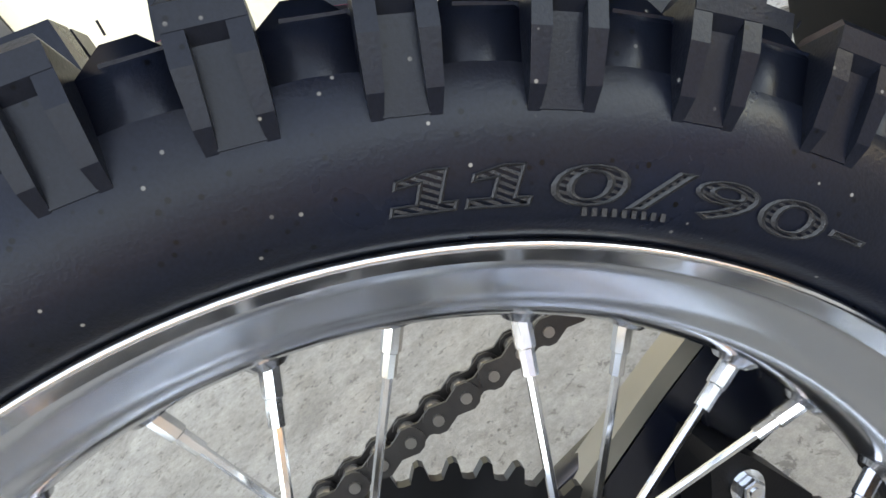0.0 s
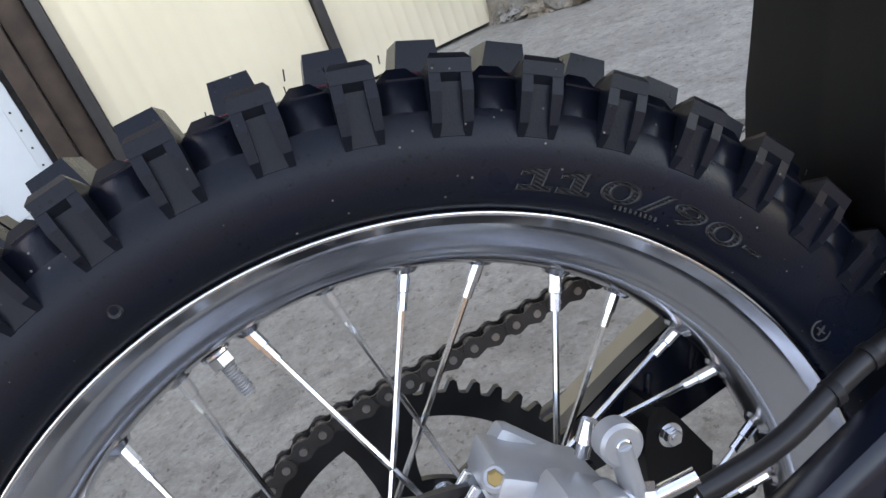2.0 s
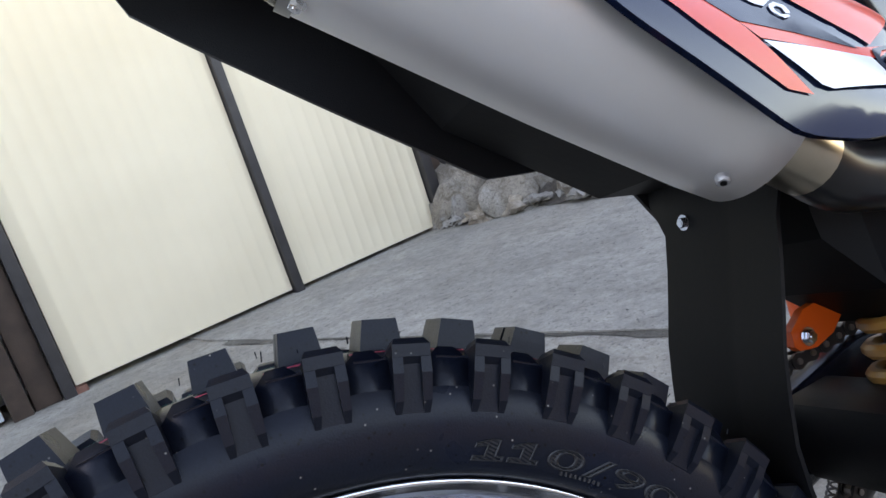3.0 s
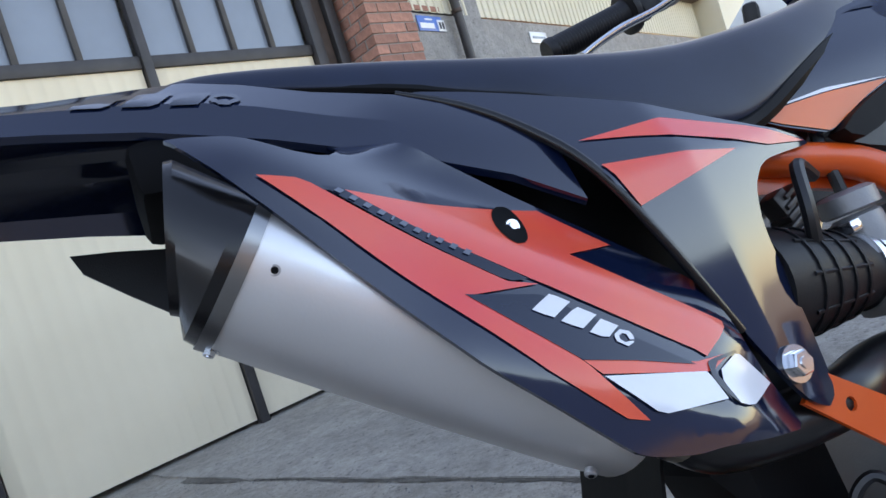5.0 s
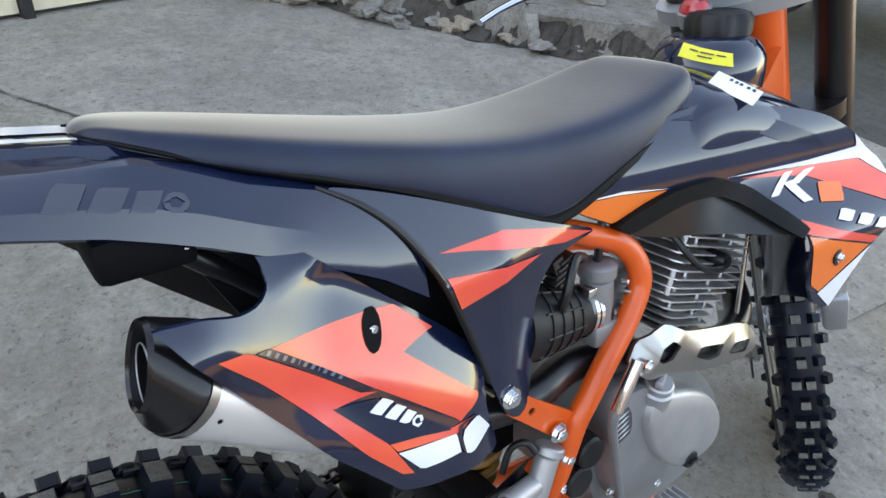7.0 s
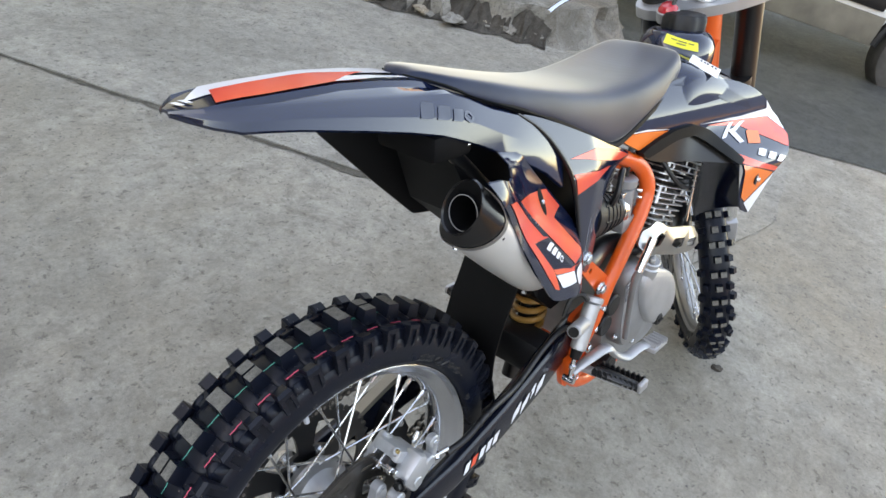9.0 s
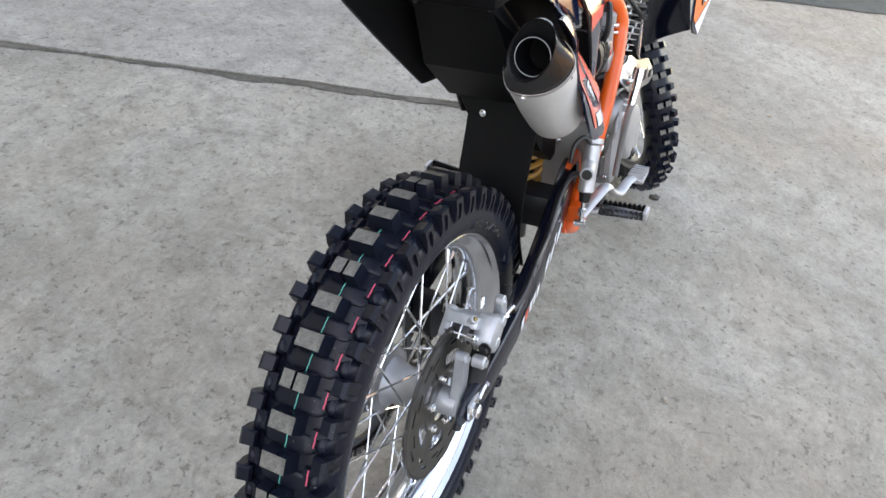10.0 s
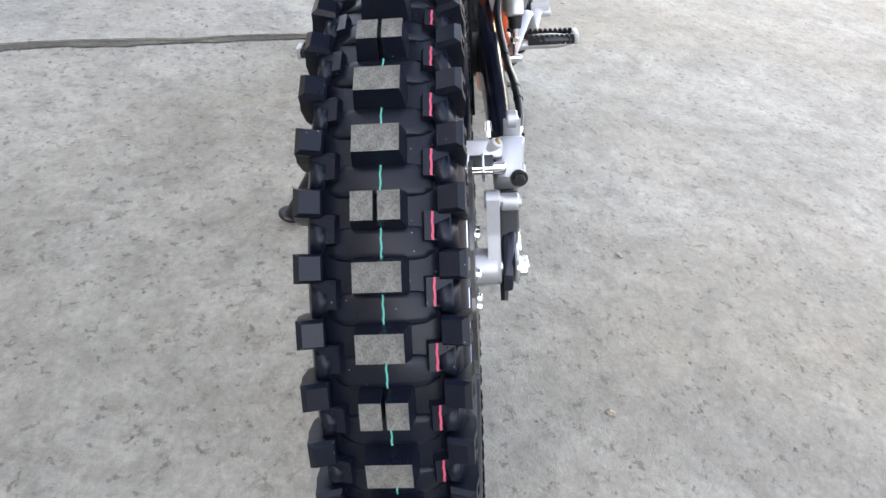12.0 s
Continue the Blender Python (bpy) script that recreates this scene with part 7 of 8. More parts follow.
hexbolt(bm, (0.4190, 0.029, 0.1733), RIGHT, 0.0050, 0.004)
part("lug_bolt", bm, M_CHROME, frame_)

# ---- engine ----
CYL = pose(0.777, -0.052, 0.28, 0, 19, 0) @ Matrix.Diagonal((0.88, 1.05, 0.90, 1))
bm = bmesh.new()
box(bm, (0, 0, 0.04), (0.085, 0.078, 0.165), Matrix.Identity(4), bevel=0.01)
bm.transform(CYL)
engine = part("engine", bm, M_STEEL_DARK, bike, "grey air-cooled single cylinder engine")
FIN_H = (-0.045, -0.005, 0.020, 0.035, 0.060, 0.085, 0.128)
FIN_L = (0.055, 0.066, 0.090, 0.098, 0.100, 0.096, 0.090)
for k in range(14):
    h = -0.040 + k * 0.0126
    s = float(np.interp(h, FIN_H, FIN_L))
    w = 0.052 if h < 0.03 else 0.060
    back = -s if h < 0.05 else -s - 0.10 * (h - 0.05)
    bm = bmesh.new()
    o = rounded([(back, -w + 0.010), (back + 0.012, -w), (s - 0.012, -w), (s, -w + 0.010), (s, w - 0.010), (s - 0.012, w), (back + 0.012, w), (back, w - 0.010)], 0.12, 1)
    lo = [bm.verts.new((x, y, -0.0011)) for x, y in o]
    hi = [bm.verts.new((x, y, 0.0011)) for x, y in o]
    bridge(bm, lo, hi)
    bm.faces.new(lo[::-1])
    bm.faces.new(hi)
    bm.transform(CYL @ Matrix.Translation((0, 0, h)))
    part("fin", bm, M_FIN, engine)
    if k < 13:
        for dx in ((-0.055, 0.045) if k % 2 else (0.015,)):
            if abs(dx) < s - 0.012 and not (0.055 < h < 0.10 and -0.02 < dx < 0.03):
                bm = bmesh.new()
                rod(bm, CYL @ Vector((dx, -w + 0.010, h)), CYL @ Vector((dx, -w + 0.010, h + 0.0126)), 0.0022, seg=8)
                part("fin_peg", bm, M_FIN, engine)
for dx, h0, h1 in ((-0.088, 0.022, 0.062), (-0.086, 0.085, 0.12)):
    bm = bmesh.new()
    rod(bm, CYL @ Vector((dx, -0.050, h0)), CYL @ Vector((dx, -0.050, h1)), 0.0036, seg=8)
    part("fin_post", bm, M_FIN, engine)
bm = bmesh.new()
rod(bm, CYL @ Vector((0.005, -0.045, 0.078)), CYL @ Vector((0.002, -0.072, 0.082)), 0.013, 0.011, seg=16, bevel=0.002)
pipe(bm, (CYL @ Vector((0.002, -0.070, 0.082)), CYL @ Vector((-0.02, -0.074, 0.070)), CYL @ Vector((-0.08, -0.070, 0.078)), CYL @ Vector((-0.13, -0.03, 0.13))), 0.0048, 8, 6)
part("spark_plug_cap", bm, M_CABLE, engine, "black spark plug cap and lead")
bm = bmesh.new()
rod(bm, CYL @ Vector((0.088, -0.050, 0.124)), CYL @ Vector((0.128, -0.055, -0.010)), 0.0032, seg=10)
hexbolt(bm, CYL @ Vector((0.086, -0.050, 0.126)), (-0.2, -1, 0.4), 0.006, 0.006)
part("oil_line", bm, M_CHROME, engine)


def outline_ring(o, y, k):
    cx = sum(a for a, _ in o) / len(o)
    cz = sum(b for _, b in o) / len(o)
    return [(cx + (a - cx) * k, y, cz + (b - cz) * k) for a, b in o]


CASE = rounded([(0.60, 0.21), (0.66, 0.235), (0.76, 0.205), (0.85, 0.13), (0.895, 0.05), (0.875, -0.02), (0.80, -0.045), (0.66, -0.03), (0.59, 0.03), (0.575, 0.12)], 0.25, 2)
part("crankcase", skin([outline_ring(CASE, y, k) for y, k in ((0.10, 0.86), (0.092, 0.97), (0.06, 1.0), (-0.085, 1.0), (-0.098, 0.985), (-0.104, 0.95))]), M_CASE, engine, smooth=40)
CLUTCH = rounded([(0.6582, 0.2174), (0.7331, 0.1916), (0.7873, 0.1530), (0.8229, 0.0929), (0.8126, 0.0513), (0.7345, 0.0480), (0.6710, 0.1019), (0.6400, 0.1643), (0.6400, 0.2000)], 0.25, 2)
part("clutch_cover", skin([outline_ring(CLUTCH, y, k) for y, k in ((-0.090, 1.0), (-0.136, 1.0), (-0.146, 0.96), (-0.150, 0.88), (-0.1515, 0.5))]), M_ALU_MATT, engine, "smooth silver clutch cover", smooth=40)
SIDE = rounded([(0.5850, 0.1944), (0.6000, 0.2331), (0.6305, 0.2400), (0.6900, 0.2150), (0.7000, 0.1734), (0.7000, 0.1206), (0.7100, 0.0567), (0.6737, 0.0350), (0.6021, 0.0500)], 0.25, 2)
part("side_cover", skin([outline_ring(SIDE, y, k) for y, k in ((-0.090, 1.0), (-0.127, 1.0), (-0.136, 0.95), (-0.138, 0.6))]), M_CASE, engine, smooth=40)
bm = bmesh.new()
rod(bm, (0.668, -0.122, 0.165), (0.665, -0.138, 0.222), 0.021, seg=24, bevel=0.003)
rod(bm, (0.665, -0.138, 0.220), (0.664, -0.141, 0.232), 0.018, seg=24, bevel=0.002)
box(bm, (0.664, -0.142, 0.236), (0.030, 0.010, 0.010), pose(0, 0, 0, 0, 0, 25), bevel=0.002)
part("oil_filler", bm, M_ALU_MATT, engine)
bm = bmesh.new()
rod(bm, (0.745, -0.140, 0.066), (0.745, -0.1525, 0.066), 0.014, seg=20, bevel=0.002)
box(bm, (0.745, -0.1545, 0.066), (0.016, 0.004, 0.004))
part("cover_plug", bm, M_MATT_PLASTIC, engine)
for x, z in ((0.553, 0.174), (0.535, 0.138), (0.590, 0.020)):
    bm = bmesh.new()
    rod(bm, (x, -0.100, z), (x, -0.135, z), 0.022, seg=24, bevel=0.003)
    part("black_plug", bm, M_MATT_PLASTIC, engine)
for x, z in ((0.600, 0.21), (0.60, 0.08), (0.66, 0.045), (0.74, -0.01)):
    bm = bmesh.new()
    hexbolt(bm, (x, -0.126 if x < 0.7 else -0.104, z), RIGHT, 0.005, 0.004)
    part("case_bolt", bm, M_CHROME, engine)
part("case_label", sheet(rounded([(0.574, 0.214), (0.612, 0.222), (0.620, 0.176), (0.582, 0.167)], 0.12, 1), lambda x, z: -0.1392, 0.0), M_PRINT, engine, "dark printed label with pale lines")
for k in range(5):
    part("print_bar", sheet([(0.579 + k * .0014, 0.2095 - k * .008), (0.609 + k * .0012, 0.2155 - k * .008), (0.6095 + k * .0012, 0.2125 - k * .008), (0.5795 + k * .0014, 0.2065 - k * .008)], lambda x, z: -0.1398, 0.0), M_PAPER, engine)

# kick start lever, folded up beside the engine
bm = bmesh.new()
pipe(bm, ((0.545, -0.170, 0.265), (0.545, -0.166, 0.241), (0.567, -0.158, 0.169), (0.593, -0.150, 0.092)), [0.0065, 0.0062, 0.0058, 0.0058], 12, 6, 0.8)
part("kick_start_lever", bm, M_CASE, engine, "grey kick start lever")
bm = bmesh.new()
pipe(bm, ((0.572, -0.172, 0.321), (0.558, -0.172, 0.296), (0.545, -0.170, 0.265)), 0.0075, 12, 4)
part("kick_pedal", bm, M_CHROME, engine, "chrome kick pedal")

# carburettor and intake boot
CB = Vector((0.590, -0.092, 0.406))
bm = bmesh.new()
rod(bm, CB - Vector((0, 0, 0.02)), CB - Vector((0.002, 0.004, 0.085)), 0.0195, seg=24, bevel=0.003)
rod(bm, CB + Vector((-0.03, 0.0, -0.05)), CB + Vector((0.09, 0.03, -0.072)), 0.022, seg=20, bevel=0.002)
box(bm, CB + Vector((0.0, -0.002, -0.085)), (0.045, 0.044, 0.03), bevel=0.006)
carb = part("carburettor", bm, M_CASE, bike, "grey carburettor with a knurled cap")
bm = bmesh.new()
n = 40
rows = []
for h_, r_ in ((-0.018, 0.019), (-0.016, 0.022), (-0.003, 0.022), (0, 0.018), (0.001, 0.010)):
    rows.append([bm.verts.new(CB + Vector(((r_ + (0.0007 if k % 2 else 0)) * math.cos(2 * math.pi * k / n), (r_ + (0.0007 if k % 2 else 0)) * math.sin(2 * math.pi * k / n), h_))) for k in range(n)])
for a, b in zip(rows, rows[1:]):
    bridge(bm, a, b)
bm.faces.new(rows[-1])
bm.faces.new(rows[0][::-1])
part("carburettor_cap", bm, M_CASE, carb)
bm = bmesh.new()
pipe(bm, (CB, CB + Vector((0.002, 0, 0.03)), CB + Vector((0.012, 0.004, 0.06)), CB + Vector((0.05, 0.01, 0.10))), 0.0050, 8, 6)
part("throttle_cable", bm, M_CABLE, carb)
for dx, dz in ((0.030, -0.030), (0.036, -0.045), (0.032, -0.060)):
    bm = bmesh.new()
    rod(bm, CB + Vector((dx, -0.012, dz)), CB + Vector((dx + 0.003, -0.021, dz)), 0.0040, seg=12, bevel=0.001)
    part("carburettor_screw", bm, M_CHROME, carb)
bm = bmesh.new()
for k in range(5):
    box(bm, CB + Vector((-0.046 - 0.003 * k, 0.012, 0.016 - 0.008 * k)), (0.022, 0.020, 0.004), pose(0, 0, 0, 0, -20, 0), bevel=0.001)
box(bm, CB + Vector((-0.052, 0.014, 0.0)), (0.016, 0.018, 0.040), pose(0, 0, 0, 0, -20, 0), bevel=0.002)
part("vent_housing", bm, M_STEEL_DARK, carb, "dark grey ribbed vent housing")
B0, B1 = Vector((0.462, -0.082, 0.366)), Vector((0.600, -0.085, 0.340))
bd = (B1 - B0).normalized()
BL = (B1 - B0).length
bm = bmesh.new()
turned(bm, [(0.0, 0.0), (0.044, 0.0), (0.0435, 0.02), (0.040, 0.05), (0.034, 0.085), (0.0295, 0.105), (0.0285, BL), (0.0, BL)], 32, B0, False, bd)
boot = part("intake_boot", bm, M_MATT_PLASTIC, bike, "black ribbed rubber intake boot")
boot_r = lambda a: float(np.interp(a, (0.0, 0.02, 0.05, 0.085, 0.105), (0.044, 0.0435, 0.040, 0.034, 0.0295)))
for a_ in (0.028, 0.046, 0.064, 0.082):
    bm = bmesh.new()
    turned(bm, [(boot_r(a_) - 0.003, -0.0014), (boot_r(a_) + 0.0018, -0.0010), (boot_r(a_) + 0.0018, 0.0010), (boot_r(a_) - 0.003, 0.0014)], 32, B0 + bd * a_, True, bd)
    part("boot_rib", bm, M_MATT_PLASTIC, boot)
u_, v_, _ = frame_of(bd)
for a_ in range(0, 360, 36):
    o = u_ * math.cos(radians(a_)) + v_ * math.sin(radians(a_))
    bm = bmesh.new()
    rod(bm, B0 + bd * 0.02 + o * boot_r(0.02), B0 + bd * 0.088 + o * boot_r(0.088), 0.0018, seg=6)
    part("boot_rib", bm, M_MATT_PLASTIC, boot)
bm = bmesh.new()
for off in (0.110, 0.118):
    turned(bm, [(0.0285, -0.0026), (0.0318, -0.0026), (0.0318, 0.0026), (0.0285, 0.0026)], 36, B0 + bd * off, True, bd)
box(bm, B0 + bd * 0.114 + Vector((-0.006, -0.012, 0.034)), (0.014, 0.022, 0.010), bevel=0.002)
part("hose_clamp", bm, M_CHROME, boot)
bm = bmesh.new()
pipe(bm, (CB + Vector((-0.035, -0.01, 0.02)), CB + Vector((-0.062, -0.022, 0.030)), CB + Vector((-0.080, -0.028, -0.005)), CB + Vector((-0.075, -0.010, -0.05))), 0.0055, 8, 6)
part("breather_hose", bm, M_CABLE, carb)

# ---- footrests, pedal, master cylinder, stand ----
def footrest(s):
    bm = bmesh.new()
    pipe(bm, ((0.492, 0.105 * s, 0.058), (0.490, 0.150 * s, 0.066), (0.505, 0.200 * s, 0.060), (0.519, 0.230 * s, 0.060)), [0.009, 0.009, 0.009, 0.008], 10, 5, 0.9)
    box(bm, (0.520, 0.231 * s, 0.064), (0.030, 0.010, 0.020), bevel=0.004)
    f = part("footrest", bm, M_ALU_MATT, bike, "folding footrest with black saw-tooth treads")
    for off in (-0.014, 0.014):
        bm = bmesh.new()
        for k in range(9):
            t = k / 8
            p = Vector((0.492 + 0.030 * t + off, (0.156 + 0.068 * t) * s, 0.082 - 0.012 * t))
            box(bm, p, (0.005, 0.0098, 0.0065), pose(0, 0, 0, 0, 0, 0), taper=(0.8, 0.35))
            box(bm, p - Vector((0, 0, 0.008)), (0.005, 0.0104, 0.010))
        part("tread_teeth", bm, M_BLACK_PAINT, f)["kind"] = "stuff"
    bm = bmesh.new()
    pipe(bm, ((0.490, 0.15 * s, 0.074), (0.500, 0.19 * s, 0.070), (0.517, 0.226 * s, 0.062)), [0.012, 0.013, 0.009], 10, 4, 0.6)
    part("tread_base", bm, M_BLACK_PAINT, f)
    bm = bmesh.new()
    box(bm, (0.488, 0.110 * s, 0.062), (0.05, 0.030, 0.040), bevel=0.005)
    part("footrest_mount", bm, M_ORANGE, f)
    bm = bmesh.new()
    pts = [Vector((0.47 + 0.006 * math.cos(t), (0.118 + 0.0022 * t / 6.28) * s, 0.052 + 0.006 * math.sin(t))) for t in np.linspace(0, 6.28 * 4, 60)]
    pipe(bm, pts, 0.0016, 6, 0)
    part("return_spring", bm, M_CHROME, f)
    return f


footrest(-1)
footrest(1)
bm = bmesh.new()
pipe(bm, ((0.452, -0.125, 0.072), (0.488, -0.138, 0.092), (0.522, -0.150, 0.104), (0.545, -0.157, 0.082), (0.582, -0.165, 0.061), (0.618, -0.175, 0.072), (0.655, -0.188, 0.066)), [0.009, 0.011, 0.012, 0.011, 0.011, 0.010, 0.012], 12, 5, 0.6)
pedal = part("brake_pedal", bm, M_ALU_MATT, bike, "silver rear brake pedal")
bm = bmesh.new()
for k in range(5):
    box(bm, (0.632 + k * 0.0095, -0.184 - 0.001 * k, 0.077), (0.004, 0.030, 0.010), taper=(0.4, 1))
box(bm, (0.652, -0.186, 0.068), (0.055, 0.032, 0.010), bevel=0.002)
part("pedal_tip", bm, M_ALU_MATT, pedal)
bm = bmesh.new()
rod(bm, (0.487, -0.124, 0.205), (0.452, -0.128, 0.125), 0.0145, seg=24, bevel=0.002)
rod(bm, (0.487, -0.124, 0.205), (0.492, -0.123, 0.215), 0.0175, seg=24, bevel=0.002)
rod(bm, (0.412, -0.136, 0.184), (0.470, -0.124, 0.172), 0.0128, seg=20, bevel=0.002)
box(bm, (0.488, -0.118, 0.165), (0.020, 0.016, 0.085), pose(0, 0, 0, 0, 23, 0), bevel=0.004)
mc = part("master_cylinder", bm, M_ALU_MATT, bike, "silver rear brake master cylinder")
bm = bmesh.new()
rod(bm, (0.452, -0.128, 0.125), (0.447, -0.128, 0.108), 0.0115, 0.009, seg=18)
part("rubber_boot", bm, M_MATT_PLASTIC, mc)
bm = bmesh.new()
rod(bm, (0.447, -0.128, 0.110), (0.440, -0.128, 0.062), 0.0042, seg=10)
hexbolt(bm, (0.445, -0.128, 0.095), (-0.15, 0, -1), 0.0072, 0.008, False)
rod(bm, (0.440, -0.138, 0.064), (0.440, -0.116, 0.064), 0.0065, seg=12)
part("push_rod", bm, M_CHROME, mc)
bm = bmesh.new()
rod(bm, (0.4105, -0.1363, 0.1843), (0.416, -0.1352, 0.1832), 0.0092, seg=16)
part("sight_glass", bm, M_MATT_PLASTIC, mc)
bm = bmesh.new()
pipe(bm, ((0.470, -0.122, 0.215), (0.462, -0.112, 0.228), (0.450, -0.100, 0.215), (0.440, -0.098, 0.185)), 0.0042, 8, 5)
part("union_hose", bm, M_CABLE, mc)

SF = Vector((0.496, 0.3079, -0.2536))
bm = bmesh.new()
pipe(bm, ((0.53, 0.105, 0.02), (0.525, 0.15, -0.03), (0.51, 0.23, -0.14), SF), 0.0125, 12, 4)
stand = part("side_stand", bm, M_BLACK_PAINT, bike, "black steel side stand, folded out")
bm = bmesh.new()
rod(bm, SF + Vector((0, 0.002, -0.004)), SF + Vector((0, -0.002, 0.006)), 0.024, seg=24, bevel=0.003)
part("stand_foot", bm, M_BLACK_PAINT, stand)
bm = bmesh.new()
pts = [Vector((0.515, 0.125, 0.045)).lerp(Vector((0.512, 0.205, -0.085)), t) + Vector((0.0065 * math.cos(t * 6.28 * 16), 0.0055 * math.sin(t * 6.28 * 16), 0.003 * math.sin(t * 6.28 * 16))) for t in np.linspace(0, 1, 16 * 10)]
pipe(bm, pts, 0.0013, 5, 0)
part("stand_spring", bm, M_STEEL_DARK, stand)
bm = bmesh.new()
rod(bm, (0.512, 0.180, -0.088), (0.512, 0.215, -0.088), 0.004, seg=8)
part("spring_peg", bm, M_BLACK_PAINT, stand)
bm = bmesh.new()
rod(bm, (0.55, 0.100, 0.115), (0.56, 0.160, 0.118), 0.010, 0.009, seg=14)
part("gear_lever_rubber", bm, M_DECAL_WHITE, bike, "pale rubber tip of the gear lever")

# ---- front end, steered to the left ----
STEER = 38.0
sd = (ST1 - ST0).normalized()
TURN = Matrix.Translation(ST0) @ Matrix.Rotation(radians(-STEER), 4, sd) @ Matrix.Translation(-ST0)
FC = ST0 + sd * 0.711 + Vector((0, 1, 0)).cross(sd).normalized() * (0.036 if Vector((0, 1, 0)).cross(sd).x > 0 else -0.036)


def front(name, bm, mat, parent, label="", smooth=40):
    bm.transform(TURN)
    return part(name, bm, mat, parent, label, smooth)


offn = (FC - (ST0 + sd * 0.711)).normalized()
fork = None
for s in (-1, 1):
    top = ST0 + sd * (-0.03) + offn * 0.036 + Vector((0, s * 0.098, 0))
    mid = top + sd * 0.42
    end = FC + Vector((0, s * 0.098, 0)) + sd * 0.03
    bm = bmesh.new()
    rod(bm, top, mid, 0.0275, seg=24, bevel=0.002)
    if fork is None:
        fork = front("front_fork", bm, M_BLACK_PAINT, bike, "upside-down front fork, turned left")
    else:
        front("fork_tube", bm, M_BLACK_PAINT, fork)
    bm = bmesh.new()
    rod(bm, mid - sd * 0.05, end - sd * 0.05, 0.0215, seg=20)
    front("fork_slider", bm, M_CHROME, fork)
    bm = bmesh.new()
    box(bm, end - sd * 0.04, (0.05, 0.045, 0.10), Matrix.Rotation(radians(-27), 4, "Y"), bevel=0.008)
    front("fork_foot", bm, M_ALU_MATT, fork)
    bm = bmesh.new()
    g0 = mid + offn * 0.034
    pipe(bm, (g0, g0 + sd * 0.12 + offn * 0.006, end - sd * 0.05 + offn * 0.036), [0.020, 0.026, 0.024], 12, 5, 0.6)
    front("fork_guard", bm, M_MATT_PLASTIC, fork)
for dist, hgt in ((0.0, 0.022), (0.215, 0.030)):
    c = ST0 + sd * dist + offn * 0.018
    bm = bmesh.new()
    wd = 1.0 if dist < 0.1 else 0.80
    o = rounded([(-0.145, 0.0), (-0.12, 0.052), (-0.06, 0.045), (0.06, 0.045), (0.12, 0.052), (0.145, 0.0), (0.12, -0.035), (0.04, -0.058), (-0.04, -0.058), (-0.12, -0.035)], 0.2, 2)
    lo = [bm.verts.new(c + Vector((0, a * wd, 0)) + offn * b * wd - sd * hgt / 2) for a, b in o]
    hi = [bm.verts.new(c + Vector((0, a * wd, 0)) + offn * b * wd + sd * hgt / 2) for a, b in o]
    bridge(bm, lo, hi)
    bm.faces.new(lo[::-1])
    bm.faces.new(hi)
    front("triple_clamp", bm, M_ALU_MATT if dist < 0.1 else M_BLACK_PAINT, fork, smooth=30)
bm = bmesh.new()
hexbolt(bm, ST0 - sd * 0.012, -sd, 0.017, 0.012)
front("steering_nut", bm, M_CHROME, fork)
hb_c = Vector((0.970, 0.020, 0.706))
LEFT_BAR = [Vector(p) for p in ((0.580, 0.150, 0.686), (0.640, 0.134, 0.6955), (0.695, 0.120, 0.704), (0.740, 0.106, 0.709), (0.800, 0.082, 0.716), (0.865, 0.058, 0.718), (0.925, 0.037, 0.710))]
flip_bar = lambda p: Vector((2 * hb_c.x - p.x, 2 * hb_c.y - p.y, p.z))
bm = bmesh.new()
pipe(bm, LEFT_BAR + [hb_c] + [flip_bar(p) for p in LEFT_BAR[::-1]], 0.0118, 14, 6)
bars = part("handlebar", bm, M_CHROME, bike, "silver handlebar with black grips, turned left")
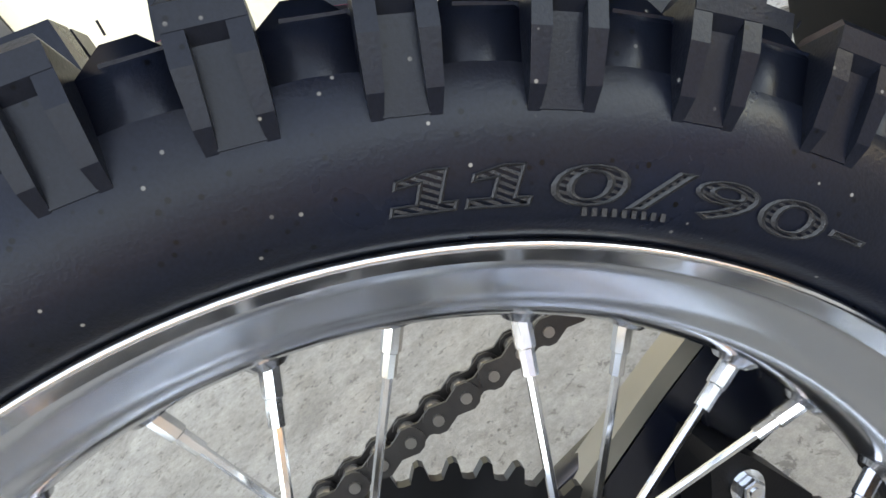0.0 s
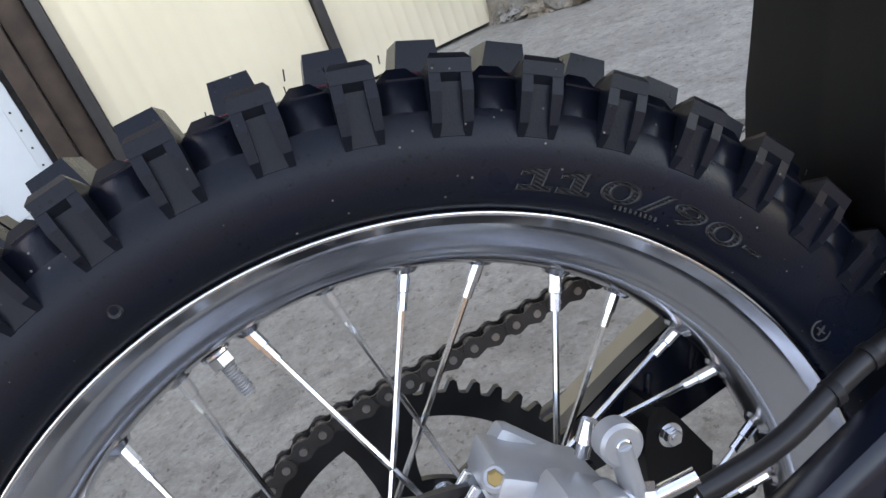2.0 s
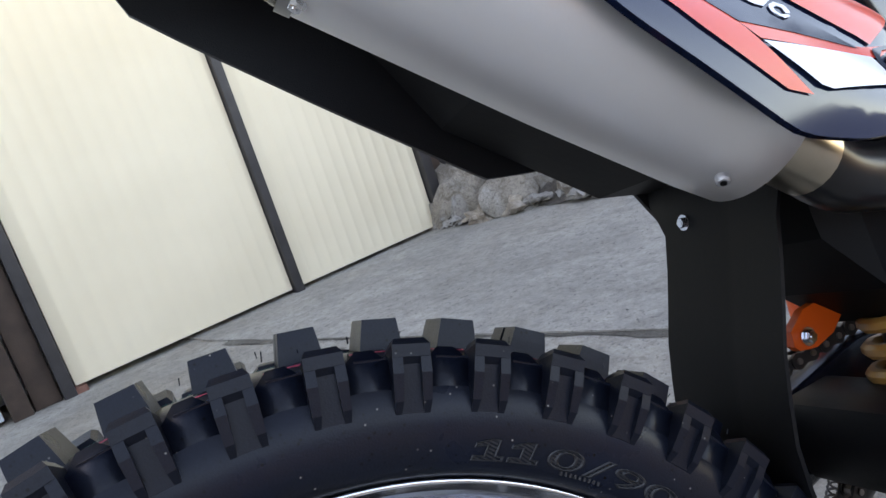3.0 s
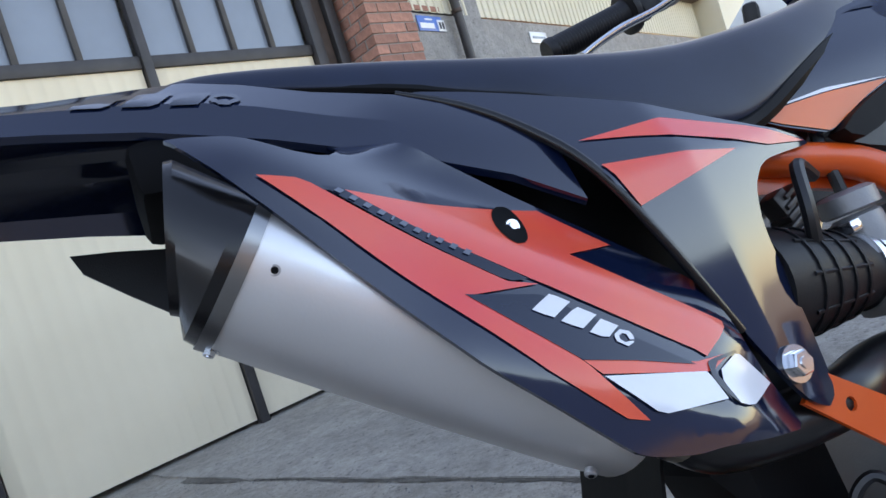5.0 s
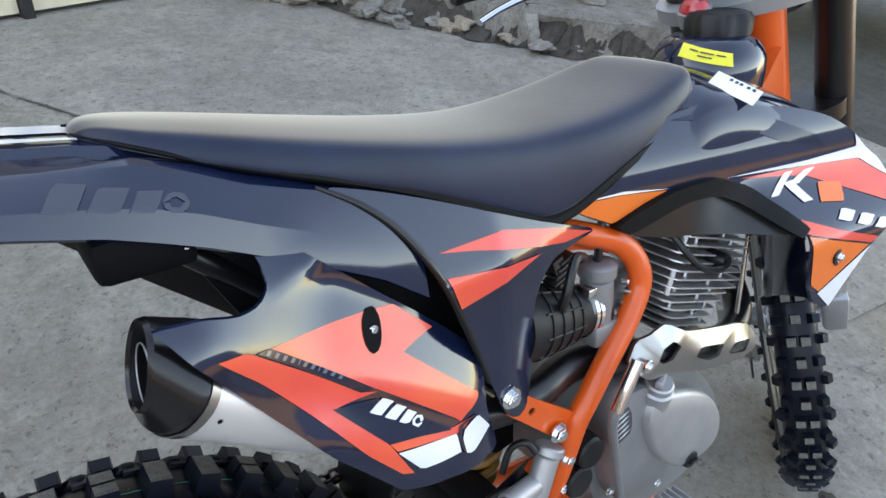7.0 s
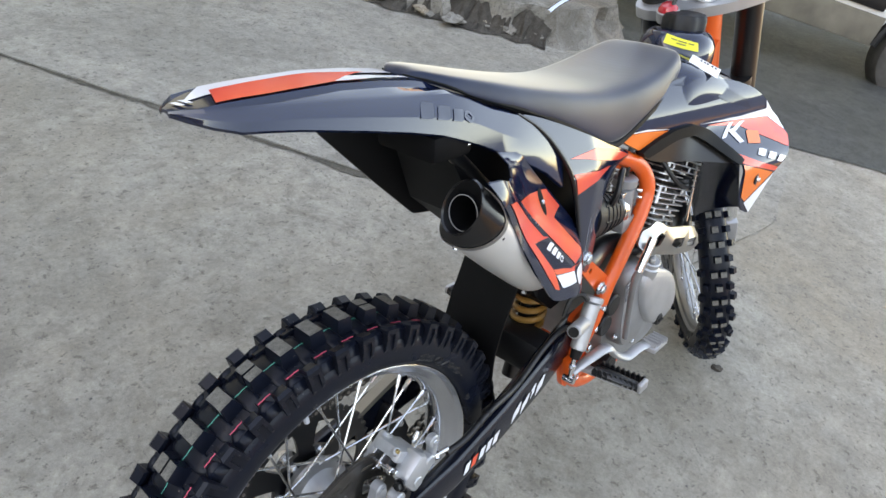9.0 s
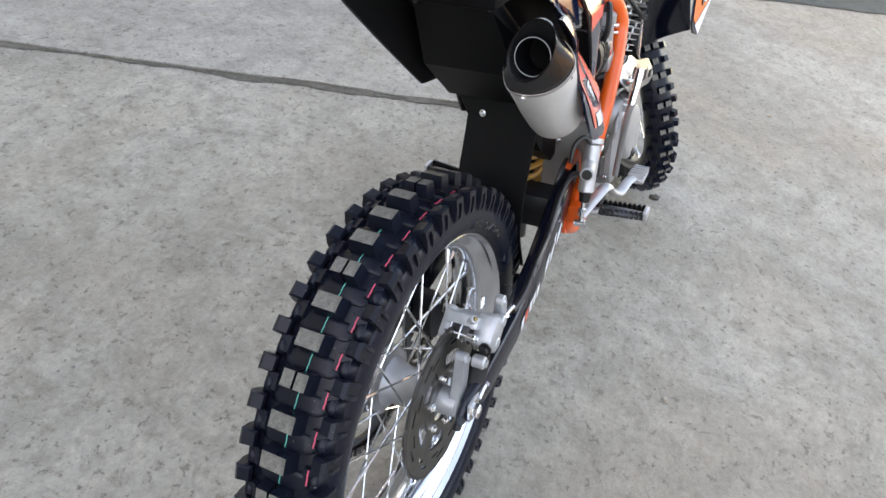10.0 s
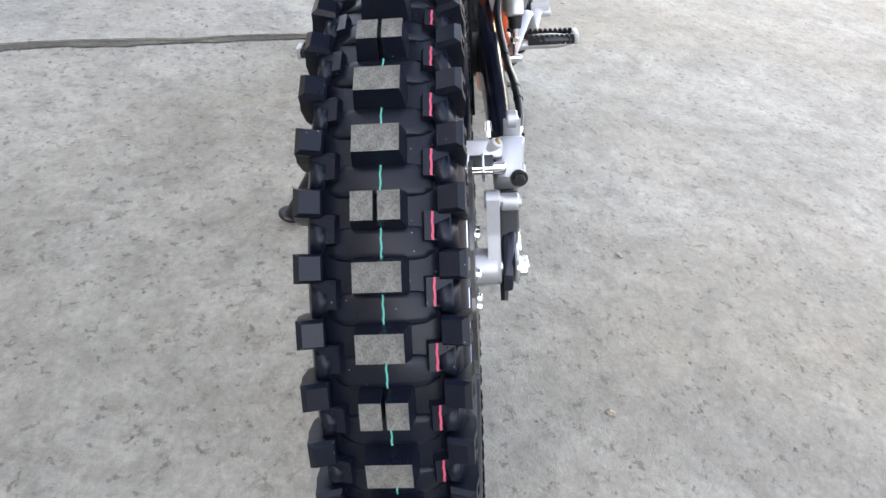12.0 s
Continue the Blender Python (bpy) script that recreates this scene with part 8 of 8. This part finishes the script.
for side in (-1, 1):
    put = (lambda p: Vector(p)) if side > 0 else (lambda p: flip_bar(Vector(p)))
    a, b = put(LEFT_BAR[0]), put(LEFT_BAR[2])
    gl = (b - a).length
    prof = [(0.0, -0.002), (0.0150, -0.002), (0.0172, 0.001), (0.0172, 0.008)]
    for k in range(22):
        y = 0.010 + k * (gl - 0.030) / 22
        prof += [(0.0152, y), (0.0160, y + 0.0010), (0.0160, y + 0.0030), (0.0152, y + 0.0036)]
    prof += [(0.0165, gl - 0.014), (0.0175, gl - 0.010), (0.027, gl - 0.008), (0.0275, gl - 0.004), (0.0265, gl), (0.0, gl)]
    bm = bmesh.new()
    turned(bm, prof, 24, a, False, b - a)
    part("grip", bm, M_MATT_PLASTIC, bars, "black ribbed rubber grip with a flange")
    d = (b - a).normalized()
    m = Matrix.Translation(b + d * 0.018) @ d.to_track_quat("X", "Z").to_matrix().to_4x4()
    bm = bmesh.new()
    box(bm, (0, 0, 0.002), (0.026, 0.036, 0.038), bevel=0.005)
    bm.transform(m)
    part("switch_housing", bm, M_MATT_PLASTIC, bars, "black switch housing")
    bm = bmesh.new()
    box(bm, (0.002, -0.0185, 0.008), (0.011, 0.006, 0.011), bevel=0.0015)
    bm.transform(m)
    part("switch_button", bm, M_RED_LENS, bars, "red engine stop button")
    bm = bmesh.new()
    rod(bm, b + d * 0.036, b + d * 0.052, 0.0185, seg=24, bevel=0.002)
    rod(bm, b + d * 0.044 + Vector((0, -0.010 * side, -0.012)), b + d * 0.044 + Vector((0, -0.034 * side, -0.014)), 0.010, seg=18, bevel=0.002)
    part("lever_perch", bm, M_ALU_MATT, bars, "silver clamp carrying the hand lever")
    bm = bmesh.new()
    hexbolt(bm, b + d * 0.044 + Vector((0, -0.034 * side, -0.014)), (0, -side, 0), 0.0055, 0.004)
    part("perch_bolt", bm, M_CHROME, bars)
    bm = bmesh.new()
    pipe(bm, [put(p) for p in ((0.780, 0.066, 0.704), (0.738, 0.080, 0.694), (0.700, 0.092, 0.684), (0.654, 0.100, 0.676), (0.615, 0.104, 0.665), (0.584, 0.105, 0.653))], [0.004, 0.006, 0.0065, 0.007, 0.006, 0.0062], 12, 5, 0.7)
    part("lever", bm, M_CHROME, bars, "silver hand lever")
    c_ = put((0.945, 0.030, 0.706))
    bm = bmesh.new()
    rod(bm, c_, c_ - Vector((0, 0, 0.045)), 0.014, seg=16)
    box(bm, c_, (0.030, 0.034, 0.036), bevel=0.005)
    part("bar_clamp", bm, M_ALU_MATT, bars)
    bm = bmesh.new()
    pipe(bm, [put(p) for p in ((0.765, 0.085, 0.712), (0.83, 0.060, 0.730), (0.91, 0.030, 0.742), (1.0, 0.02, 0.72), (1.05, 0.01, 0.60))], 0.004, 8, 6)
    part("control_cable", bm, M_CABLE, bars)
    bm = bmesh.new()
    turned(bm, [(0.0120, -0.004), (0.0142, -0.004), (0.0142, 0.004), (0.0120, 0.004)], 18, put((0.765, 0.096, 0.7125)), True, d)
    part("cable_tie", bm, M_CABLE, bars)
# ignition lamp on the left of the clamp
bm = bmesh.new()
turned(bm, [(0.0, 0.014), (0.013, 0.012), (0.019, 0.005), (0.020, 0.0)], 24, (0.910, 0.036, 0.643), False, (-0.4, 0, 1))
lamp = part("red_button", bm, M_RED_LENS, bike, "red button in a silver ring beside the clamp")
bm = bmesh.new()
turned(bm, [(0.0, -0.022), (0.022, -0.022), (0.023, 0.0), (0.020, 0.001)], 24, (0.910, 0.036, 0.643), False, (-0.4, 0, 1))
part("button_ring", bm, M_ALU_MATT, lamp)
# front number plate, dark with two bolts
PL0 = ST0 + offn * 0.105 - sd * 0.03
o = rounded([(-0.10, 0.10), (0.10, 0.10), (0.12, 0.0), (0.08, -0.12), (-0.08, -0.12), (-0.12, 0.0)], 0.2, 2)
bm = bmesh.new()
lo = [bm.verts.new(PL0 + Vector((0, a, 0)) - sd * b + offn * (-1.4 * a * a)) for a, b in o]
hi = [bm.verts.new(PL0 + Vector((0, a, 0)) - sd * b + offn * (-1.4 * a * a + 0.004)) for a, b in o]
bridge(bm, lo, hi)
bm.faces.new(lo[::-1])
bm.faces.new(hi)
plate = front("front_plate", bm, M_GLOSS, bike, "black front number plate behind the bars")
for a in (-0.03, 0.03):
    bm = bmesh.new()
    hexbolt(bm, PL0 + Vector((0, a, 0)) - sd * 0.05 - offn * 0.003, -offn, 0.006, 0.005)
    front("plate_bolt", bm, M_CHROME, plate)
# front mudguard
secs = []
for t in np.linspace(-0.42, 0.42, 15):
    a = t * 1.05 + 0.35
    ctr = FC + Vector((math.sin(a) * 0.425, 0, math.cos(a) * 0.425)) + Vector((0, 0, 0.075))
    w_ = 0.062 * (1 - 0.5 * max(0, t) ** 2) * (0.75 + 0.25 * math.cos(t * 2))
    nrm = Vector((math.sin(a), 0, math.cos(a)))
    secs.append([ctr + Vector((0, y * w_, 0)) - nrm * (0.02 * abs(y) ** 2.5) for y in np.linspace(-1, 1, 11)] + [ctr + Vector((0, y * w_, 0)) - nrm * (0.02 * abs(y) ** 2.5 + 0.003) for y in np.linspace(1, -1, 11)])
front("front_mudguard", skin(secs), M_GLOSS, bike, "black front mudguard", smooth=60)

FP = [(0.268, -0.022), (0.274, -0.028), (0.286, -0.033), (0.300, -0.035), (0.314, -0.033), (0.326, -0.027), (0.333, -0.016), (0.335, 0.0)]
bm = bmesh.new()
turned(bm, FP + [(r, -y) for r, y in FP[-2::-1]], 120, FC)
front_tyre = front("front_tyre", bm, M_RUBBER, bike, "black knobbly front tyre")
BLOCK = knob_mesh("front_block", [[(0.0, -0.0085, 0.0085, -0.0085, 0.0085), (0.014, -0.0070, 0.0070, -0.0070, 0.0070)]], [M_RUBBER, M_KNOB_TOP], [1], 0.001)
BLOCK2 = knob_mesh("front_side_block", [[(0.0, -0.0085, 0.0085, -0.0085, 0.0085), (0.013, -0.0070, 0.0070, -0.0065, 0.0065)]], [M_RUBBER], [0], 0.001)
NB = 60
for k in range(NB):
    th = 360 / NB * k
    rows_ = ((-0.0095, 0.333, 4), (0.0095, 0.333, -4)) if k % 2 == 0 else ((-0.0235, 0.326, 32), (0.0235, 0.326, -32), (0.0, 0.333, 0))
    for y, r, tilt in rows_:
        m = TURN @ Matrix.Translation(FC) @ pose(0, 0, 0, 0, th, 0) @ pose(0, y, r, tilt, 0, 0)
        on_tyre("tread_block", BLOCK if abs(y) < 0.02 else BLOCK2, front_tyre, m)
    if k % 2 == 0:
        for s in (-1, 1):
            m = TURN @ Matrix.Translation(FC) @ pose(0, 0, 0, 0, th, 0) @ pose(0, 0.031 * s, 0.316, -50 * s, 0, 0)
            on_tyre("side_block", BLOCK2, front_tyre, m)
RF = [(0.2700, -0.029), (0.2730, -0.027), (0.2730, -0.024), (0.262, -0.021), (0.254, -0.018), (0.250, -0.010), (0.249, 0.0)]
bm = bmesh.new()
turned(bm, RF + [(r, -y) for r, y in RF[-2::-1]] + [(0.266, 0.025), (0.256, 0.0), (0.266, -0.025)], 96, FC, True)
front_rim = front("front_rim", bm, M_ALU, bike, "silver front rim", smooth=28)
for k in range(32):
    a = k * 360 / 32
    s = -1 if k % 2 == 0 else 1
    lead = 1 if (k // 2) % 2 == 0 else -1
    bm = bmesh.new()
    rod(bm, FC + polar(0.2495, 0.003 * s, a), FC + polar(0.035, 0.030 * s, a + 65 * lead), 0.0019, seg=6)
    front("spoke", bm, M_CHROME, front_rim)
    bm = bmesh.new()
    rod(bm, FC + polar(0.2495, 0.003 * s, a), FC + polar(0.2290, 0.003 * s + 0.0026 * s, a + 1.2 * lead), 0.0036, seg=6)
    front("spoke_nipple", bm, M_CHROME, front_rim)
bm = bmesh.new()
turned(bm, [(0.008, -0.10), (0.015, -0.06), (0.020, -0.045), (0.040, -0.034), (0.040, -0.028), (0.020, -0.02), (0.018, 0.02), (0.040, 0.028), (0.040, 0.034), (0.020, 0.045), (0.008, 0.10)], 32, FC)
front("front_hub", bm, M_ALU_MATT, bike, "grey front hub")
bm = plate_with_windows([((0.125 + 0.004 * math.cos(10 * t)) * math.sin(t), (0.125 + 0.004 * math.cos(10 * t)) * math.cos(t)) for t in np.linspace(0, 2 * math.pi, 120, endpoint=False)],
                        [window(0.06, 0.09, 60 * k + 8, 60 * k + 46, 6) for k in range(6)] + [[(0.03 * math.sin(t), 0.03 * math.cos(t)) for t in np.linspace(0, 6.0, 16)]], 0.066, 0.004)
bmesh.ops.translate(bm, verts=bm.verts, vec=FC)
front("front_brake_disc", bm, M_DISC, bike, "front brake disc", smooth=25)


# ---- pieces of the pillar ----
def bricks():
    L, H, J = 0.20, 0.065, 0.010
    bm = bmesh.new()
    box(bm, (0, 0, 0), (L, 0.10, H), bevel=0.004)
    me = bpy.data.meshes.new("brick")
    bm.to_mesh(me)
    bm.free()
    me.materials.append(M_BRICK)
    bm = bmesh.new()
    box(bm, (0, 0, 0), (0.10, 0.10, H), bevel=0.004)
    half = bpy.data.meshes.new("brick_half")
    bm.to_mesh(half)
    bm.free()
    half.materials.append(M_BRICK)
    rnd = random.Random(9)
    n = int((PZ1 - PZ0) / (H + J))
    for k in range(n):
        z = PZ0 + (k + 0.5) * (H + J)
        for face in range(2):
            # front face (towards the yard) and the face beside the gate
            run = [(L / 2, me), (L + J + L / 2, me)] if (k + face) % 2 == 0 else [(0.05, half), (0.10 + J + L / 2, me), (0.10 + 2 * J + L + 0.05, half)]
            for off, mm in run:
                ob = new("brick", mm)
                ob.parent = pillar
                j = rnd.uniform(-0.0015, 0.0015)
                if face == 0:
                    ob.matrix_basis = pose(PX0 + off, PY0 + 0.05 + j, z)
                elif off > 0.1 or mm is me:
                    ob.matrix_basis = pose(PX0 + 0.05 + j, PY0 + 0.012 + off if off > 0.11 else PY0 + off, z, 0, 0, 90)


bricks()
